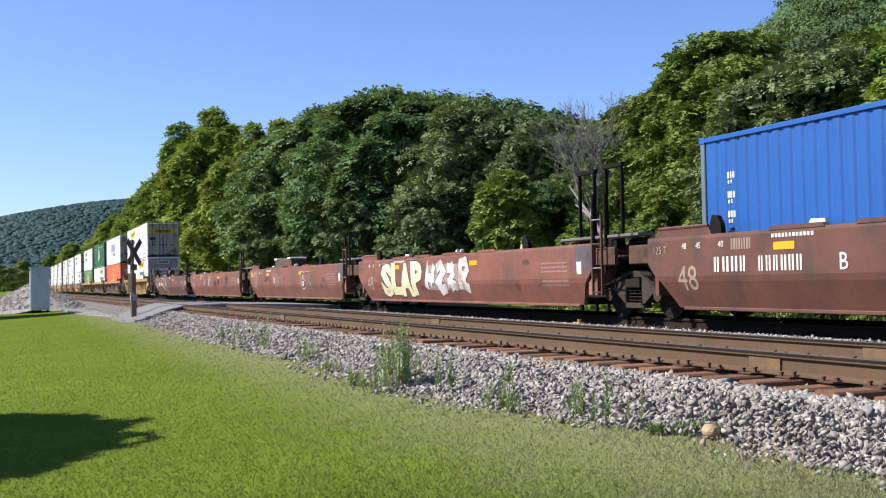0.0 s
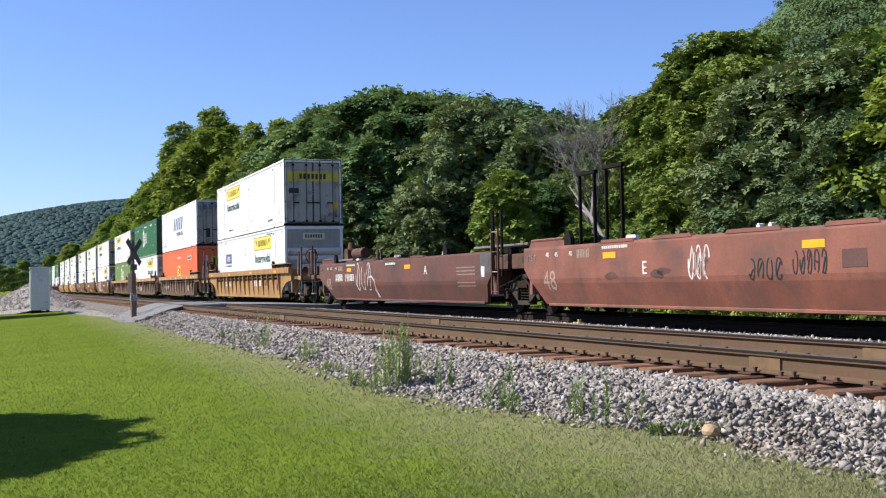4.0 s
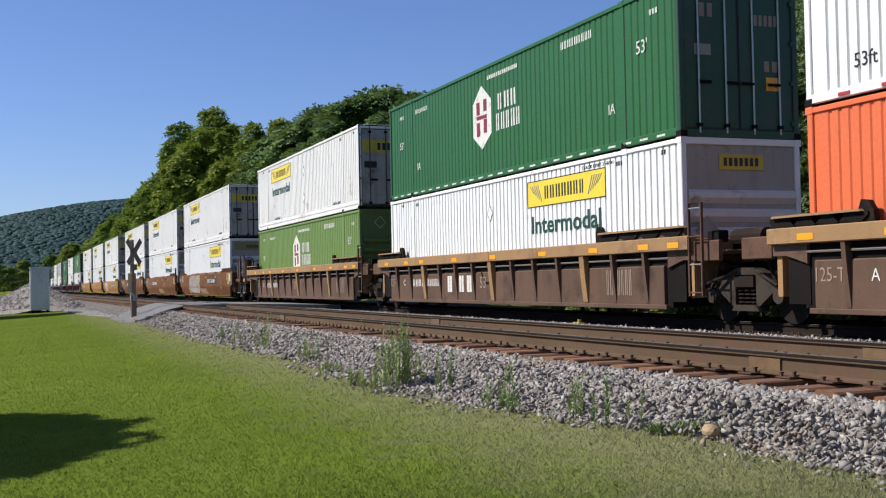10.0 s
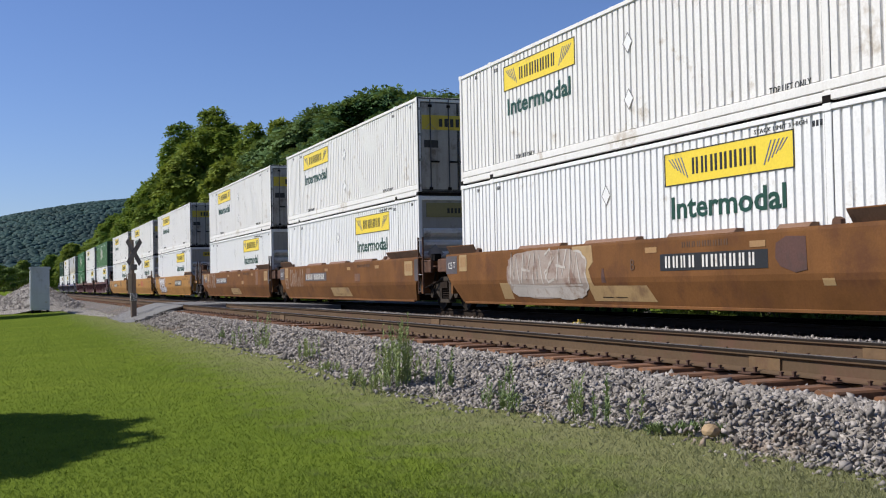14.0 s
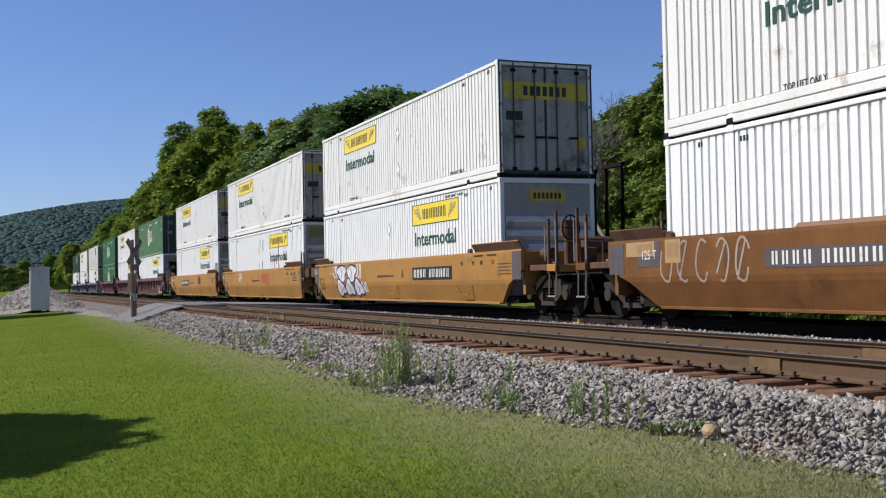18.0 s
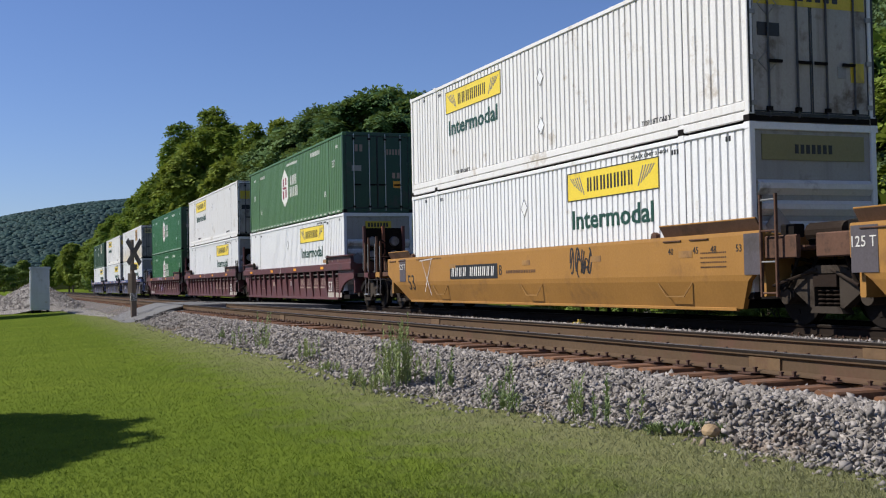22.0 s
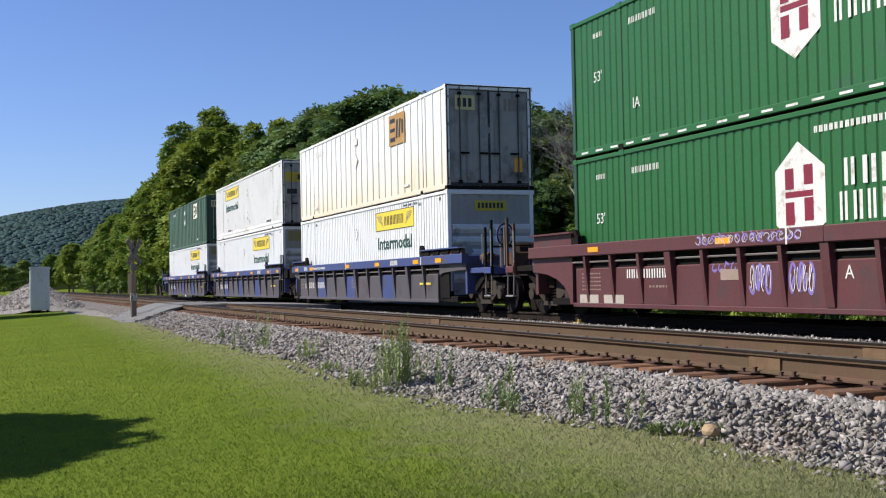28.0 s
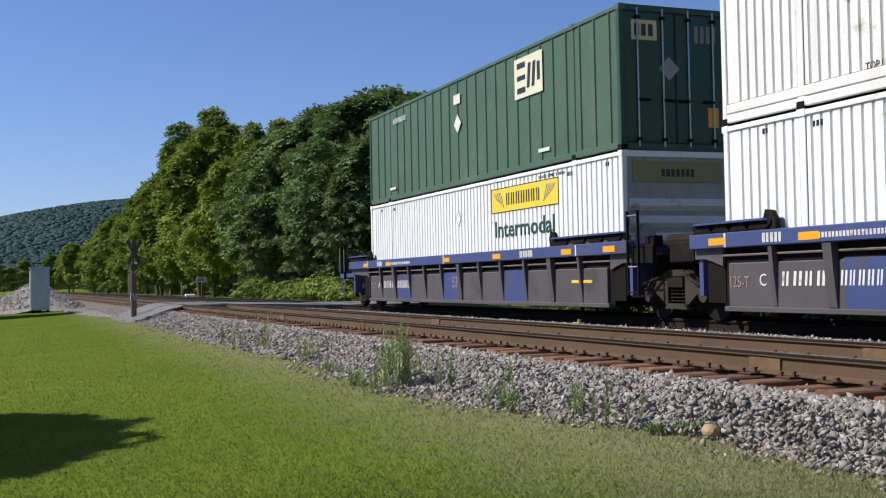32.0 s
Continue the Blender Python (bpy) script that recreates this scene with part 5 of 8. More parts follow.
def build_forests():
    forest("hill_forest", 51, 2600, wedge, 3.4, 0.62, 150, "leaf_slope", "dense green wood on the near hillside")
    forest("ridge_forest", 52, 3400, lambda g, n: (g.uniform(-900, -380, n), g.uniform(40, 290, n)), 5.5, 2.4, 34, "leaf_hill", "dense green wood on the ridge")
    round_wood("far_forest", 53, 9500, lambda g, n: (g.uniform(-1450, -900, n), g.uniform(-110, 200, n)), 3.6, "leaf_far", "wood on the distant ridge, its haze painted in as blue-green")


# ---- the train: containers ----
CL, CW, CH = 16.154, 2.591, 2.896      # 53-foot container


def side_panel(length, z0, z1, y, pitch, groove, deep, sign, first=0.12, posts=()):
    """A pressed side wall: flat strips with narrow vertical grooves, from x = -first back to -(length - first)."""
    xs = [(-first, 0.0)]
    x = -first - 0.5 * (pitch - groove)
    while x > -(length - first) + pitch:
        if all(abs(x - groove / 2 + p) > 0.125 for p in posts):
            xs += [(x, 0.0), (x - groove * 0.28, deep), (x - groove * 0.72, deep), (x - groove, 0.0)]
        x -= pitch
    xs.append((-(length - first), 0.0))
    bm = bmesh.new()
    a = [bm.verts.new((p, y + sign * q, z0)) for p, q in xs]
    b = [bm.verts.new((p, y + sign * q, z1)) for p, q in xs]
    c = [bm.verts.new((p, y + sign * 0.05, z0)) for p, q in xs]
    d = [bm.verts.new((p, y + sign * 0.05, z1)) for p, q in xs]
    for i in range(len(xs) - 1):
        bm.faces.new((a[i], a[i + 1], b[i + 1], b[i]))
        bm.faces.new((c[i], d[i], d[i + 1], c[i + 1]))
        bm.faces.new((b[i], b[i + 1], d[i + 1], d[i]))
        bm.faces.new((a[i], c[i], c[i + 1], a[i + 1]))
    return bm


def flat_poly(ring, y, depth=0.005):
    return prism(bmesh.new(), ring, y - depth, y)


def rect(x0, x1, z0, z1, y, depth=0.005):
    return flat_poly([(x0, z0), (x1, z0), (x1, z1), (x0, z1)], y, depth)


def container(label, paint, end_paint, doors_lead, marks, length=CL, width=CW, height=CH, pitch=0.215, groove=0.062, deep=0.036, rail=None, group="containers on the train", proud=False, nose="dull_banner"):
    """A shipping container; x = 0 is its leading end, z = 0 its floor. Doors or the plain nose lead."""
    t = thing("container", pose(0, 0, 0), label, "container", group)
    hw = width / 2
    rail = rail or paint
    posts = (1.98, length - 1.98) if length > 14 else ()
    d = -deep if proud else deep
    for sign, nm in ((1, "side_wall"), (-1, "far_side_wall")):
        part(nm, side_panel(length, 0.36 if doors_lead and marks == "freight" else 0.17, height - 0.10, -sign * (hw - 0.03), pitch, groove, d, sign, 0.10, posts), paint, t)
        y0, y1 = sorted((-sign * hw, -sign * (hw - 0.07)))
        part("bottom_rail", bevel_box(bmesh.new(), -length, 0, y0, y1, 0.035, 0.175, 0.01), rail, t)
        if doors_lead and marks == "freight":
            part("side_tunnel", bevel_box(bmesh.new(), -length + 0.12, -0.12, y0 + 0.004, y1 - 0.004, 0.19, 0.345, 0.012), rail, t)
        part("top_rail", bevel_box(bmesh.new(), -length, 0, y0, y1, height - 0.105, height - 0.018, 0.01), rail, t)
        for p in posts:
            y0, y1 = sorted((-sign * (hw - 0.012), -sign * (hw - 0.09)))
            if sign == 1:
                for e in (-0.088, 0.078):
                    part("post_seam", box(bmesh.new(), -p + e, -p + e + 0.010, -hw + 0.026, -hw + 0.032, 0.19, height - 0.12), "sign_back", t, "dark seam beside the post")
            part("lift_post", bevel_box(bmesh.new(), -p - 0.075, -p + 0.075, y0, y1, 0.17, height - 0.10, 0.008), paint, t)
            for z in (0.0, height - 0.118):
                part("lift_casting", bevel_box(bmesh.new(), -p - 0.09, -p + 0.09, *sorted((-sign * (hw + 0.006), -sign * (hw - 0.1))), z - 0.002, z + 0.121, 0.01), "dark_steel" if z == 0 else rail, t)
        for x in (0.0, -length):
            a, b = (x - 0.12, x + 0.004) if x == 0 else (x - 0.004, x + 0.12)
            y0, y1 = sorted((-sign * (hw + 0.002), -sign * (hw - 0.11)))
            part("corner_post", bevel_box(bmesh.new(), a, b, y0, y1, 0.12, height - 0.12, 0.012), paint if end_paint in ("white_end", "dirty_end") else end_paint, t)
            for z in (0.0, height - 0.12):
                part("corner_casting", bevel_box(bmesh.new(), a - 0.03, b + 0.004, y0 - 0.003, y1 + 0.03, z, z + 0.12, 0.01), "dark_steel" if z == 0 else rail, t)
    bm = box(bmesh.new(), -length + 0.01, -0.01, -hw + 0.07, hw - 0.07, height - 0.045, height - 0.02)
    part("roof", bm, paint, t)
    part("floor", box(bmesh.new(), -length + 0.01, -0.01, -hw + 0.07, hw - 0.07, 0.03, 0.15), "dark_steel", t)
    for x, is_door in ((0.0, doors_lead), (-length, not doors_lead)):
        s = 1 if x == 0 else -1
        f = x - s * 0.03
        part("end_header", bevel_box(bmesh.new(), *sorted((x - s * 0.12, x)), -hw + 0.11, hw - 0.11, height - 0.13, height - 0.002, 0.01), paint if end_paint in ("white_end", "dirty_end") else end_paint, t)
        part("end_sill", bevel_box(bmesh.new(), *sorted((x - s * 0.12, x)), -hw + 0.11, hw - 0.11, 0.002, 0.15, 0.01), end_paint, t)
        if is_door:
            if end_paint in ("white_end", "dirty_end"):
                bm = bmesh.new()
                for y0, y1, z0, z1 in ((-hw + 0.02, hw - 0.02, height - 0.05, height - 0.012), (-hw + 0.012, -hw + 0.05, 0.14, height - 0.05), (hw - 0.05, hw - 0.012, 0.14, height - 0.05), (-hw + 0.12, hw - 0.12, 0.10, 0.15)):
                    box(bm, *sorted((x + s * 0.004, x + s * 0.012)), y0, y1, z0, z1)
                part("door_frame_edge", bm, "black", t, "dark grimy edge round the door frame")
                part("bottom_grime", box(bmesh.new(), *sorted((x + s * 0.001, x + s * 0.003)), -hw + 0.13, hw - 0.13, 0.006, 0.098), "dark_steel", t)
            for k in (-1, 1):
                y0, y1 = sorted((k * 0.012, k * (hw - 0.112)))
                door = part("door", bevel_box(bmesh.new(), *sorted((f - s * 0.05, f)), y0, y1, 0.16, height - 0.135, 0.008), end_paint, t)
                bm = bmesh.new()
                for c, e, g, h in ((y0, y1, 0.165, 0.19), (y0, y1, height - 0.165, height - 0.14), (y0, y0 + 0.022, 0.19, height - 0.165), (y1 - 0.022, y1, 0.19, height - 0.165)):
                    box(bm, *sorted((f, f + s * 0.004)), c, e, g, h)
                part("gasket", bm, "black", door, "black rubber door seal")
                for q in (0.30, 0.88):
                    bm = rod(bmesh.new(), (f + s * 0.03, k * q, 0.08), (f + s * 0.03, k * q, height - 0.06), 0.019, 6)
                    part("lock_rod", bm, "bare_steel" if end_paint not in ("white_end", "dirty_end") else "sign_back", door, "dark steel lock rod")
                    for z in (0.22, height - 0.25):
                        part("rod_bracket", box(bmesh.new(), *sorted((f, f + s * 0.055)), k * q - 0.05, k * q + 0.05, z - 0.035, z + 0.035), "dark_steel", door)
                    bm = box(bmesh.new(), *sorted((f + s * 0.03, f + s * 0.06)), *sorted((k * q, k * (q - 0.26))), 0.98, 1.03)
                    part("lock_handle", bm, "dark_steel", door)
                for i in range(4):
                    z = 0.3 + i * (height - 0.65) / 3
                    part("hinge", box(bmesh.new(), *sorted((f, f + s * 0.04)), *sorted((k * (hw - 0.16), k * (hw - 0.02))), z - 0.04, z + 0.04), "sign_grey" if end_paint in ("white_end", "dirty_end") else end_paint, door)
        else:
            # wall darker and ribs lighter: rib shade and highlight painted in
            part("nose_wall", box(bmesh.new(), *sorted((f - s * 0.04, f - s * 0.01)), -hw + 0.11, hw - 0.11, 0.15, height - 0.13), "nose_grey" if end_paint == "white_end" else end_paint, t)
            for i in range(5):
                z = 0.34 + 0.34 * i
                bm = beam_y([(f, z), (f + s * 0.085, z + 0.10), (f + s * 0.085, z + 0.19), (f, z + 0.25)], -hw + 0.14, hw - 0.14)
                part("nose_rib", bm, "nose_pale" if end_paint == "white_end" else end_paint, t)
            w = hw - 0.25 if nose == "dull_banner" else 0.48
            if marks in ("freight", "rusty", "shipper"):
                part("nose_panel", box(bmesh.new(), *sorted((f - s * 0.005, f + s * 0.012)), -w, w, height - (0.62 if w > 0.6 else 0.58), height - (0.2 if w > 0.6 else 0.3)), nose, t, "banner panel on the nose")
                bm = beam(bmesh.new(), [(-0.82, 0.92), (-0.56, 1.2), (-0.82, 1.48), (-1.08, 1.2)], *sorted((f + s * 0.086, f + s * 0.095)))
                part("nose_placard", bm, "nose_grey", t, "diamond placard on the nose")
    MARKS[marks](t, -(hw - 0.03), doors_lead, length, height)
    return t


def beam_y(ring, y0, y1):
    return prism(bmesh.new(), ring, y0, y1)


def small_marks(t, y, length, height, ink, seed=0):
    """Little lines of writing too small to read, and the placards."""
    rnd = random.Random(seed)
    bm = bmesh.new()
    for x0, n, z in ((-2.35, 3, height - 0.30), (-length + 2.2, 3, height - 0.30), (-length + 1.0, 2, height - 0.26), (-0.7, 2, height - 0.26)):
        bars(bm, x0, x0 + 0.085 * n, z, z + 0.09, y, n, 0, 0.004, rnd.randrange(99))
    part("small_writing", bm, ink, t, "unreadable small lettering")


def door_marks(t, length, height, band, ink):
    hw = CW / 2
    part("door_band", box(bmesh.new(), -0.03, -0.022, -hw + 0.16, hw - 0.16, height - 0.95, height - 0.52), band, t, "yellow banner across the doors")
    part("door_lettering", end_bars(bmesh.new(), -0.62, 0.62, height - 0.86, height - 0.62, -0.022, 7, 4), ink, t)
    part("door_placard", box(bmesh.new(), -0.03, -0.02, -hw + 0.22, -hw + 0.66, 1.42, 1.64), "black", t, "dark placard")
    part("door_sticker", box(bmesh.new(), -0.03, -0.02, hw - 0.48, hw - 0.2, 0.72, 1.05), "end_yellow", t, "yellow sticker")
    part("grey_sticker", box(bmesh.new(), -0.03, -0.02, hw - 0.75, hw - 0.58, 0.78, 0.98), "sign_grey", t)
    for z in (1.0, 1.95):
        part("diamond_placard", diamond_end(-hw + 0.42, z, 0.19), "sign_grey", t)


def diamond_end(y, z, r):
    bm = bmesh.new()
    for k in range(4):
        a, b = k * math.pi / 2, (k + 1) * math.pi / 2
        rod(bm, (-0.022, y + r * math.cos(a), z + r * math.sin(a)), (-0.022, y + r * math.cos(b), z + r * math.sin(b)), 0.008, 4)
    return bm


def freight_marks(t, y, doors_lead, length, height):
    """Yellow banner with dark lettering shapes, and the word below it."""
    far = length - 2.76
    x0, x1 = (-far, -far + 3.64) if doors_lead else (-2.76 - 3.64, -2.76)
    part("banner", rect(x0, x1, 2.03, 2.63, y, 0.006), "sign_yellow", t, "yellow advertising banner")
    bm = bmesh.new()
    bars(bm, x0 + 0.86, x1 - 0.86, 2.19, 2.48, y - 0.006, 7, 0, 0.005, 12)
    for a, b, c, d in ((x0, x1, 2.03, 2.05), (x0, x1, 2.61, 2.63), (x0, x0 + 0.03, 2.05, 2.61), (x1 - 0.03, x1, 2.05, 2.61)):
        prism(bm, [(a, c), (b, c), (b, d), (a, d)], y - 0.010, y - 0.006)
    part("banner_lettering", bm, "black", t, "dark lettering shapes and border")
    bm = bmesh.new()
    for k, s in ((x0 + 0.14, 1), (x1 - 0.14, -1)):
        for i in range(5):
            prism(bm, [(k + s * 0.10 * i, 2.52), (k + s * (0.10 * i + 0.03), 2.52), (k + s * (0.10 * i + 0.22), 2.14 + 0.05 * (4 - i)), (k + s * (0.10 * i + 0.19), 2.14 + 0.05 * (4 - i))], y - 0.010, y - 0.006)
    part("banner_scroll", bm, "ink_blue", t, "thin scroll lines")
    letters("word", "Intermodal", 0.55, "ink_green", t, (x0 + 0.16, y - 0.006, 1.44), width=3.26, fat=0.02)
    for a in (2.33, length - 3.35):
        letters("word", "TOP LIFT ONLY", 0.17, "black", t, (-a - (1.0 if a < 5 else 0), y - 0.005, 0.33), width=1.0)
    small_marks(t, y, length, height, "black", 3)
    if not doors_lead:
        letters("word", "STACK LIMIT 3 HIGH", 0.10, "black", t, (-3.75, y - 0.005, height - 0.235), width=1.3)
    mid = -length * 0.47 if doors_lead else -length * 0.53
    for z in (0.95, 2.05):
        bm = flat_poly([(mid, z - 0.2), (mid + 0.17, z), (mid, z + 0.2), (mid - 0.17, z)], y, 0.012)
        part("placard", bm, "white", t, "diamond placard holder")
        part("placard_rim", stroke(bmesh.new(), [(mid + 0.15, z + 0.02), (mid, z + 0.2), (mid - 0.17, z), (mid, z - 0.2), (mid + 0.15, z - 0.02)], 0.022, y - 0.0125), "slate", t, "dark edge of the placard holder")
    if doors_lead:
        door_marks(t, length, height, "end_yellow", "black")
    else:
        part("nose_lettering", end_bars(bmesh.new(), -0.4, 0.4, height - 0.51, height - 0.36, -0.018, 7, 4), "black", t)


def shipper_marks(t, y, doors_lead, length, height):
    freight_marks(t, y, doors_lead, length, height)
    x0 = -length + 2.35
    part("blue_panel", rect(x0, x0 + 1.55, 1.55, 2.05, y, 0.006), "navy_panel", t, "dark blue advertising panel")
    part("panel_lettering", bars(bmesh.new(), x0 + 0.32, x0 + 1.25, 1.66, 1.94, y - 0.006, 5, 0, 0.005, 5), "lettering", t)
    part("panel_caption", bars(bmesh.new(), x0 + 0.05, x0 + 1.5, 1.38, 1.46, y, 22, 0, 0.004, 6), "ink_blue", t)


def slanted_marks(t, y, doors_lead, length, height):
    """Large leaning grey-blue letter shapes and the word below."""
    for i in range(5):
        a = -10.45 + i * 0.88
        part("slanted_bar", bars(bmesh.new(), a, a + 0.88, 1.38, 2.22, y, 1, 0.42, 0.006, 8), "ink_blue", t, "large slanting grey-blue letter shape")
    letters("word", "INTERMODAL", 0.36, "black", t, (-8.85, y - 0.006, 0.98), width=3.0)
    letters("length_mark", "53ft", 0.3, "black", t, (-length + 1.0, y - 0.006, 0.42))
    small_marks(t, y, length, height, "ink_blue", 5)
    for i in range(18):
        x = -length + 0.7 + i * 0.87
        part("reflector", rect(x, x + 0.24, 0.06, 0.11, y - 0.030, 0.012), "red_panel", t, "red reflective dash on the bottom rail")
    hw = CW / 2
    part("door_lettering", end_bars(bmesh.new(), -0.9, 0.9, height - 0.62, height - 0.28, -0.03, 5, 4), "ink_blue", t)
    part("door_placard", box(bmesh.new(), -0.03, -0.022, -hw + 0.6, -hw + 0.85, 0.55, 1.1), "black", t)


def square_logo(t, y, x0, x1, z0, z1, ink="black", ground="sign_yellow"):
    part("square_logo", rect(x0, x1, z0, z1, y, 0.006), ground, t, "square logo panel")
    w, h = x1 - x0, z1 - z0
    a, b = x0 + 0.1 * w, x0 + 0.4 * w
    for c, d in ((z0 + 0.12 * h, z0 + 0.26 * h), (z0 + 0.44 * h, z0 + 0.56 * h), (z0 + 0.74 * h, z0 + 0.88 * h)):
        part("logo_bar", prism(bmesh.new(), [(a, c), (b, c), (b, d), (a, d)], y - 0.011, y - 0.006), ink, t)
    bm = bmesh.new()
    for k in (0.45, 0.62):
        prism(bm, [(x0 + k * w, z0 + 0.2 * h), (x0 + (k + 0.1) * w, z0 + 0.2 * h), (x0 + (k + 0.16) * w, z0 + 0.8 * h), (x0 + (k + 0.06) * w, z0 + 0.8 * h)], y - 0.011, y - 0.006)
    prism(bm, [(x0 + 0.82 * w, z0 + 0.3 * h), (x0 + 0.92 * w, z0 + 0.3 * h), (x0 + 0.92 * w, z0 + 0.75 * h), (x0 + 0.82 * w, z0 + 0.75 * h)], y - 0.011, y - 0.006)
    part("logo_stripes", bm, "ink_blue" if ground == "sign_yellow" else ink, t)


def orange_marks(t, y, doors_lead, length, height):
    part("repainted_patch", rect(-9.95, -6.1, 0.95, 1.75, y, 0.003), "bright_orange", t, "brighter repainted patch")
    square_logo(t, y - 0.003, -8.55, -7.25, 1.08, 1.8)
    part("number_plate", rect(-4.02, -2.5, 2.12, 2.37, y, 0.004), "lettering", t, "pale number panel")
    part("number_mark", bars(bmesh.new(), -3.9, -2.6, 2.16, 2.33, y - 0.004, 9, 0, 0.004, 9), "black", t)
    part("caption", bars(bmesh.new(), -8.6, -6.9, 2.3, 2.4, y, 14, 0, 0.004, 9), "lettering", t)
    hw = CW / 2
    part("door_logo", box(bmesh.new(), -0.03, -0.022, -0.42, 0.55, 1.62, 2.25), "end_yellow", t, "yellow square logo panel")
    part("door_shape", end_bars(bmesh.new(), -0.34, 0.46, 1.7, 2.17, -0.022, 3, 2), "black", t)
    part("door_strip", box(bmesh.new(), -0.03, -0.022, -0.75, -0.6, 1.4, 2.3), "lettering", t)


def green_marks(t, y, doors_lead, length, height):
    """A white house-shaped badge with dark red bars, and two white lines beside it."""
    x = -9.62
    part("badge", flat_poly([(x + 0.1, 1.16), (x + 0.65, 0.80), (x + 1.25, 1.16), (x + 1.25, 2.0), (x + 0.65, 2.42), (x + 0.1, 2.0)], y, 0.006), "lettering", t, "white six-sided badge")
    for a, b, c, d in ((0.34, 0.54, 1.15, 1.5), (0.34, 0.54, 1.7, 2.02), (0.78, 0.98, 1.2, 1.55), (0.78, 0.98, 1.75, 2.05), (0.34, 0.98, 1.57, 1.66)):
        part("badge_bar", rect(x + a, x + b, c, d, y - 0.006, 0.005), "maroon_ink", t)
    bm = bmesh.new()
    bars(bm, x + 1.62, x + 2.75, 1.66, 2.06, y, 3, 0, 0.006, 3)
    bars(bm, x + 1.52, x + 2.95, 1.16, 1.58, y, 5, 0, 0.006, 4)
    part("badge_lettering", bm, "lettering", t, "white lettering shapes in two lines")
    letters("length_mark", "53'", 0.36, "lettering", t, (-1.5, y - 0.005, 1.75))
    letters("length_mark", "53'", 0.3, "lettering", t, (-length + 0.9, y - 0.005, 1.5))
    letters("class_mark", "IA", 0.3, "lettering", t, (-2.6, y - 0.005, 0.75))
    letters("class_mark", "IA", 0.3, "lettering", t, (-length + 2.4, y - 0.005, 0.75))
    part("caption", bars(bmesh.new(), -8.6, -6.8, 2.5, 2.6, y, 16, 0, 0.004, 9), "lettering", t)
    bm = bmesh.new()
    bars(bm, -4.6, -3.2, 2.45, 2.62, y, 9, 0, 0.004, 19)
    bars(bm, -1.0, -0.7, 2.4, 2.5, y, 3, 0, 0.004, 18)
    bars(bm, -length + 0.9, -length + 1.3, 2.4, 2.5, y, 3, 0, 0.004, 17)
    bars(bm, -length + 2.3, -length + 3.3, 2.4, 2.52, y, 8, 0, 0.004, 16)
    part("number_mark", bm, "lettering", t)
    for k in range(26):
        part("dash", rect(-0.5 - 0.6 * k - 0.28, -0.5 - 0.6 * k, 0.075, 0.115, y - 0.030, 0.006), "lettering", t, "white dash on the bottom rail")
    if doors_lead:
        bm = bmesh.new()
        end_bars(bm, -0.85, -0.5, 2.2, 2.45, -0.03, 2, 3)
        end_bars(bm, 0.35, 0.9, 2.1, 2.3, -0.03, 5, 3)
        end_bars(bm, 0.55, 0.9, 1.25, 1.45, -0.03, 2, 3)
        part("door_lettering", bm, "faint", t)
        part("door_sticker", box(bmesh.new(), -0.03, -0.022, 0.6, 0.9, 0.9, 1.15), "amber", t)
        part("grey_sticker", box(bmesh.new(), -0.03, -0.022, -0.95, -0.6, 1.5, 1.7), "sign_grey", t)
    else:
        part("nose_badge", diamond_end(-0.55, 2.45, 0.2), "lettering", t)


MARK_GROUND = []          # set while the stained white box is marked


def emp_marks(t, y, doors_lead, length, height):
    square_logo(t, y - 0.03, -4.84, -3.37, 1.72, 2.66, ground="faded_logo" if MARK_GROUND else "pale_logo")
    bm = bmesh.new()
    bars(bm, -length + 2.4, -length + 3.6, 2.36, 2.52, y - 0.03, 9, 0, 0.004, 21)
    part("number_mark", bm, "lettering", t)
    part("placard", flat_poly([(-8.45, 1.42), (-8.2, 1.66), (-8.45, 1.92), (-8.7, 1.66)], y - 0.03, 0.01), "lettering", t, "white diamond placard")
    part("pale_plate", rect(-8.7, -8.25, 2.2, 2.45, y - 0.03, 0.008), "lettering", t)
    for x in (-length + 2.6, -3.1):
        part("pale_strip", rect(x - 0.55, x, 0.35, 0.43, y - 0.03, 0.008), "lettering", t)
    if doors_lead:
        part("door_logo", box(bmesh.new(), -0.03, -0.022, -1.0, -0.42, 2.2, 2.6), "pale_yellow", t, "faded yellow square logo")
        part("door_shape", end_bars(bmesh.new(), -0.95, -0.47, 2.28, 2.52, -0.022, 3, 2), "black", t)
        part("door_number", end_bars(bmesh.new(), 0.45, 1.0, 2.2, 2.55, -0.03, 4, 2), "faint", t)
        part("door_placard", flat_diamond(-0.15, 1.65, 0.24), "sign_grey", t, "pale diamond placard")
        part("door_sticker", box(bmesh.new(), -0.03, -0.022, 0.75, 1.0, 0.5, 0.9), "amber", t)


def flat_diamond(y, z, r):
    bm = bmesh.new()
    vs = [(y, z - r), (y + r, z), (y, z + r), (y - r, z)]
    return beam(bm, vs, -0.03, -0.02)


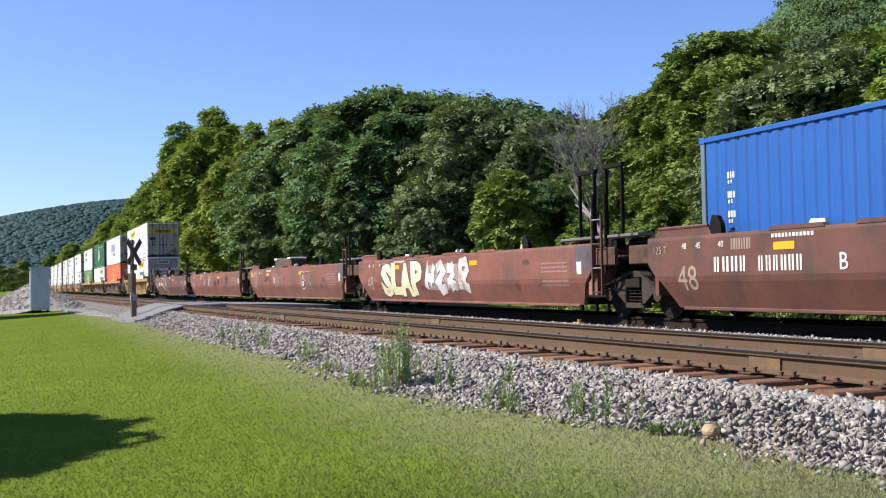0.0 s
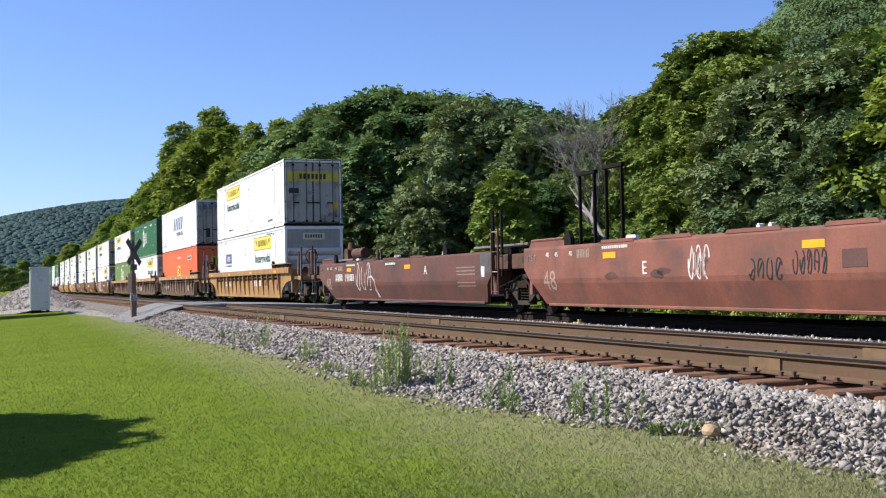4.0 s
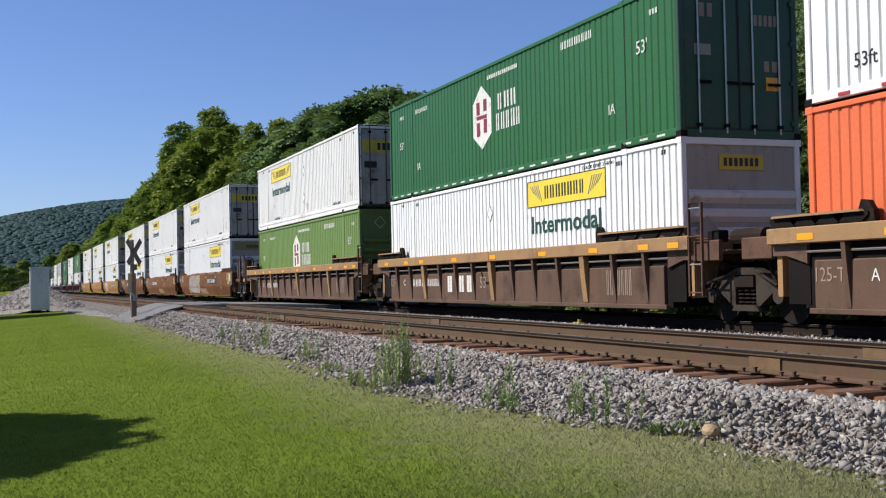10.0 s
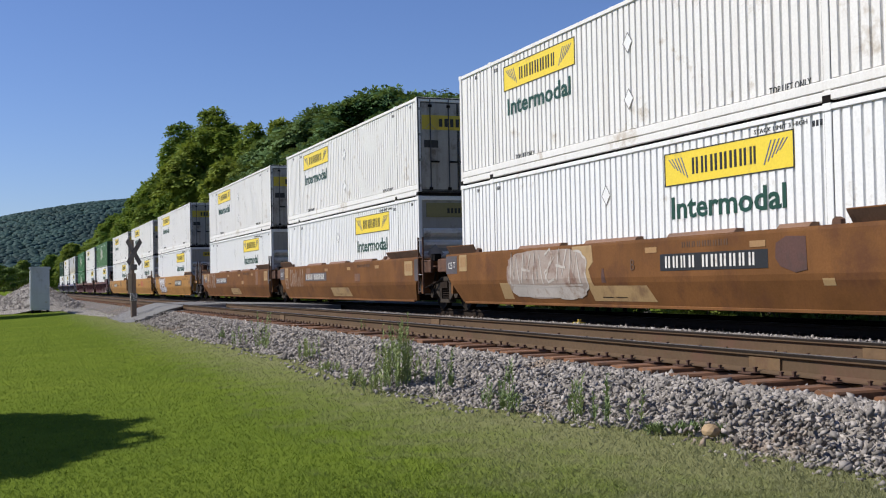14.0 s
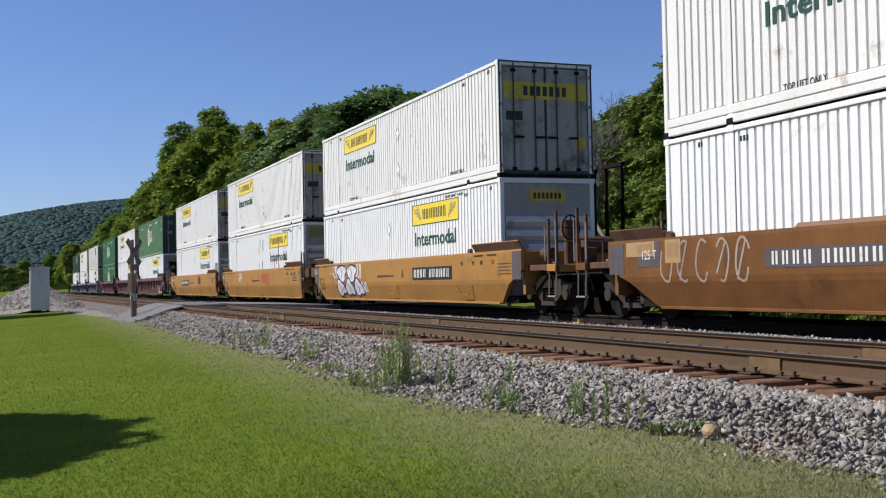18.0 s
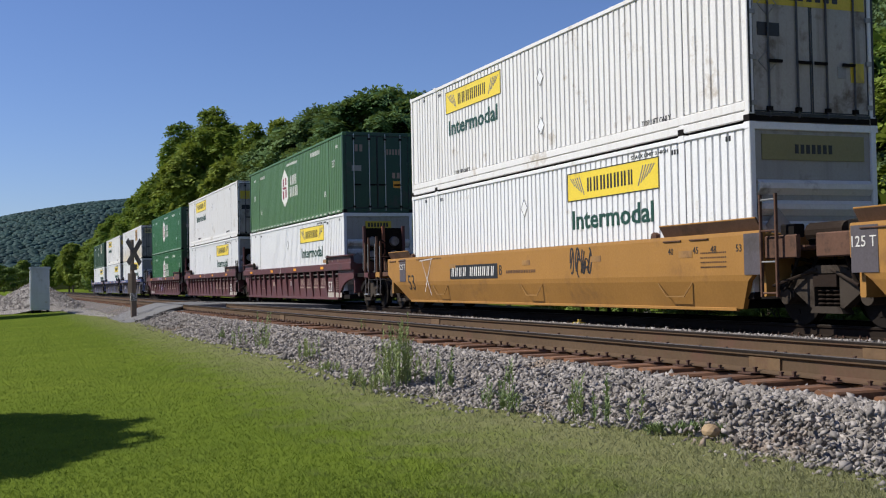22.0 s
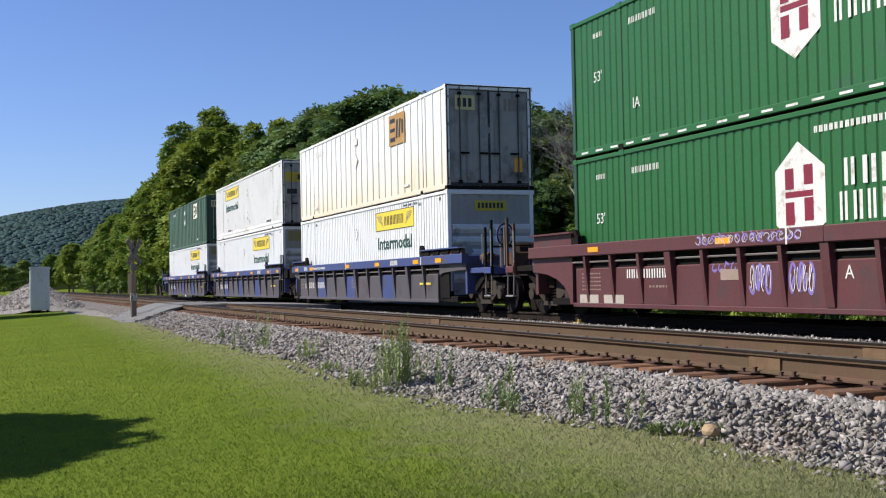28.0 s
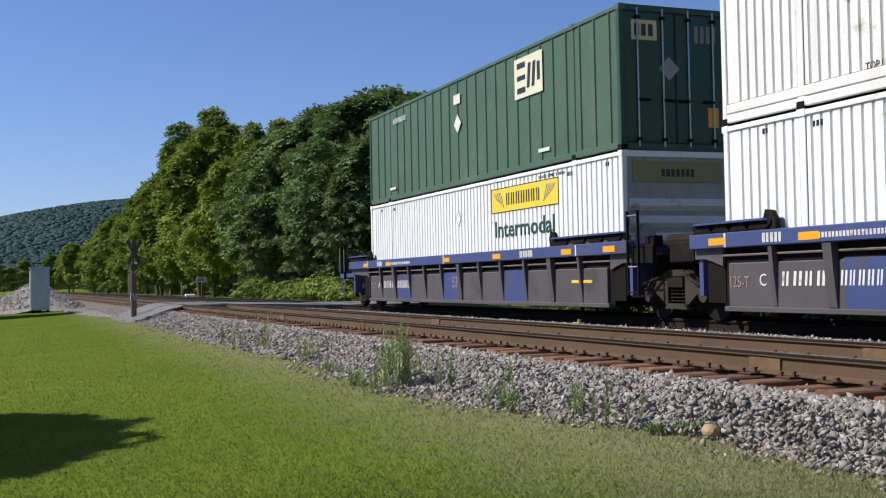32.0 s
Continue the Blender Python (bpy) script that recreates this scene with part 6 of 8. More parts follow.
def rusty_marks(t, y, doors_lead, length, height):
    freight_marks(t, y, doors_lead, length, height)
    rnd = random.Random(8)
    for x, z, h in ((-4.55, 2.45, 1.3), (-5.6, 2.4, 0.25), (-6.1, 2.35, 0.2), (-7.7, 2.45, 0.5), (-8.3, 2.5, 0.3), (-4.9, 1.7, 0.4), (-4.5, 1.3, 0.3), (-8.6, 1.4, 0.3), (-7.9, 1.5, 0.7), (-5.3, 1.5, 0.5)):
        w = rnd.uniform(0.02, 0.06)
        bm = prism(bmesh.new(), [(x - w, z - h), (x + w * 0.6, z - h * 0.9), (x + w, z), (x - w * 0.8, z + 0.05)], y - 0.014, y - 0.002)
        part("rust_streak", bm, "dirty_brown", t, "dark rust gash running down the wall")


def blue_marks(t, y, doors_lead, length, height):
    """A column of white characters that cannot be read."""
    bm = bmesh.new()
    for i in range(5):
        z = 0.62 + 0.33 * i
        bars(bars(bm, -length + 0.72, -length + 0.92, z, z + 0.06, y, 1, 0, 0.004, i), -length + 0.72, -length + 0.94, z + 0.09, z + 0.2, y, 3, 0, 0.004, i + 3)
    part("column_writing", bm, "lettering", t, "column of small white characters")


MARKS = {"freight": freight_marks, "shipper": shipper_marks, "slanted": slanted_marks, "orange": orange_marks, "green": green_marks,
         "emp": emp_marks, "rusty": rusty_marks, "blue": blue_marks}


# ---- the train: well cars ----
WHEEL_R = 0.46


def wheelset_mesh():
    bm = bmesh.new()
    for s in (-1, 1):
        a, b = s * 0.70, s * 0.835
        rod(bm, (0, a, 0), (0, b, 0), WHEEL_R, 28)
        rod(bm, (0, s * 0.69, 0), (0, a, 0), WHEEL_R + 0.028, 28)
        rod(bm, (0, b, 0), (0, s * 0.86, 0), 0.13, 12)
        for k in range(3):
            c = k * 2.094
            box(bm, 0.28 * math.cos(c) - 0.04, 0.28 * math.cos(c) + 0.04, *sorted((b, b + s * 0.012)), 0.28 * math.sin(c) - 0.04, 0.28 * math.sin(c) + 0.04)
    rod(bm, (0, -0.98, 0), (0, 0.98, 0), 0.085, 10)
    return mesh_of("wheelset", bm, "wheel_steel")


TRUCK = {}
WHEELSETS = []


def truck(parent, x):
    """A freight truck: two cast side frames, a bolster, springs and two wheelsets that turn."""
    if not TRUCK:
        TRUCK["wheelset"] = wheelset_mesh()
        bm = bmesh.new()
        for k in (-1, 1):
            prism(bm, [(k * 0.28, 0.28), (k * 0.36, 0.28), (k * 0.86, 0.60), (k * 1.12, 0.60), (k * 1.12, 0.70), (k * 0.80, 0.72), (k * 0.30, 0.90), (k * 0.28, 0.80)], -0.08, 0.08)
            prism(bm, [(k * 0.30, 0.70), (k * 0.42, 0.72), (k * 0.72, 0.58), (k * 0.70, 0.52)], -0.05, 0.05)
            rod(bm, (k * 0.90, -0.13, WHEEL_R), (k * 0.90, 0.13, WHEEL_R), 0.135, 14)
            box(bm, k * 0.90 - 0.15, k * 0.90 + 0.15, -0.09, 0.09, 0.44, 0.64)
        prism(bm, [(-0.36, 0.20), (0.36, 0.20), (0.30, 0.30), (-0.30, 0.30)], -0.10, 0.10)
        prism(bm, [(-0.32, 0.80), (0.32, 0.80), (0.24, 0.92), (-0.24, 0.92)], -0.08, 0.08)
        TRUCK["side_frame"] = mesh_of("side_frame", bm, "frame_dust")
        bm = bmesh.new()
        for i in (-0.17, 0.0, 0.17):
            for z in range(4):
                hoop(bm, (i, 0, 0.34 + 0.065 * z), (0, 0, 1), 0.065, 0.02, 10, 4)
        box(bm, -0.26, 0.26, -0.12, 0.12, 0.60, 0.78)
        TRUCK["spring_nest"] = mesh_of("spring_nest", bm, "truck_steel")
        TRUCK["bolster"] = mesh_of("bolster", bevel_box(bmesh.new(), -0.22, 0.22, -1.05, 1.05, 0.58, 0.82, 0.03), "dark_steel")
    t = new("truck")
    t.empty_display_size = 0.2
    t.parent = parent
    t.matrix_basis = pose(x, 0, 0)
    part("bolster", TRUCK["bolster"], None, t)
    for s in (-1, 1):
        ob = part("side_frame", TRUCK["side_frame"], None, t, "dusty cast steel side frame")
        ob.matrix_basis = pose(0, s * 1.02, 0)
        ob = part("spring_nest", TRUCK["spring_nest"], None, t)
        ob.matrix_basis = pose(0, s * 1.02, 0)
    for k in (-0.90, 0.90):
        w = part("wheelset", TRUCK["wheelset"], None, t, "dark steel wheels on their axle")
        w.matrix_basis = pose(k, 0, WHEEL_R)
        WHEELSETS.append((w, k))
    return t


def smooth_side(xf, xr, sign, cut_f=0.75, cut_r=0.75):
    """A plain side sheet, folded in below its middle, its lower corners cut off."""
    rows = [(1.50, 1.47, 0.0), (1.44, 1.48, 0.0), (1.02, 1.48, 0.0), (0.80, 1.475, 0.30), (0.70, 1.455, 0.5), (0.24, 1.29, 1.0)]
    bm = bmesh.new()
    nx = 12
    outer, inner = [], []
    for z, y, c in rows:
        x0, x1 = xf - c * cut_f, xr + c * cut_r
        outer.append([bm.verts.new((x0 + (x1 - x0) * i / nx, -sign * y, z)) for i in range(nx + 1)])
        inner.append([bm.verts.new((x0 + (x1 - x0) * i / nx, -sign * (y - 0.09), z)) for i in range(nx + 1)])
    for g in (outer, inner):
        for r in range(len(rows) - 1):
            for i in range(nx):
                bm.faces.new((g[r][i], g[r][i + 1], g[r + 1][i + 1], g[r + 1][i]))
    for i in range(nx):
        bm.faces.new((outer[0][i], outer[0][i + 1], inner[0][i + 1], inner[0][i]))
        bm.faces.new((outer[-1][i], outer[-1][i + 1], inner[-1][i + 1], inner[-1][i]))
    for r in range(len(rows) - 1):
        for i in (0, nx):
            bm.faces.new((outer[r][i], outer[r + 1][i], inner[r + 1][i], inner[r][i]))
    return bm


def rib_mesh(material):
    bm = bmesh.new()
    ring = [(-1.365, 1.24), (-1.50, 1.24), (-1.47, 0.85), (-1.41, 0.30), (-1.365, 0.30)]
    a = [bm.verts.new((-0.045, y, z)) for y, z in ring]
    b = [bm.verts.new((0.045, y, z)) for y, z in ring]
    bm.faces.new(a), bm.faces.new(b)
    for i in range(5):
        j = (i + 1) % 5
        bm.faces.new((a[i], a[j], b[j], b[i]))
    return mesh_of("rib", bm, material)


RIBS = {}


def ladder(parent, x, material, z0=0.42, z1=2.0, rungs=4):
    """Side ladder with grab irons on the near corner."""
    for dx in (-0.19, 0.19):
        part("ladder_rail", bevel_box(bmesh.new(), x + dx - 0.02, x + dx + 0.02, -1.54, -1.49, z0, z1, 0.006), material, parent)
    for i in range(rungs):
        z = z0 + 0.06 + (z1 - z0 - 0.15) * i / (rungs - 1)
        part("rung", rod(bmesh.new(), (x - 0.19, -1.52, z), (x + 0.19, -1.52, z), 0.014, 6), "bare_steel" if i % 2 else material, parent)


def hose(x, y, z, span, drop):
    """A hose that hangs in a loop along the train."""
    bm = bmesh.new()
    rings = []
    for k in range(9):
        a = math.pi * k / 8
        d = Vector((span, 0, -drop * math.pi * math.cos(a))).normalized()
        up = Vector((-d.z, 0, d.x))
        p = Vector((x + span * (k / 8 - 0.5), y, z - drop * math.sin(a)))
        rings.append([bm.verts.new(p + 0.026 * (up * math.cos(j) + Vector((0, 1, 0)) * math.sin(j))) for j in (0, 1.05, 2.09, 3.14, 4.19, 5.24)])
    for g, h in zip(rings, rings[1:]):
        for j in range(6):
            bm.faces.new((g[j], g[(j + 1) % 6], h[(j + 1) % 6], h[j]))
    bm.faces.new(rings[0]), bm.faces.new(rings[-1])
    return bm


def end_gear(u, x, way, material, coupled, seed):
    """Sill, platform, hoses and gear at one end of a unit. way: +1 for the leading end."""
    rusty = "gear_brown" if material in ("chord_tan", "tan_car", "yellow_car", "dirty_yellow", *BROWNS) else "dark_steel"
    reach = 1.55 if coupled else 0.75
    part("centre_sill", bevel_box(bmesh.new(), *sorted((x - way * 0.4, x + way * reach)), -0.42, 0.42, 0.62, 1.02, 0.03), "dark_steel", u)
    part("bulkhead", bevel_box(bmesh.new(), *sorted((x - way * 0.16, x - way * 0.04)), -1.36, 1.36, 0.45, 1.46, 0.02), material, u)
    part("platform", bevel_box(bmesh.new(), *sorted((x - way * 0.02, x + way * reach * 0.92)), -1.18, 1.18, *((1.06, 1.12) if coupled else (1.16, 1.24)), 0.02), rusty, u)
    if coupled:
        part("coupler", bevel_box(bmesh.new(), *sorted((x + way * 1.5, x + way * 2.15)), -0.14, 0.14, 0.68, 0.95, 0.04), "truck_steel", u)
        part("end_beam", bevel_box(bmesh.new(), *sorted((x + way * 1.43, x + way * 1.58)), -1.30, 1.30, 0.94, 1.12, 0.02), material, u)
        part("side_beam", bevel_box(bmesh.new(), *sorted((x - way * 0.05, x + way * 1.43)), -1.30, -1.20, 0.98, 1.12, 0.015), rusty if material != "navy" else material, u, "grimy beam along the platform")
        # corner posts with a hung step on each side
        for y in (-1.34, 1.34):
            for dx, top in ((1.14, 2.12), (1.52, 2.28)):
                part("corner_stanchion", bevel_box(bmesh.new(), x + way * dx - 0.035, x + way * dx + 0.035, y - 0.03, y + 0.03, 0.92, top, 0.008), rusty if material in ("chord_tan", "yellow_car", "tan_car", "dirty_yellow", *BROWNS) else ("gear_brown" if material == "maroon" else "dark_steel"), u, "grimy steel corner stanchion")
            part("tread", bevel_box(bmesh.new(), *sorted((x + way * 1.12, x + way * 1.54)), y - 0.05, y + 0.05, 0.96, 1.12, 0.01), material, u)
            for dx in (1.16, 1.50):
                part("stirrup_hanger", rod(bmesh.new(), (x + way * dx, y - 0.02, 0.42), (x + way * dx, y, 0.95), 0.018, 6), "pipe", u, "worn steel step hanger")
            part("stirrup_step", bevel_box(bmesh.new(), *sorted((x + way * 1.14, x + way * 1.52)), y - 0.06, y + 0.03, 0.39, 0.43, 0.008), "bare_steel", u, "worn steel step")
            for dx, z0, z1 in ((1.06, 1.2, 1.95), (1.58, 1.15, 2.05)):
                part("grab_iron", rod(bmesh.new(), (x + way * dx, y - 0.05, z0), (x + way * dx, y - 0.05, z1), 0.016, 6), "bare_steel", u, "pale worn grab iron")
        part("guard_rail", rod(bmesh.new(), (x + way * 1.5, -1.34, 1.62), (x + way * 1.5, -0.75, 1.62), 0.018, 6), rusty, u)
        part("guard_post", rod(bmesh.new(), (x + way * 1.5, -0.75, 1.1), (x + way * 1.5, -0.75, 1.66), 0.02, 6), rusty, u)
        bm = rod(bmesh.new(), (x + way * 0.55, -0.2, 1.56), (x + way * 0.55, 0.95, 1.56), 0.2, 14)
        part("air_tank", bm, "gear_brown" if rusty == "gear_brown" else "truck_steel", u, "air tank on the end platform")
        for k in range(3):
            part("hose", hose(x + way * (1.2 + 0.2 * k), -0.55 + 0.35 * k, 1.0, 0.8, 0.55), "dark_steel", u, "black brake hose")
        part("brake_cylinder", rod(bmesh.new(), (x + way * 0.15, -0.95, 1.38), (x + way * 0.6, -0.95, 1.38), 0.13, 12), "gear_brown", u, "grimy brake cylinder")
        part("equipment_box", bevel_box(bmesh.new(), *sorted((x + way * 0.85, x + way * 1.15)), -0.6, -0.15, 1.12, 1.5, 0.03), "gear_brown", u)
        part("sill_brace", prism(bmesh.new(), [(x + way * 0.1, 0.5), (x + way * 0.9, 0.98), (x + way * 0.75, 1.02), (x + way * 0.0, 0.62)], -1.18, -1.12), "dark_steel", u)
        part("cut_lever", rod(bmesh.new(), (x + way * 1.62, -1.4, 0.88), (x + way * 1.62, -0.1, 0.92), 0.016, 6), "pipe", u)
        part("train_line", rod(bmesh.new(), (x - way * 0.1, -0.7, 1.16), (x + way * 1.45, -0.7, 1.16), 0.025, 6), "pipe", u, "grey air pipe along the platform")
        if way > 0:
            bm = hoop(bmesh.new(), (x + 1.28, -0.85, 1.92), (1, 0.35, 0), 0.28, 0.02, 22, 5)
            for k in range(4):
                rod(bm, (x + 1.28, -0.85, 1.92), (x + 1.28 - 0.09 * math.cos(k * 1.571), -0.85 + 0.26 * math.cos(k * 1.571), 1.92 + 0.28 * math.sin(k * 1.571)), 0.012, 5)
            part("brake_wheel", bm, "dark_steel", u, "round hand brake wheel")
            part("brake_stand", bevel_box(bmesh.new(), x + 1.1, x + 1.24, -0.95, -0.75, 1.12, 2.02, 0.03), rusty if material != "navy" else "slate", u)
            part("brake_gearbox", bevel_box(bmesh.new(), x + 1.0, x + 1.22, -1.0, -0.68, 1.75, 2.1, 0.05), rusty if material != "navy" else "navy", u, "hand brake gear housing")
    else:
        part("joint", rod(bmesh.new(), (x + way * 0.7, 0, 0.6), (x + way * 0.7, 0, 1.1), 0.3, 14), "truck_steel", u)
        part("brake_pipe", rod(bmesh.new(), (x - way * 0.1, -0.8, 1.08), (x + way * 0.95, -0.62, 0.82), 0.03, 6), "dark_steel", u)
        part("side_plate", bevel_box(bmesh.new(), *sorted((x + way * 0.02, x + way * 0.78)), -1.42, -1.34, 1.04, 1.40, 0.02), rusty, u, "grimy plate beside the joint")
        for k in range(3):
            part("hose", hose(x + way * (0.1 + 0.12 * k), -1.15 + 0.3 * k, 1.05, 0.75 - 0.1 * k, 0.5), "dark_steel", u, "black brake hose")
        part("junction_box", bevel_box(bmesh.new(), *sorted((x + way * 0.08, x + way * 0.4)), -1.15, -0.95, 1.37, 1.58, 0.02), "dark_steel", u)
        part("lever", rod(bmesh.new(), (x + way * 0.05, -1.3, 0.62), (x + way * 0.85, -1.1, 0.86), 0.025, 6), "truck_steel", u)
        part("pin_plate", bevel_box(bmesh.new(), *sorted((x + way * 0.25, x + way * 0.95)), -0.75, 0.75, 1.24, 1.36, 0.03), "dark_steel", u)
        if way > 0:
            part("reservoir", rod(bmesh.new(), (x + 0.1, -0.55, 1.45), (x + 0.95, -0.55, 1.45), 0.16, 12), "truck_steel", u)


BROWNS = ("brown_car", "dark_brown_car")


def well_unit(style, label, group, xf, xr, paint, chord=None, lead=False, tail=False, rib_step=1.06, seed=0, truck_lead=None, truck_tail=None):
    """One unit of a well car. x = 0 is the leading end of its load; the body runs from xf back to xr."""
    u = thing("well_car", pose(0, 0, 0), label, "well car", group)
    chord = chord or paint
    rnd = random.Random(seed)
    cf, cr = (1.9 if lead else 0.8), (1.9 if tail else 0.8)
    for sign in (1, -1):
        nm = "side" if sign == 1 else "far_side"
        if style == "smooth":
            part(nm, smooth_side(xf, xr, sign, 1.5 if lead else 0.75, 1.5 if tail else 0.75), paint, u)
            for a, b in ((xf - 0.1, xf - 2.9), (xr + 1.9, xr + 0.1))[1 if paint in BROWNS else 0:]:
                if paint in BROWNS:
                    bm = prism(bmesh.new(), [(a, 1.49), (b, 1.49), (b + 0.16, 1.66), (a - 0.1, 1.66)], *sorted((-sign * 1.40, -sign * 1.34)))
                    part("guide_flange", bm, paint, u, "raised guide flange on the side")
                    part("flange_edge", rod(bmesh.new(), (a - 0.1, -sign * 1.39, 1.66), (b + 0.16, -sign * 1.39, 1.66), 0.03, 6), paint, u)
                    continue
                # a plate that leans out over the side, with a pale lip and two staples below it
                bm = beam(bmesh.new(), [(-sign * 1.38, 1.485), (-sign * 1.50, 1.69), (-sign * 1.47, 1.70), (-sign * 1.35, 1.485)], b, a)
                # dark brown instead of the car's paint: the flange's shade is in the colour
                part("guide_flange", bm, "dirty_brown", u, "guide flange leaning out over the side")
                part("flange_edge", rod(bmesh.new(), (a, -sign * 1.49, 1.70), (b, -sign * 1.49, 1.70), 0.014, 6), paint, u)
                if paint != "tan_car":
                    for q in (0.12, 0.95):
                        part("guide_staple", bevel_box(bmesh.new(), b + q, b + q + 0.55, *sorted((-sign * 1.505, -sign * 1.47)), 1.405, 1.43, 0.006), "gear_brown", u)
            if paint in BROWNS:
                for a, b in ((0.78, 0.70), (0.66, 0.58), (0.52, 0.43), (0.37, 0.30)):
                    a, b = xr + (xf - xr) * (1 - a), xr + (xf - xr) * (1 - b)
                    part("guide_lip", prism(bmesh.new(), [(a, 1.485), (b, 1.485), (b - 0.06, 1.55), (a + 0.06, 1.55)], *sorted((-sign * 1.485, -sign * 1.38))), paint, u, "low folded guide along the top edge")
            for z in (0.27,):
                part("bottom_bead", bevel_box(bmesh.new(), xr + (1.6 if tail else 0.9), xf - (1.6 if lead else 0.9), *sorted((-sign * 1.315, -sign * 1.25)), 0.20, 0.26, 0.01), paint, u)
        else:
            # near-black inner wall: the shadow slot under the chord is in its colour
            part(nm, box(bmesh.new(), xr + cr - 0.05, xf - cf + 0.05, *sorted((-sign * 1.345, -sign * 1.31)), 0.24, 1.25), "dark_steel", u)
            part("lower_sheet", bevel_box(bmesh.new(), xr + cr + 0.15, xf - cf - 0.15, *sorted((-sign * 1.40, -sign * 1.346)), 0.26, 1.0, 0.02), paint, u)
            part("bottom_sill", bevel_box(bmesh.new(), xr + cr + 0.05, xf - cf - 0.05, *sorted((-sign * 1.43, -sign * 1.30)), 0.20, 0.285, 0.01), paint, u)
            mid = -8.15
            for a, b in ((xr, mid - 0.006), (mid + 0.006, xf)):
                part("top_chord", bevel_box(bmesh.new(), a, b, *sorted((-sign * 1.52, -sign * 1.33)), 1.25, 1.50, 0.015), chord, u)
            part("side_pipe", rod(bmesh.new(), (xr + cr, -sign * 1.40, 1.125), (xf - cf, -sign * 1.40, 1.125), 0.02, 6), "pipe", u, "grey pipe under the chord")
            for a, b in ((xf - 0.15, xf - 3.1), (xr + 2.1, xr + 0.15)):
                hi = 1.74 if paint == "maroon" else 1.65
                back = chord if paint == "maroon" else "dirty_brown"
                part("guide_plate", prism(bmesh.new(), [(a, 1.5), (b, 1.5), (b + 0.06, hi), (a - 0.05, hi)], *sorted((-sign * 1.46, -sign * 1.35))), back, u, "raised guide plate on the chord")
                part("guide_lip", prism(bmesh.new(), [(a, hi), (b, hi), (b + 0.04, hi + 0.035), (a - 0.04, hi + 0.035)], *sorted((-sign * 1.56, -sign * 1.35))), chord, u)
                if paint != "maroon":
                    for q in range(4):
                        x = b + (a - b) * (q + 0.5) / 4
                        part("flange_bracket", prism(bmesh.new(), [(x - 0.26, 1.53), (x + 0.2, 1.51), (x + 0.33, 1.60), (x + 0.33, hi), (x - 0.33, hi), (x - 0.33, 1.58)], *sorted((-sign * 1.50, -sign * 1.462))), "dark_steel", u)
            if paint not in RIBS:
                RIBS[paint] = (rib_mesh(paint), rib_mesh(chord if chord == "chord_tan" else paint))
            n0, n1 = int((xf - cf - 0.15 - mid) / rib_step), int((mid - xr - cr - 0.15) / rib_step)
            for i in range(-n1, n0 + 1):
                wide = i % 4 == 0
                ob = part("rib", RIBS[paint][wide], None, u)
                ob.matrix_basis = pose(mid + i * rib_step, 0, 0, 0, 0, 0 if sign == 1 else 180)
                if wide:
                    ob.matrix_basis = ob.matrix_basis @ Matrix.Diagonal((2.1, 1.012, 1, 1))
            for e, w, c in ((xf, 1, cf), (xr, -1, cr)):
                ring = [(e, 1.25), (e - w * c, 1.25), (e - w * c, 0.26), (e - w * (c - 0.12), 0.26)]
                ring += [(e - w * (0.1 + (c - 0.22) * math.cos(k)), 0.26 + 0.68 * math.sin(k)) for k in (0.3, 0.6, 0.9, 1.2, 1.5)] + [(e, 0.95)]
                if paint in ("dirty_brown", "slate"):
                    # black plate added to stand for the shade inside the open end
                    part("end_bulkhead", box(bmesh.new(), *sorted((e - w * c, e - w * max(0.3, c - 0.6))), *sorted((-sign * 1.36, -sign * 1.32)), 0.34, 1.08), "dark_steel", u, "black plate added as the shade in the open end")
                    # open end: only a shallow web hangs under the chord
                    ring = [(e, 1.25), (e - w * c, 1.25), (e - w * c, 0.95), (e - w * (c - 0.25), 1.02), (e - w * 0.3, 1.08), (e, 1.08)]
                part("end_arch", prism(bmesh.new(), ring, *sorted((-sign * 1.41, -sign * 1.35))), paint, u)
        for x in (xf - 3.15, xr + 2.15):
            y0, y1 = sorted((-sign * 1.47, -sign * 1.38))
            if style == "smooth" and paint not in BROWNS:
                part("guide_clip", prism(bmesh.new(), [(x - 0.1, 1.49), (x + 0.1, 1.49), (x + 0.09, 1.57), (x, 1.61), (x - 0.07, 1.58)], y0, y1), "gear_brown", u, "small pivoting guide clip")
                continue
            part("guide_clip", prism(bmesh.new(), [(x - 0.16, 1.5), (x + 0.14, 1.5), (x + 0.12, 1.66), (x + 0.02, 1.80), (x - 0.12, 1.82), (x - 0.18, 1.68)], y0, y1), "dark_steel", u, "dark pivoting guide clip")
    half = 1.18 if style == "smooth" else 1.33
    part("floor", box(bmesh.new(), xr + 0.8, xf - 0.8, -half, half, 0.24, 0.38), "dark_steel", u)
    end_gear(u, xf, 1, chord, lead, seed)
    end_gear(u, xr, -1, chord, tail, seed + 1)
    if not lead:
        ladder(u, xf + 0.25, "gear_brown" if chord not in ("maroon", "navy") else "dark_steel", 0.45, 2.05)
    if paint == "maroon":
        x = xf + (0.3 if lead else 0.12)
        for y in (-1.1, -0.42, 0.3):
            part("rack_post", bevel_box(bmesh.new(), x - 0.06, x + 0.04, y - 0.05, y + 0.05, 1.2, 2.72, 0.01), "rack_red" if y == -0.42 else "maroon", u, "upright of the brake rack")
        part("rack_plate", bevel_box(bmesh.new(), x - 0.10, x - 0.07, -1.1, 0.3, 1.45, 2.66, 0.008), "dark_steel", u, "dark plate behind the brake valves")
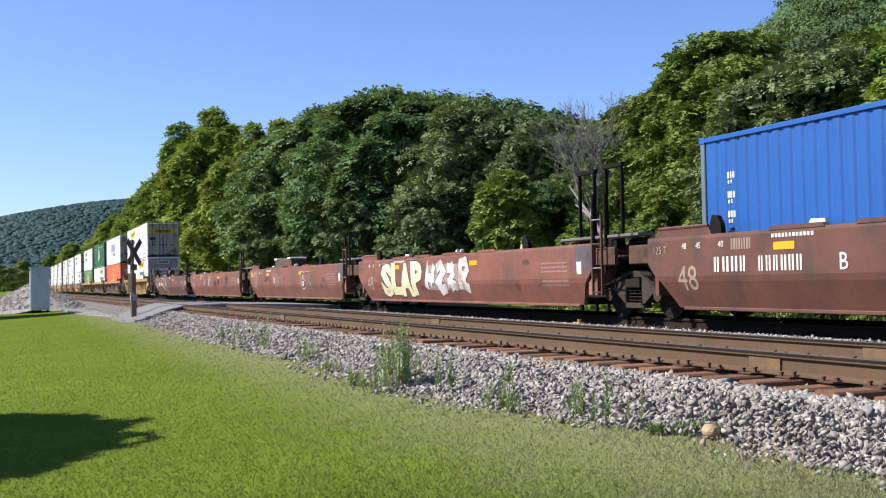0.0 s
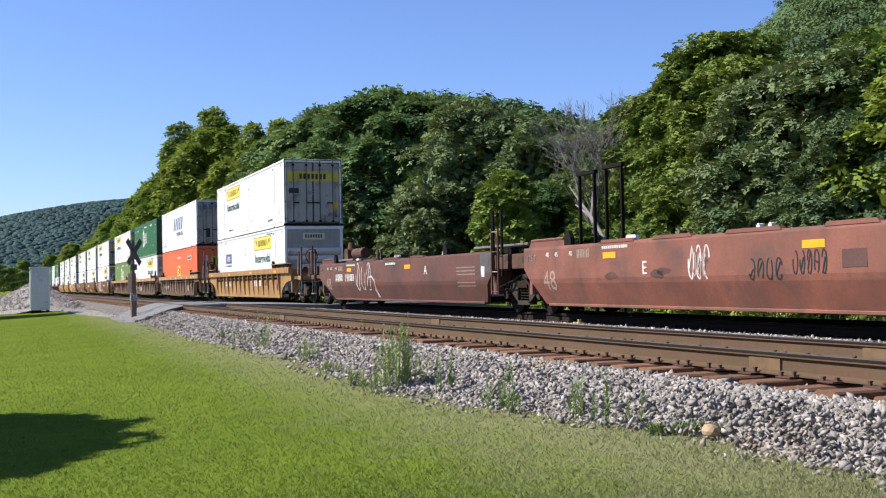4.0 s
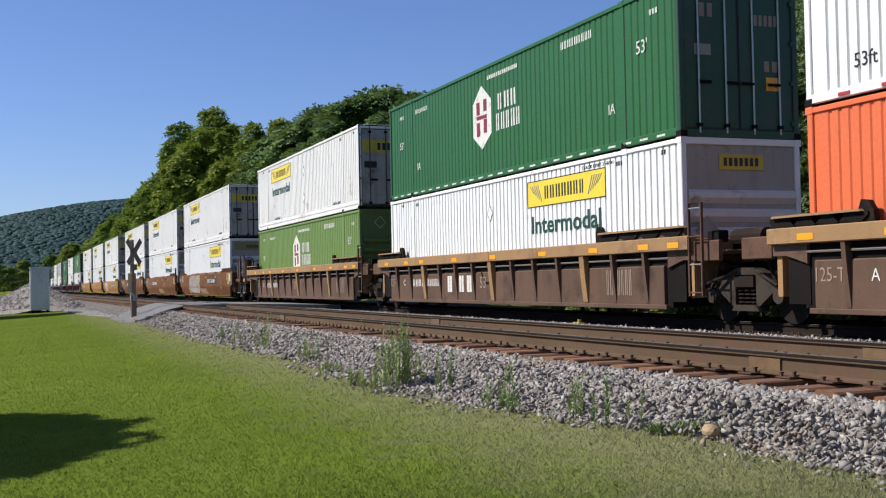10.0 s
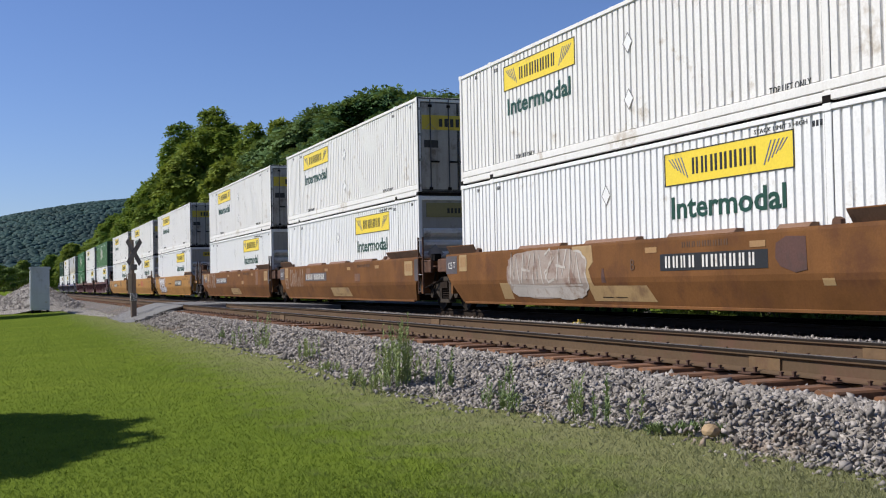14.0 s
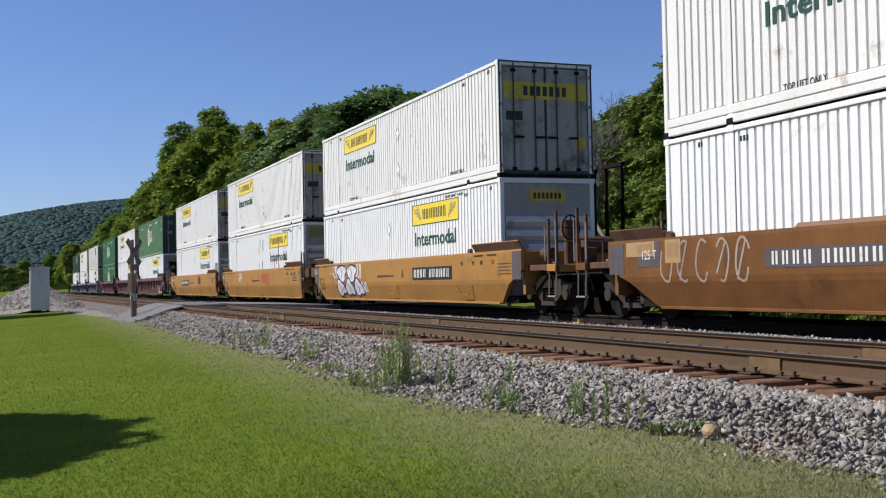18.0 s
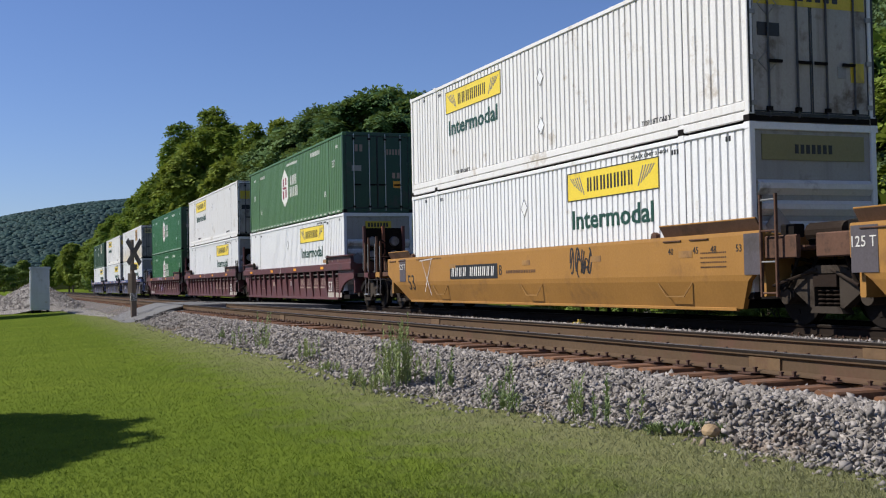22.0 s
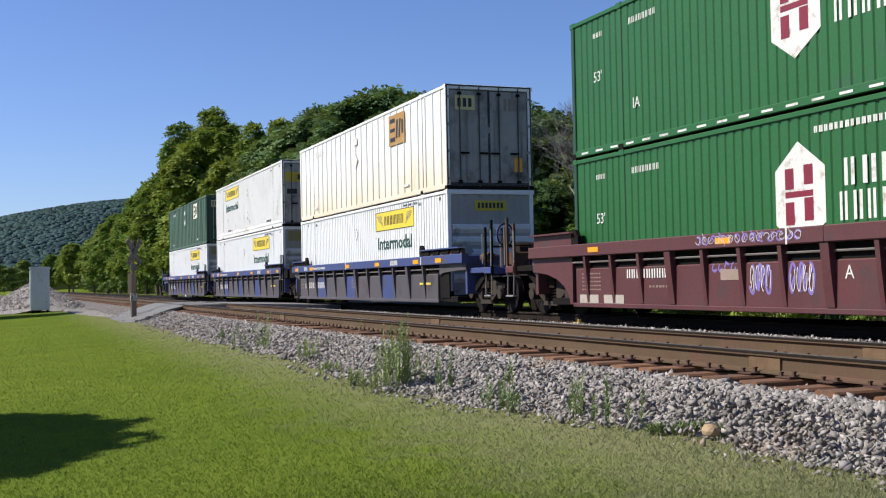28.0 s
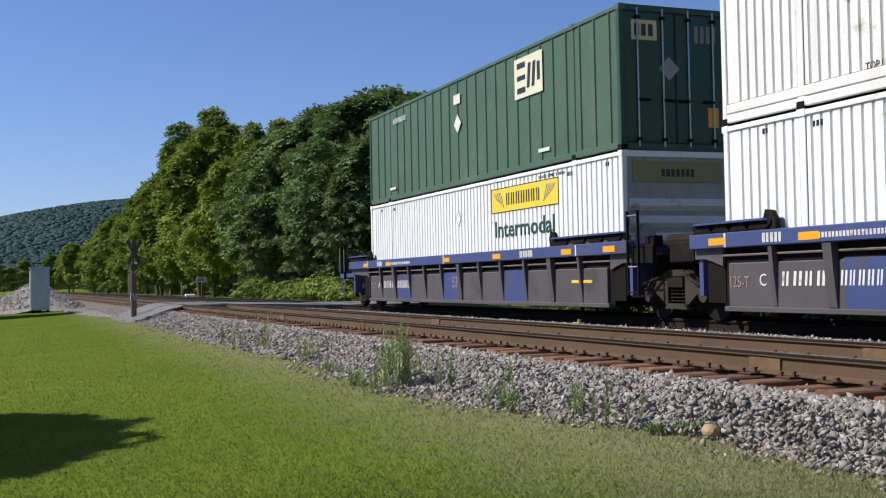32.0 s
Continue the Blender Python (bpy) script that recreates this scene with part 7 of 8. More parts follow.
        for y in (-0.8, -0.02):
            for z in (1.72, 2.2):
                part("valve_disc", rod(bmesh.new(), (x - 0.07, y, z), (x + 0.06, y, z), 0.17, 16, 0.15), "sign_grey", u, "pale round valve cover")
    if truck_lead is not None:
        truck(u, truck_lead)
    if truck_tail is not None:
        truck(u, truck_tail)
    return u


def reflectors(u, y, z, xs, material="amber", w=0.42, h=0.1):
    for x in xs:
        part("reflector", rect(x - w / 2, x + w / 2, z, z + h, y, 0.006), material, u, "amber reflector")


def fold_letters(ob):
    """Lays a flat letter onto the folded side."""
    me = ob.data.copy()
    me.transform(ob.matrix_basis)
    bm = bmesh.new()
    bm.from_mesh(me)
    fold(bm).to_mesh(me)
    bm.free()
    ob.data = me
    ob.matrix_basis = Matrix.Identity(4)
    return ob


FOLD = [(1.50, 1.47), (1.44, 1.48), (1.02, 1.48), (0.80, 1.475), (0.70, 1.455), (0.24, 1.29)]


def fold(bm):
    """Bends flat paint so that it lies on the folded side of a smooth car."""
    for z in (1.44, 1.02, 0.80, 0.70):
        bmesh.ops.bisect_plane(bm, geom=bm.verts[:] + bm.edges[:] + bm.faces[:], plane_co=(0, 0, z), plane_no=(0, 0, 1))
    for v in bm.verts:
        for (za, ya), (zb, yb) in zip(FOLD, FOLD[1:]):
            if zb <= v.co.z <= za:
                v.co.y += 1.48 - (yb + (ya - yb) * (v.co.z - zb) / (za - zb))
                break
    return bm


def stroke(bm, pts, w, y, depth=0.0015):
    """A brush stroke: one ribbon along points (x, z)."""
    rows = []
    for i, (x, z) in enumerate(pts):
        (a, b), (c, d) = pts[max(0, i - 1)], pts[min(len(pts) - 1, i + 1)]
        l = math.hypot(c - a, d - b) or 1
        nx, nz = -(d - b) / l * w / 2, (c - a) / l * w / 2
        rows.append([bm.verts.new((x + s * nx, yy, z + s * nz)) for s, yy in ((1, y - depth), (-1, y - depth), (-1, y), (1, y))])
    for p, q in zip(rows, rows[1:]):
        for k in range(4):
            bm.faces.new((p[k], p[(k + 1) % 4], q[(k + 1) % 4], q[k]))
    bm.faces.new(rows[0]), bm.faces.new(rows[-1])
    return bm


def scrawl(u, name, x0, x1, z0, z1, y, material, n, seed, w=0.09):
    """Graffiti: rounded letter-like loops that cannot be read."""
    rnd = random.Random(seed)
    step = (x1 - x0) / n
    for i in range(n):
        bm = bmesh.new()
        cx, cz = x0 + (i + 0.5) * step, (z0 + z1) / 2
        rx, rz = step * 0.38, (z1 - z0) / 2
        a0 = rnd.uniform(0, 6.28)
        arc = rnd.uniform(3.6, 5.8)
        k = 16
        pts = [(cx + rx * math.cos(a0 + arc * j / k) * (0.88 + 0.12 * math.sin(2 * a0 + 0.6 * j)), cz + rz * math.sin(a0 + arc * j / k)) for j in range(k + 1)]
        stroke(bm, pts, w, y - 0.0002 * (i % 7))
        if rnd.random() < 0.7:
            stroke(bm, [(cx - rx * 0.7, z0 + rnd.uniform(0, 0.2)), (cx + rx * 0.5, z1 - rnd.uniform(0, 0.2))], w, y - 0.0016 - 0.0002 * (i % 5))
        part(name, fold(bm) if abs(y + 1.481) < 0.02 else bm, material, u, "sprayed graffiti stroke")


GLYPHS = (  # loose spray strokes in a unit box, none of them a letter
    (((0.0, 0.05), (0.3, 1.0), (0.55, 0.2), (1.0, 0.95)), ((0.05, 0.5), (0.95, 0.42))),
    (((0.1, 0.85), (0.55, 1.0), (0.95, 0.75), (0.5, 0.5), (0.05, 0.3), (0.35, 0.0), (0.95, 0.1)), ((0.15, 0.1), (0.9, 0.9))),
    (((0.5, -0.05), (0.3, 0.4), (0.7, 0.6), (0.45, 1.05)), ((0.05, 0.28), (0.95, 0.16)), ((0.1, 0.85), (0.85, 0.78))),
    (((0.2, -0.1), (0.15, 0.5), (0.3, 0.95), (0.8, 1.0), (0.95, 0.7), (0.6, 0.42), (0.3, 0.6)), ((0.6, 0.42), (0.7, 0.1), (1.05, -0.08))),
    (((0.0, 0.0), (0.22, 1.0), (0.45, 0.1), (0.7, 0.9), (1.0, 0.0)),),
)


def glyph_graffiti(u, x0, x1, z0, z1, y, fill, line, order, w):
    """Angular sprayed letter-like shapes: fat pale strokes over a dark edge."""
    step = (x1 - x0) / len(order)
    for i, k in enumerate(order):
        a, h = x0 + i * step + 0.08 * step, z1 - z0
        dark, pale = bmesh.new(), bmesh.new()
        for j, st in enumerate(GLYPHS[k]):
            pts = [(a + 0.84 * step * p + 0.03 * math.sin(7 * i + j), z0 + h * max(0.0, min(1.0, q)) + 0.03 * math.sin(5 * i)) for p, q in st]
            stroke(dark, pts, w * 1.3, y - 0.0003 * j)
            stroke(pale, pts, w, y - 0.0024 - 0.0003 * j)
        part("graffiti_outline", fold(dark), line, u, "dark edge of a sprayed letter")
        part("graffiti", fold(pale), fill, u, "fat sprayed graffiti letter")


def bubble_graffiti(u, x0, x1, z0, z1, y, fill, line, n, seed):
    """Round sprayed letters: pale bodies with a dark outline."""
    rnd = random.Random(seed)
    step = (x1 - x0) / n
    for i in range(n):
        cx, cz = x0 + (i + 0.5) * step, (z0 + z1) / 2
        ph = rnd.uniform(0, 6.28)
        ring = []
        for k in range(22):
            a = 2 * math.pi * k / 22
            w = 1 + 0.16 * math.sin(3 * a + ph) + 0.10 * math.sin(5 * a + 2 * ph)
            ring.append((cx + 0.47 * step * w * math.cos(a), cz + 0.47 * (z1 - z0) * w * math.sin(a)))
        part("graffiti", fold(prism(bmesh.new(), ring, y - 0.002 - 0.0006 * (i % 3), y)), fill, u, "pale rounded graffiti letter")
        part("graffiti_outline", fold(stroke(bmesh.new(), ring + ring[:2], 0.065, y - 0.003 - 0.0006 * (i % 3))), line, u, "dark outline of a graffiti letter")
        part("graffiti_outline", fold(stroke(bmesh.new(), [(cx - 0.1 * step, cz + 0.3 * (z1 - z0)), (cx + 0.05 * step, cz), (cx - 0.05 * step, cz - 0.25 * (z1 - z0))], 0.035, y - 0.0075)), line, u)


# ---- the train: what runs, and when ----
def run(t):
    """How far the train has run at t seconds, from its place at 16 s."""
    return 12.1685 * (t - 16) - 0.00448 * (t - 16) ** 2


MOVING = []           # thing, x at 16 s, height
FLOOR_Z, STACK_Z = 0.40, 3.296


def goes(ob, x, z=0.0, y=0.0):
    MOVING.append((ob, x, y, z))
    return ob


def clone(ob):
    return copy_thing(ob, pose(0, 0, 0))


def build_train():
    jb_top = "white corrugated container with a yellow banner, stacked on another"
    jb_low = "white corrugated container with a yellow banner, sitting in the well"
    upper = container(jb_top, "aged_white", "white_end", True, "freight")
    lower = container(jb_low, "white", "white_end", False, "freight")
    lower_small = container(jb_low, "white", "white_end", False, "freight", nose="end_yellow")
    free = {"upper": True, "lower": True, "lower_small": True}

    def up(x):
        ob = upper if free["upper"] else clone(upper)
        free["upper"] = False
        return goes(ob, x, STACK_Z)

    def low(x):
        # some carry a full-width banner on the nose, the others a small yellow one
        kind, src = ("lower", lower) if x in (13.02, -88.01, -212.76, -6.45, -193.27) else ("lower_small", lower_small)
        ob = src if free[kind] else clone(src)
        free[kind] = False
        return goes(ob, x, FLOOR_Z)

    green_kw = dict(pitch=0.235, groove=0.09, deep=0.020)
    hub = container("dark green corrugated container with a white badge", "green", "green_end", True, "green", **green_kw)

    # five-unit red-brown car, empty but for one blue box
    g = "units of the empty red-brown car"
    base = {"B": 177.8, "C": 159.6, "D": 141.75, "E": 123.3, "A": 105.4}
    for k, (unit, r) in enumerate(base.items()):
        lab = "empty weathered red-brown well car with smooth graffitied sides" if unit != "B" else "weathered red-brown well car carrying a blue container"
        u = well_unit("smooth", lab, g, 16.1, 0.0, "dark_brown_car" if unit in "AB" else "brown_car", lead=(unit == "B"), tail=(unit == "A"), seed=60 + k,
                      truck_lead=None if unit == "B" else 17.05, truck_tail=-0.35 if unit == "A" else (None if unit != "E" else None))
        if unit == "B":
            truck(u, 16.9)
        y = -1.481
        fold_letters(letters("size_mark", "48", 0.62, "faint", u, (0.95, y - 0.001, 0.55)))
        letters("capacity_mark", "125 T", 0.2, "faint", u, (0.18, y - 0.006, 1.2))
        for x, s in ((1.12, "48"), (1.55, "45"), (2.2, "40")):
            letters("length_mark", s, 0.15, "lettering", u, (x, y - 0.002, 1.27))
        letters("unit_mark", unit, 0.36, "lettering", u, (5.1 if unit != "A" else 11.3, y, 0.85 if unit != "A" else 1.0))
        if unit in "BA":
            x0 = 2.05 if unit == "B" else 2.2
            part("number_mark", bars(bmesh.new(), x0, x0 + 0.95, 0.86, 1.11, y, 4, 0, 0.002, 3), "lettering", u, "white reporting mark bars")
            part("number_mark", bars(bmesh.new(), x0 + 1.2, x0 + 2.3, 0.86, 1.10, y, 6, 0, 0.002, 4), "lettering", u)
        part("small_mark", bars(bmesh.new(), 2.55, 3.1, 1.22, 1.4, y, 8, 0, 0.004, 9), "faint", u)
        part("caption", bars(bmesh.new(), 3.6, 4.6, 1.37, 1.43, y + 0.01, 12, 0, 0.012, 9), "lettering", u)
        for i in range(5):
            z = 1.12 - 0.09 * i - (0.12 if i > 2 else 0)
            part("stencil", fold(bars(bmesh.new(), 13.75, 15.0, z, z + 0.035, y, 20, 0, 0.002, i)), "faint", u, "faded stencilled line")
        part("end_sheet", rect(15.35, 16.08, 0.98, 1.46, y, 0.003), "slate", u, "dark grey end sheet")
        reflectors(u, y, 1.18, (3.9, 9.9), w=0.5, h=0.12)
        part("test_plate", rect(15.42, 15.62, 0.88, 1.14, y - 0.003, 0.004), "lettering", u, "pale inspection plate")
        rnd = random.Random(70 + k)
        for i in range(5):
            cx, cz, w, h = rnd.uniform(2.5, 14.5), rnd.uniform(0.6, 1.2), rnd.uniform(0.15, 0.4), rnd.uniform(0.05, 0.14)
            ring = [(cx + w * math.cos(a * 0.45) * rnd.uniform(0.55, 1.0), min(1.42, max(0.3, cz + h * math.sin(a * 0.45) * rnd.uniform(0.5, 1.0)))) for a in range(14)]
            part("smudge", fold(flat_poly(ring, y + 0.0005, 0.001)), "smudge", u, "dark sooty smudge")
        for x, w in ((0.5, 0.55), (4.3, 0.6), (8.35, 0.22), (8.65, 0.22), (12.4, 0.5)):
            part("pale_bracket", prism(bmesh.new(), [(x, 1.5), (x + 0.7 * w, 1.5), (x + 0.7 * w - 0.03, 1.61), (x + 0.08, 1.62)], -1.36, -1.28), "nose_pale" if x < 9 else "pale_grey", u, "pale bracket on the top edge")
        part("top_walk", bevel_box(bmesh.new(), 13.6, 16.9, -0.9, -0.5, 1.62, 1.68, 0.01), "pipe", u, "grey grated walkway")
        for x in (15.95, 16.45):
            part("tall_rail", bevel_box(bmesh.new(), x - 0.03, x + 0.03, -1.40, -1.34, 0.9, 2.5, 0.01), "dark_steel", u, "tall dark grab rail")
        if unit == "C":
            for i, c in enumerate("SLAP"):
                at = (2.45 + 0.90 * i, y - 0.001 - 0.0008 * i, 0.43 + 0.04 * (i % 2))
                fold_letters(letters("graffiti_outline", c, 1.24, "black", u, at, width=0.99, fat=0.080))
                fold_letters(letters("graffiti", c, 1.24, "spray_cream", u, (at[0] + 0.02, at[1] - 0.006, at[2]), width=0.96, fat=0.06))
            glyph_graffiti(u, 6.35, 9.55, 0.56, 1.28, y - 0.003, "spray_white", "patch_brown", (0, 1, 2, 3), 0.27)
            part("spray_cloud", fold(rect(6.6, 9.4, 0.55, 1.25, y, 0.003)), "spray_thin", u, "thin grey spray under the letters")
        if unit == "D":
            for j, (c, ink) in enumerate((("B", "black"), ("T", "smudge"), ("R", "smudge"))):
                fold_letters(letters("graffiti", c, 0.95, "spray_white" if j == 0 else "spray_thin", u, (10.0 + 0.58 * j, y - 0.001, 0.62), width=0.56, fat=0.05 if j == 0 else 0.02))
                fold_letters(letters("graffiti_fill", c, 0.95, ink, u, (10.0 + 0.58 * j, y - 0.0045, 0.62), width=0.56, fat=-0.005 if j == 0 else -0.01))
            scrawl(u, "graffiti", 4.9, 6.7, 0.72, 1.25, y, "faint", 5, 6, 0.035)
            scrawl(u, "graffiti", 0.85, 1.9, 0.9, 1.4, y, "spray_thin", 6, 26, 0.03)
            part("reflector", rect(0.3, 0.75, 1.16, 1.38, y, 0.004), "amber", u, "amber reflector")
            scrawl(u, "graffiti", 3.3, 4.1, 0.95, 1.2, y, "black", 5, 7, 0.025)
            part("raised_frame", bevel_box(bmesh.new(), -1.85, 1.5, 0.2, 0.9, 1.62, 2.0, 0.04), "dirty_brown", u, "low brown box over the joint")
            for x in (-1.85, 0.95):
                part("frame_cap", bevel_box(bmesh.new(), x - 0.03, x + 0.55, 0.15, 0.95, 2.0, 2.08, 0.02), "white_mark", u, "white end cap")
        if unit == "E":
            scrawl(u, "graffiti", 6.6, 7.3, 0.75, 1.32, y, "spray_white", 3, 9, 0.035)
            scrawl(u, "graffiti", 6.75, 7.2, 0.8, 1.2, y - 0.006, "spray_thin", 3, 29, 0.03)
            part("paint_patch", rect(10.5, 11.0, 0.88, 1.14, y, 0.002), "smudge", u, "dark painted-over patch")
            scrawl(u, "graffiti", 12.0, 12.75, 0.88, 1.36, y, "black", 3, 19, 0.04)
            scrawl(u, "graffiti", 8.3, 9.2, 0.72, 1.05, y, "black", 4, 10, 0.03)
            scrawl(u, "graffiti", 9.4, 10.2, 0.8, 1.15, y, "black", 5, 11, 0.03)
        if unit == "A":
            part("brake_tank", rod(bmesh.new(), (1.7, -0.55, 1.86), (2.9, -0.55, 1.86), 0.19, 14), "gear_brown", u, "grimy horizontal air tank")
            part("valve_stack", bevel_box(bmesh.new(), 1.05, 1.5, -0.8, -0.35, 1.62, 2.05, 0.05), "gear_brown", u, "rusty valve block")
            part("valve_cap", rod(bmesh.new(), (1.27, -0.58, 2.05), (1.27, -0.58, 2.28), 0.16, 12, 0.10), "gear_brown", u)
            part("pipe_rack", bevel_box(bmesh.new(), -0.2, 2.6, -0.95, -0.2, 1.58, 1.66, 0.02), "pipe", u, "grey grated walkway under the brake gear")
            scrawl(u, "graffiti", 4.6, 6.4, 0.55, 1.44, y, "spray_white", 3, 12, 0.038)
            part("graffiti", fold(stroke(bmesh.new(), [(6.0, 0.95), (6.4, 1.0), (6.7, 0.85), (6.72, 0.6), (6.85, 0.32), (6.75, 0.34), (6.62, 0.6)], 0.05, y - 0.003)), "spray_white", u, "sprayed graffiti stroke")
            part("number_panel", rect(7.8, 8.9, 1.3, 1.42, y, 0.003), "black", u)
            part("number_mark", bars(bmesh.new(), 7.85, 8.85, 1.325, 1.395, y - 0.003, 12, 0, 0.002, 3), "lettering", u)
        goes(u, r)
    blue = container("blue corrugated container riding in the red-brown well", "blue_box", "grey_blue", True, "blue", length=12.19, width=2.44, height=2.80, pitch=0.28, groove=0.15, deep=0.019, rail="blue_box")
    goes(blue, 179.18 + 12.19, FLOOR_Z)

    ribbed = "ribbed"
    # single yellow car
    u = well_unit(ribbed, "yellow well car with vertical ribs and rust stains", "", 1.5, -18.0, "dirty_yellow", lead=True, tail=True, rib_step=1.07, seed=1, truck_lead=2.1, truck_tail=-17.85)
    y = -1.402
    part("car_mark", bars(bmesh.new(), -6.1, -4.2, 0.72, 1.0, y, 3, 0, 0.004, 2), "lettering", u, "worn white mark bars")
    letters("size_mark", "53", 0.42, "black", u, (-3.6, y - 0.002, 0.75))
    part("number_mark", bars(bmesh.new(), -13.6, -11.4, 0.74, 0.98, y, 9, 0, 0.004, 2), "lettering", u, "white number bars on black")
    part("plate", rect(-1.15, -0.75, 0.55, 0.85, y, 0.006), "black", u)
    reflectors(u, -1.521, 1.3, (-16.9, -11.6, -6.2, -1.0))
    goes(u, 99.1)
    up(99.1)
    goes(container("white container with a blue panel and a yellow banner", "white", "white_end", False, "shipper", nose="pale_logo"), 99.1, FLOOR_Z)

    def three(xs, style, label, group, paint, chord, seed, rib_step, decorate):
        for i, x in enumerate(xs):
            first, last = i == 0, i == len(xs) - 1
            u = well_unit(style, label, group, 1.5 if first else 0.45, -18.0 if last else -16.9, paint, chord, lead=first, tail=last, rib_step=rib_step, seed=seed + i,
                          truck_lead=2.1 if first else 1.5, truck_tail=-17.75 if last else None)
            decorate(u, i)
            goes(u, x)

    def tan_marks(u, i):
        y = -1.402
        part("car_mark", bars(bmesh.new(), -13.95, -12.98, 0.66, 0.86, y, 4, 0.12, 0.004, i), "lettering", u, "white number bars")
        part("car_mark", bars(bmesh.new(), -12.76, -11.82, 0.66, 0.86, y, 6, 0.12, 0.004, i + 3), "lettering", u)
        letters("size_mark", "53", 0.42, "faint", u, (-9.0, y - 0.002, 0.6))
        letters("capacity_mark", "125-T", 0.3, "faint", u, (-15.98, y - 0.002, 0.68), width=0.68)
        letters("unit_mark", "ACB"[i], 0.26, "lettering", u, (-14.78, y - 0.004, 0.68))
        if i == 1:
            for a in (-11.25, -10.42, -9.9):
                part("car_mark", bars(bmesh.new(), a, a + 0.55, 0.5, 0.93, y, 1, 0, 0.004, 8), "lettering", u, "large worn white mark bar")
            bm = bmesh.new()
            stroke(bm, [(-8.9, 1.0), (-8.6, 0.72), (-8.3, 0.72), (-8.1, 1.0)], 0.07, y)
            part("hose_loop", bm, "dark_steel", u)
        if i == 0:
            scrawl(u, "graffiti", -11.6, -10.2, 0.5, 1.0, y, "faint", 4, 3, 0.05)
            part("chalk_plate", rect(-3.4, -2.7, 0.5, 0.85, y, 0.004), "faint", u)
        part("stencil", bars(bmesh.new(), -2.6, -1.6, 0.45, 0.95, y, 7, 0, 0.004, i), "faint", u)
        reflectors(u, -1.521, 1.3, (-16.0, -14.2, -12.9, -10.4, -7.9, -5.2, -2.9, -1.0, 0.0), w=0.36, h=0.1)
    three((75.57, 56.03, 36.52), ribbed, "grimy brown ribbed well car with a tan top chord", "units of the tan and brown car", "dirty_brown", "chord_tan", 10, 1.18, tan_marks)
    goes(container("dirty white container with large slanting lettering", "white", "dirty_end", True, "slanted", rail="white"), 75.57, STACK_Z)
    goes(container("faded orange container with a yellow square logo", "orange", "orange", True, "orange", groove=0.09, deep=0.020), 75.57, FLOOR_Z)
    goes(hub, 56.03, STACK_Z)
    low(56.03)
    up(36.52)
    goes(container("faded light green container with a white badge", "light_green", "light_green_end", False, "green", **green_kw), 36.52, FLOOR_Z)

    def brown_marks(u, i):
        y = -1.481
        n0 = (-6.3, -12.6, -13.1)[i]
        part("number_panel", rect(n0, n0 + 3.1, 0.90, 1.2, y + 0.001, 0.003), "black" if i == 0 else "slate", u, "dark number panel")
        part("number_mark", bars(bmesh.new(), n0 + 0.15, n0 + 1.15, 0.95, 1.16, y - 0.002, 4, 0, 0.004, i), "lettering", u)
        part("number_mark", bars(bmesh.new(), n0 + 1.3, n0 + 2.85, 0.95, 1.16, y - 0.002, 6, 0, 0.004, i + 9), "lettering", u)
        low = [(-9.1, 0.64), (-6.85, 0.64), (-6.65, 0.33), (-9.0, 0.33)]
        part("paint_patch", fold(flat_poly(low, y + 0.001, 0.005)), "pale_tan", u, "pale tan repainted patch")
        part("patch_edge", fold(bars(bmesh.new(), -8.8, -7.1, 0.40, 0.415, y - 0.005, 1, 0, 0.004, 2)), "dark_steel", u)
        for x0, x1, z0, z1, m in (((-0.05, 0.6, 1.1, 1.44, "pale_tan"), (0.05, 0.45, 1.16, 1.38, "chord_tan"), (0.55, 1.0, 1.0, 1.42, "pale_yellow"), (0.2, 0.75, 0.86, 1.06, "pale_tan")),
                                 ((-0.8, -0.1, 0.98, 1.4, "pale_tan"), (-0.7, -0.2, 1.1, 1.32, "chord_tan"), (-5.9, -5.3, 0.85, 1.1, "patch_brown"), (-12.4, -11.8, 1.0, 1.4, "patch_brown")),
                                 ((-0.76, -0.05, 0.98, 1.4, "pale_tan"), (-0.66, -0.15, 1.1, 1.32, "chord_tan"), (-2.6, -2.1, 0.8, 1.42, "patch_brown"), (-5.9, -5.4, 0.85, 1.0, "chord_tan")))[i]:
            part("paint_patch", rect(x0, x1, z0, z1, y + (0.0 if m != "chord_tan" else -0.006), 0.005), m, u, "repainted patch")
        if i == 0:
            for ring in ([(-9.7, 1.46), (-8.85, 1.46), (-8.8, 1.12), (-9.0, 0.98), (-8.85, 0.64), (-9.5, 0.64), (-9.4, 1.0)], [(-13.45, 0.72), (-12.9, 0.72), (-12.9, 0.34), (-13.45, 0.34)],
                         [(-8.45, 0.98), (-8.38, 0.98), (-8.32, 0.70), (-8.5, 0.70)]):
                part("paint_patch", fold(flat_poly(ring, y + 0.001, 0.0045)), "pale_tan" if len(ring) > 4 or ring[0][0] < -10 else "smudge", u, "ochre repainted patch with an uneven edge")
            cloud = []
            for k in range(60):
                a = 2 * math.pi * k / 60
                w = 1 + 0.05 * abs(math.sin(6.5 * a)) - 0.02
                cloud.append((-11.02 + 1.92 * w * math.copysign(abs(math.cos(a)) ** 0.55, math.cos(a)), 0.90 + 0.53 * w * math.copysign(abs(math.sin(a)) ** 0.5, math.sin(a))))
            part("spray_cloud", fold(prism(bmesh.new(), cloud, y - 0.0065, y - 0.003)), "spray_thin", u, "thin grey spray under the letters")
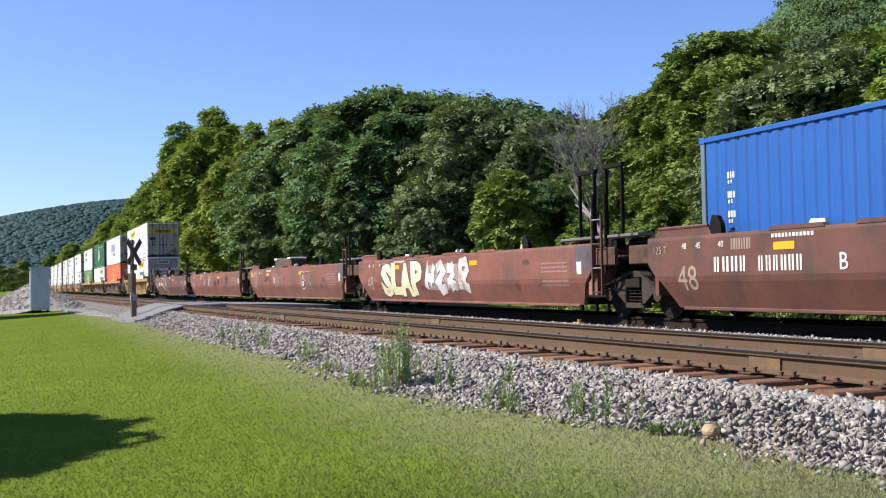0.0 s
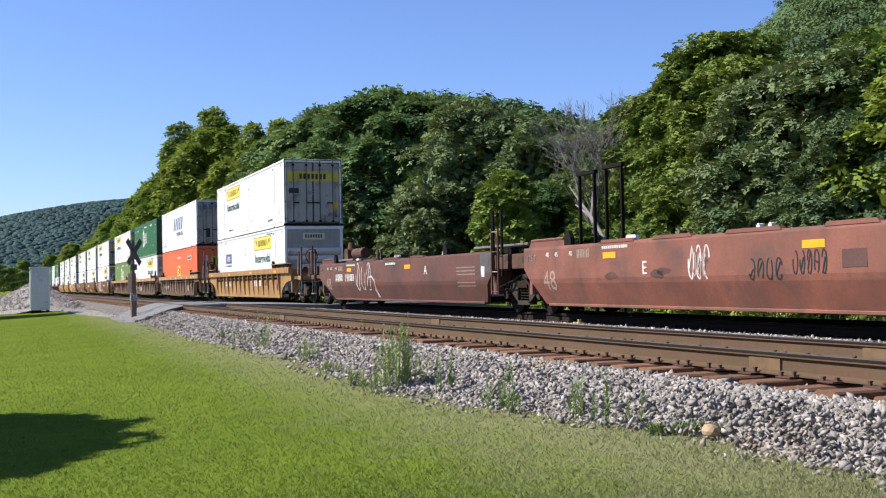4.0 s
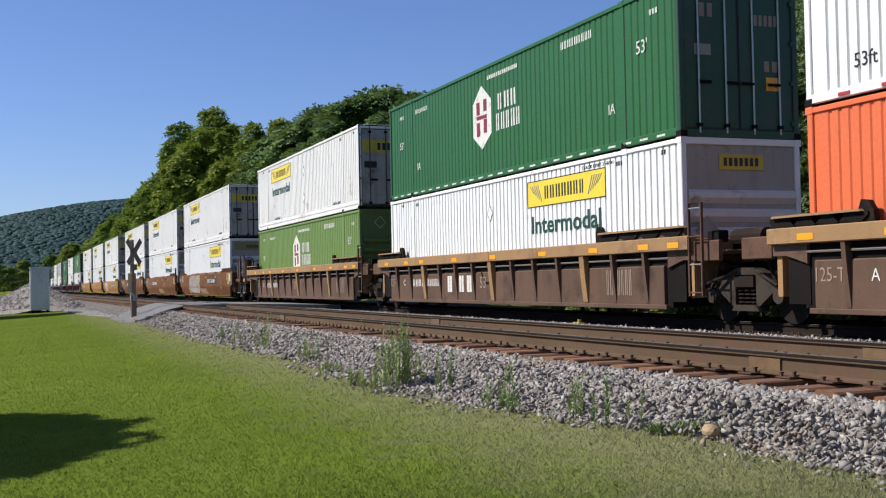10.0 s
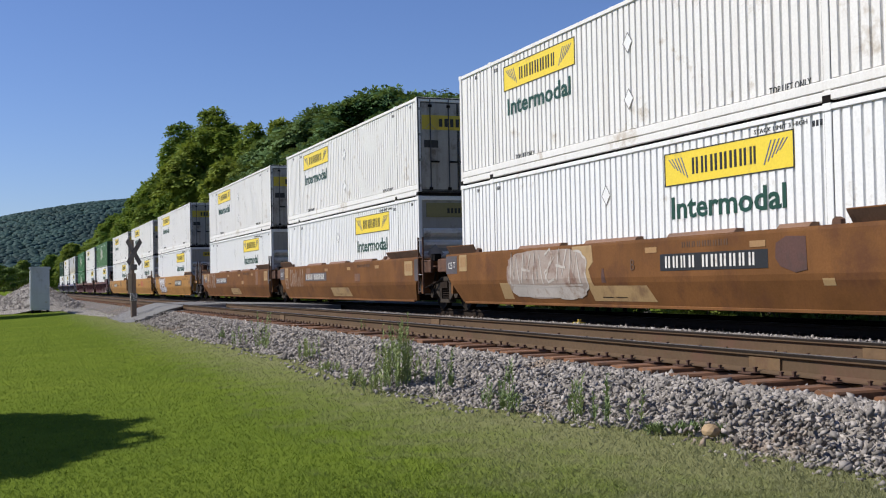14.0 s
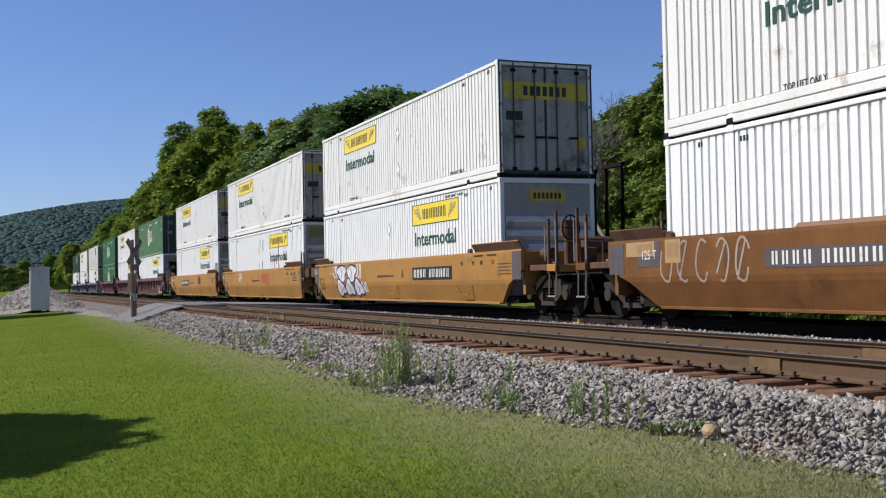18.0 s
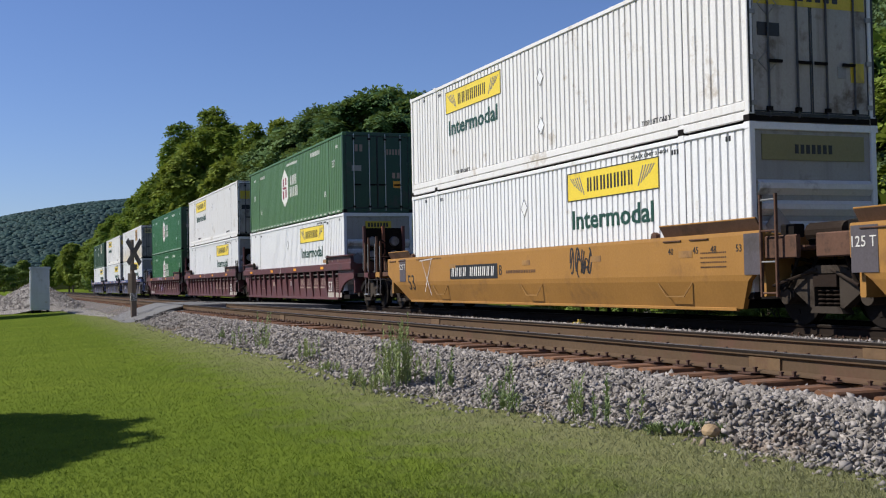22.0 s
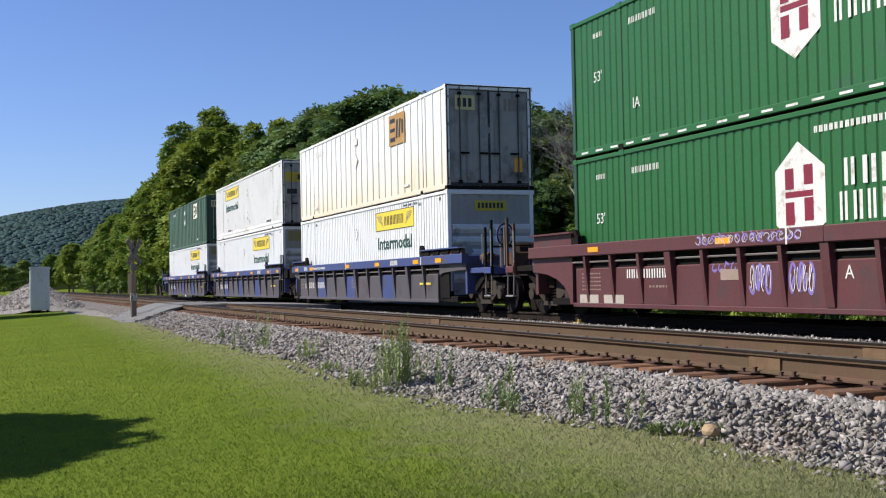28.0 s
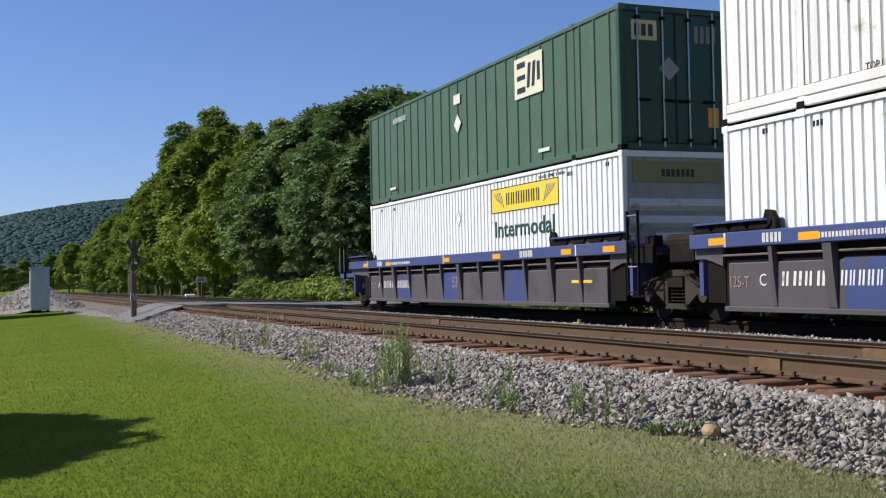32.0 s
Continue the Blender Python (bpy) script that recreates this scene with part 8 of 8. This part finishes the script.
            part("spray_cloud", fold(flat_poly([(-12.6, 0.40), (-9.5, 0.38), (-9.3, 0.56), (-9.5, 0.62), (-12.7, 0.64), (-12.85, 0.5)], y - 0.0063, 0.002)), "spray_mist", u, "whiter band of spray below the letters")
            glyph_graffiti(u, -12.85, -9.3, 0.70, 1.42, y - 0.0085, "spray_mist", "spray_thin", (4, 0, 4, 1, 0, 4), 0.055)
            part("graffiti_outline", fold(stroke(bmesh.new(), cloud[-14:] + cloud[:10], 0.05, y - 0.0085)), "spray_mist", u, "white scalloped spray line round the letters")
            part("graffiti_outline", fold(stroke(bmesh.new(), [(-12.8, 0.67), (-11.0, 0.63), (-9.3, 0.66)], 0.04, y - 0.0105)), "spray_mist", u, "white spray line under the letters")
            part("paint_patch", flat_poly([(-3.0, 1.28), (-2.75, 1.38), (-2.3, 1.36), (-2.28, 0.86), (-2.55, 0.82), (-2.9, 0.92), (-3.02, 1.05)], y + 0.001, 0.0045), "smudge", u, "dark sooty blotch of paint")
            part("paint_patch", fold(rect(-1.98, -1.72, 0.62, 0.73, y, 0.004)), "pale_tan", u, "small pale plate")
            letters("letter_mark", "B", 0.3, "dirty_brown", u, (-7.35, y - 0.005, 0.93))
        if i == 1:
            scrawl(u, "graffiti", -15.2, -12.9, 0.7, 1.38, y, "spray_thin", 6, 14, 0.035)
            fold_letters(letters("size_mark", "53", 0.6, "faint", u, (-16.0, y - 0.001, 0.6)))
        if i == 2:
            scrawl(u, "graffiti", -16.2, -13.4, 0.7, 1.42, y, "spray_thin", 5, 44, 0.045)
            for x0, x1, z0, z1, m in ((-17.3, -16.3, 1.18, 1.45, "pale_tan"), (-17.95, -17.4, 0.85, 1.42, "slate")):
                part("paint_patch", rect(x0, x1, z0, z1, y, 0.005), m, u, "repainted patch")
            part("paint_patch", rect(-16.9, -16.4, 1.22, 1.4, y - 0.005, 0.004), "chord_tan", u, "ochre patch")
        part("end_plate", rect(-16.88, -16.12, 0.98, 1.45, y, 0.004), "slate", u, "dark grey end plate")
        letters("capacity_mark", "125 T", 0.24, "lettering", u, (-16.76, y - 0.008, 1.12), width=0.52)
        part("paint_patch", rect(-15.95, -15.45, 1.04, 1.46, y, 0.004), "pale_tan", u, "pale tan repainted patch")
        part("paint_patch", rect(-15.88, -15.52, 1.14, 1.40, y - 0.004, 0.003), "chord_tan", u, "ochre patch")
        part("end_plate", rect(1.05 if i == 0 else 0.08, 1.5 if i == 0 else 0.46, 0.82, 1.44, y, 0.01), "slate", u, "dark grey end plate")
        reflectors(u, y, 1.24, (-6.6, -3.45, -9.5), "chord_tan", w=0.4)
        for x0, x1 in ((-12.4, -10.3), (-9.2, -7.2), (-6.1, -4.1), (-3.0, -2.25)):
            part("top_plate", beam(bmesh.new(), [(-1.475, 1.48), (-1.40, 1.57), (-1.22, 1.57), (-1.22, 1.48)], x0, x1), "patch_brown", u, "bent rusty plate on the top chord")
        part("stencil", bars(bmesh.new(), -5.6, -4.2, 1.3, 1.4, y, 9, 0, 0.004, i), "dirty_brown", u)
    three((13.02, -6.45, -25.83), "smooth", "patched tan-brown well car with smooth sides", "units of the patched brown car", "tan_car", None, 20, 1.1, brown_marks)
    for x in (13.02, -6.45, -25.83):
        up(x), low(x)

    def yellow_marks(u, i):
        y = -1.481
        if i != 1:
            x0 = -5.9 if i == 0 else -12.8
            part("number_panel", rect(x0, x0 + 3.1, 0.84, 1.2, y, 0.003), "black", u, "black number panel")
            part("number_mark", bars(bars(bmesh.new(), x0 + 0.1, x0 + 1.15, 0.91, 1.14, y - 0.003, 4, 0.15, 0.004, i), x0 + 1.35, x0 + 2.95, 0.91, 1.14, y - 0.003, 6, 0.15, 0.004, i + 7), "lettering", u, "white number bars")
        else:
            for a in (-7.2, -6.58):
                part("large_mark", rect(a, a + 0.5, 0.86, 1.3, y, 0.003), "red_ink", u, "large red-brown mark block")
            for a in (-5.95, -5.72):
                part("large_mark", stroke(bmesh.new(), [(a, 1.3), (a + 0.25, 1.08), (a, 0.86)], 0.13, y), "red_ink", u, "red-brown chevron mark")
        letters("unit_mark", "ACB"[i], 0.34, "black", u, (-6.9 if i == 0 else (-9.35 if i == 1 else -9.62), y - 0.002, 0.92))
        fold_letters(letters("size_mark", "53", 0.62, "black", u, (-16.2, y - 0.001, 0.56)))
        bm = bmesh.new()
        for j in range(4):
            bars(bm, -1.2 if i else 0.2, -0.45 if i else 0.95, 0.93 + 0.08 * j, 0.955 + 0.08 * j, y, 14, 0, 0.004, j)
        bars(bm, -15.4, -13.4, 1.4, 1.44, y, 18, 0, 0.004, 4)
        bars(bm, -9.2, -7.6, 0.95, 1.02, y, 18, 0, 0.004, 5)
        part("stencil", bm, "dirty_brown", u, "small dark stencilled lines")
        for x, s in ((-2.2, "40"), (-1.42, "45"), (-0.9, "48"), (-0.2, "53")):
            letters("length_mark", s, 0.17, "black", u, (x, y - 0.002, 1.18))
        reflectors(u, y, 1.12 if i else 1.27, (-12.6, -8.1, -5.1 if i == 0 else -4.85, -1.65), "dirty_yellow", 0.42, 0.12)
        part("end_sheet", rect(0.02 if i else 1.0, 0.44 if i else 1.48, 0.80, 1.46, y, 0.005), "slate", u, "dark grey end sheet")
        part("end_sheet", rect(-16.88, -16.35, 0.80, 1.46, y, 0.005), "slate", u, "dark grey end sheet")
        letters("capacity_mark", "125 T", 0.22, "lettering", u, (-16.9, y - 0.008, 1.16))
        for x in (-2.05, -7.9, -13.6):
            bm = bmesh.new()
            stroke(bm, [(x - 0.55, 0.68), (x - 0.28, 0.44), (x + 0.28, 0.44), (x + 0.55, 0.68)], 0.02, -1.45, 0.012)
            part("drain_seam", bm, "dirty_yellow", u)
        if i == 0:
            for x0, x1, z0, z1 in ((-14.3, -13.75, 1.0, 1.4), (-11.6, -10.95, 0.95, 1.42), (-11.0, -10.4, 0.5, 0.8)):
                scrawl(u, "graffiti", x0, x1, z0, z1, y, "spray_silver", 3, int(x0 * 7), 0.06)
            bubble_graffiti(u, -13.85, -11.5, 0.80, 1.46, y, "spray_silver", "spray_dark", 2, 15)
            bubble_graffiti(u, -14.0, -10.85, 0.32, 0.92, y - 0.004, "spray_silver", "spray_dark", 3, 16)
            scrawl(u, "graffiti", -14.9, -14.2, 1.1, 1.4, y, "spray_white", 2, 17, 0.03)
        if i == 1:
            scrawl(u, "graffiti", -12.6, -11.7, 0.95, 1.36, y, "spray_white", 4, 18, 0.05)
        if i == 2:
            bm = bmesh.new()
            stroke(bm, [(-15.0, 1.4), (-14.6, 0.9), (-14.2, 0.4)], 0.03, y)
            stroke(bm, [(-14.2, 1.4), (-14.5, 0.9), (-14.7, 0.5)], 0.03, y - 0.004)
            stroke(bm, [(-15.1, 1.38), (-14.1, 1.42)], 0.03, y - 0.008)
            part("graffiti", bm, "spray_white", u, "thin sprayed white lines")
            scrawl(u, "graffiti", -6.0, -5.0, 0.9, 1.42, y, "black", 4, 19, 0.05)
            scrawl(u, "graffiti", -5.7, -5.1, 0.82, 1.2, y - 0.006, "black", 2, 20, 0.035)
    three((-49.34, -68.65, -88.01), "smooth", "ochre yellow well car with smooth sides", "units of the yellow car", "yellow_car", None, 30, 1.1, yellow_marks)
    for i, x in enumerate((-49.34, -68.65, -88.01)):
        up(x)
        if i == 1:
            goes(container("rust-streaked white container with a yellow banner", "white", "white_end", False, "rusty"), x, FLOOR_Z)
        else:
            low(x)

    def maroon_marks(u, i):
        y = -1.402
        n = -5.88
        for j in range(4):
            a = n + j * 1.04
            part("car_mark", bars(bmesh.new(), a, a + 0.62, 0.74, 0.96, y, 2, 0.5, 0.004, j), "faint", u, "spaced white mark bars")
            part("underline", rect(a - 0.15, a + 0.5, 0.62, 0.68, y, 0.004), "faint", u)
        if i != 2:
            letters("size_mark", "53", 0.52, "lettering", u, (-1.75, y - 0.004, 0.5))
        letters("unit_mark", "BCA"[i], 0.28, "lettering", u, (-7.62 if i < 2 else -7.85, y - 0.004, 0.72))
        for x in ((-1.82, -0.78) if i != 2 else (-15.8, -14.8)):
            part("pale_patch", rect(x, x + 0.78, 0.29, 0.46, y, 0.005), "pale_grey", u, "pale painted patch")
        bm = bmesh.new()
        for j in range(5):
            bars(bm, -0.75 if i != 2 else -15.7, 0.05 if i != 2 else -14.9, 0.55 + 0.08 * j, 0.58 + 0.08 * j, y, 8, 0, 0.004, j)
        bars(bm, -13.1, -12.2, 0.6, 0.64, y, 8, 0, 0.004, 7)
        part("stencil", bm, "faint", u)
        part("pale_plate", rect(-10.85, -10.35, 0.72, 0.9, y, 0.004), "faint", u)
        reflectors(u, -1.521, 1.32, (-15.0, -10.6, -6.4, -2.2), "amber", 0.42, 0.1)
        part("flange_patch", rect(-2.25, -1.75, 1.55, 1.68, -1.46, 0.004), "chord_tan", u, "dull yellow patch on the guide plate")
        for x, s in ((-1.5, "45"), (-1.05, "45"), (-0.3, "53")):
            letters("length_mark", s, 0.13, "faint", u, (x, -1.463, 1.56))
        part("lift_mark", rect(-9.0, -8.96, 1.25, 1.5, -1.521, 0.004), "lettering", u)
        if i == 2:
            for a in (-10.1, -9.1):
                scrawl(u, "graffiti", a, a + 0.62, 0.5, 0.96, y, "spray_violet", 3, int(a * 10), 0.05)
                scrawl(u, "graffiti", a + 0.04, a + 0.6, 0.54, 0.94, y - 0.007, "spray_white", 4, int(a * 20), 0.018)
            scrawl(u, "graffiti", -11.1, -10.4, 0.86, 1.0, y, "spray_violet", 4, 7, 0.03)
            scrawl(u, "graffiti", -11.4, -8.6, 1.32, 1.46, -1.521, "spray_violet", 13, 33, 0.03)
            scrawl(u, "graffiti", -11.4, -8.6, 1.33, 1.45, -1.528, "spray_white", 15, 34, 0.012)
            part("number_mark", bars(bmesh.new(), -13.9, -12.3, 0.78, 0.95, y - 0.004, 9, 0, 0.004, 5), "lettering", u)
    three((-111.4, -130.74, -150.43), ribbed, "dark maroon well car with vertical ribs", "units of the maroon car", "maroon", None, 40, 1.04, maroon_marks)
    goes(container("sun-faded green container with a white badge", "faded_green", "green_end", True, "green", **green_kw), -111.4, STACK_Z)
    low(-111.4)
    up(-130.74), low(-130.74)
    goes(clone(hub), -150.43, STACK_Z)
    goes(clone(hub), -150.43, FLOOR_Z)

    def navy_marks(u, i):
        y = -1.402
        part("number_mark", bars(bars(bmesh.new(), -14.62, -13.55, 0.62, 0.84, y, 4, 0.12, 0.004, i), -13.3, -12.22, 0.62, 0.84, y, 6, 0.12, 0.004, i + 5), "lettering", u, "pale number bars")
        letters("size_mark", "53", 0.42, "faint", u, (-8.8 if i != 1 else -7.3, y - 0.004, 0.62))
        letters("unit_mark", "BCA"[i], 0.28, "lettering", u, (-15.15, y - 0.004, 0.62))
        letters("capacity_mark", "125-T", 0.26, "faint", u, (-15.95, y - 0.004, 0.6), width=0.55)
        part("yellow_line", rect(-2.0, -1.1, 0.7, 0.76, y, 0.005), "sign_yellow", u)
        reflectors(u, -1.521, 1.3, (-16.1, -13.8, -8.9, -5.6, -2.0, -0.2), "amber", 0.46, 0.12)
        bm = bmesh.new()
        bars(bm, -13.6, -11.8, 1.32, 1.40, -1.521, 24, 0, 0.004, i)
        bars(bm, -14.9, -14.4, 1.3, 1.45, -1.521, 5, 0, 0.004, i + 5)
        bars(bm, -4.3, -3.6, 1.3, 1.45, -1.521, 8, 0, 0.004, i + 5)
        part("chord_lettering", bm, "lettering", u)
        for x in (-9.15, -1.6, -15.9):
            part("lift_mark", rect(x, x + 0.05, 1.26, 1.49, -1.521, 0.004), "lettering", u)
        # blue panels behind the wider ribs
        for x in (-5.4, -9.6, -13.2):
            part("blue_sheet", rect(x, x + 1.2, 0.27, 1.02, y + 0.001, 0.004), "navy", u, "bluer repainted sheet")
    three((-173.9, -193.27, -212.76), ribbed, "dark well car with ribs and a faded blue top chord", "units of the blue car", "slate", "navy", 50, 1.32, navy_marks)
    MARK_GROUND.append(1)
    goes(container("stained white container with tall ribs and a sun-browned square logo", "cream", "dirty_end", True, "emp", pitch=0.62, groove=0.07, deep=0.03, proud=True), -173.9, STACK_Z)
    MARK_GROUND.clear()
    low(-173.9)
    up(-193.27), low(-193.27)
    goes(container("dull green container with tall ribs and a pale square logo", "dull_green", "green_end", True, "emp", pitch=0.62, groove=0.07, deep=0.03, proud=True), -212.76, STACK_Z)
    low(-212.76)


def motions():
    for ob, x, y, z in MOVING:
        walk(ob, [(t, pose(x + run(t), y, z)) for t in (0, 4, 8, 12, 16, 20, 24, 28, 32)])
    # all wheels turn alike: the angle rolled in each frame is well under a quarter turn
    first = {}
    for w, k in WHEELSETS:
        if k not in first:
            rows = [(i / FPS, Matrix.Translation((k, 0, WHEEL_R)) @ Matrix.Rotation(((run(i / FPS) - run(0)) / WHEEL_R) % (2 * math.pi), 4, "Y")) for i in range(32 * FPS + 1)]
            walk(w, rows)
            first[k] = w
        else:
            src = first[k].animation_data
            w.rotation_mode = "QUATERNION"
            w.animation_data_create()
            w.animation_data.action = src.action
            w.animation_data.action_slot = src.action_slot


build_ground()
build_ballast()
build_gravel_heap()
build_track("far_track", 0.0, 0.0, "dark rails on timber ties, grease and train shade in their colour, the track the train runs on", "shade_grease_rail", "shade_grease_tie")
build_track("near_track", NEAR_Y, NEAR_Z, "empty track of rusty rails on brown timber ties")
build_crossing()
build_hills()
build_forests()
build_trees()
build_shrubs()
build_crossbuck()
build_cabinet()
build_steel_frames()
build_train()
build_small_things()
build_stones()
build_weeds()
build_grass()
motions()
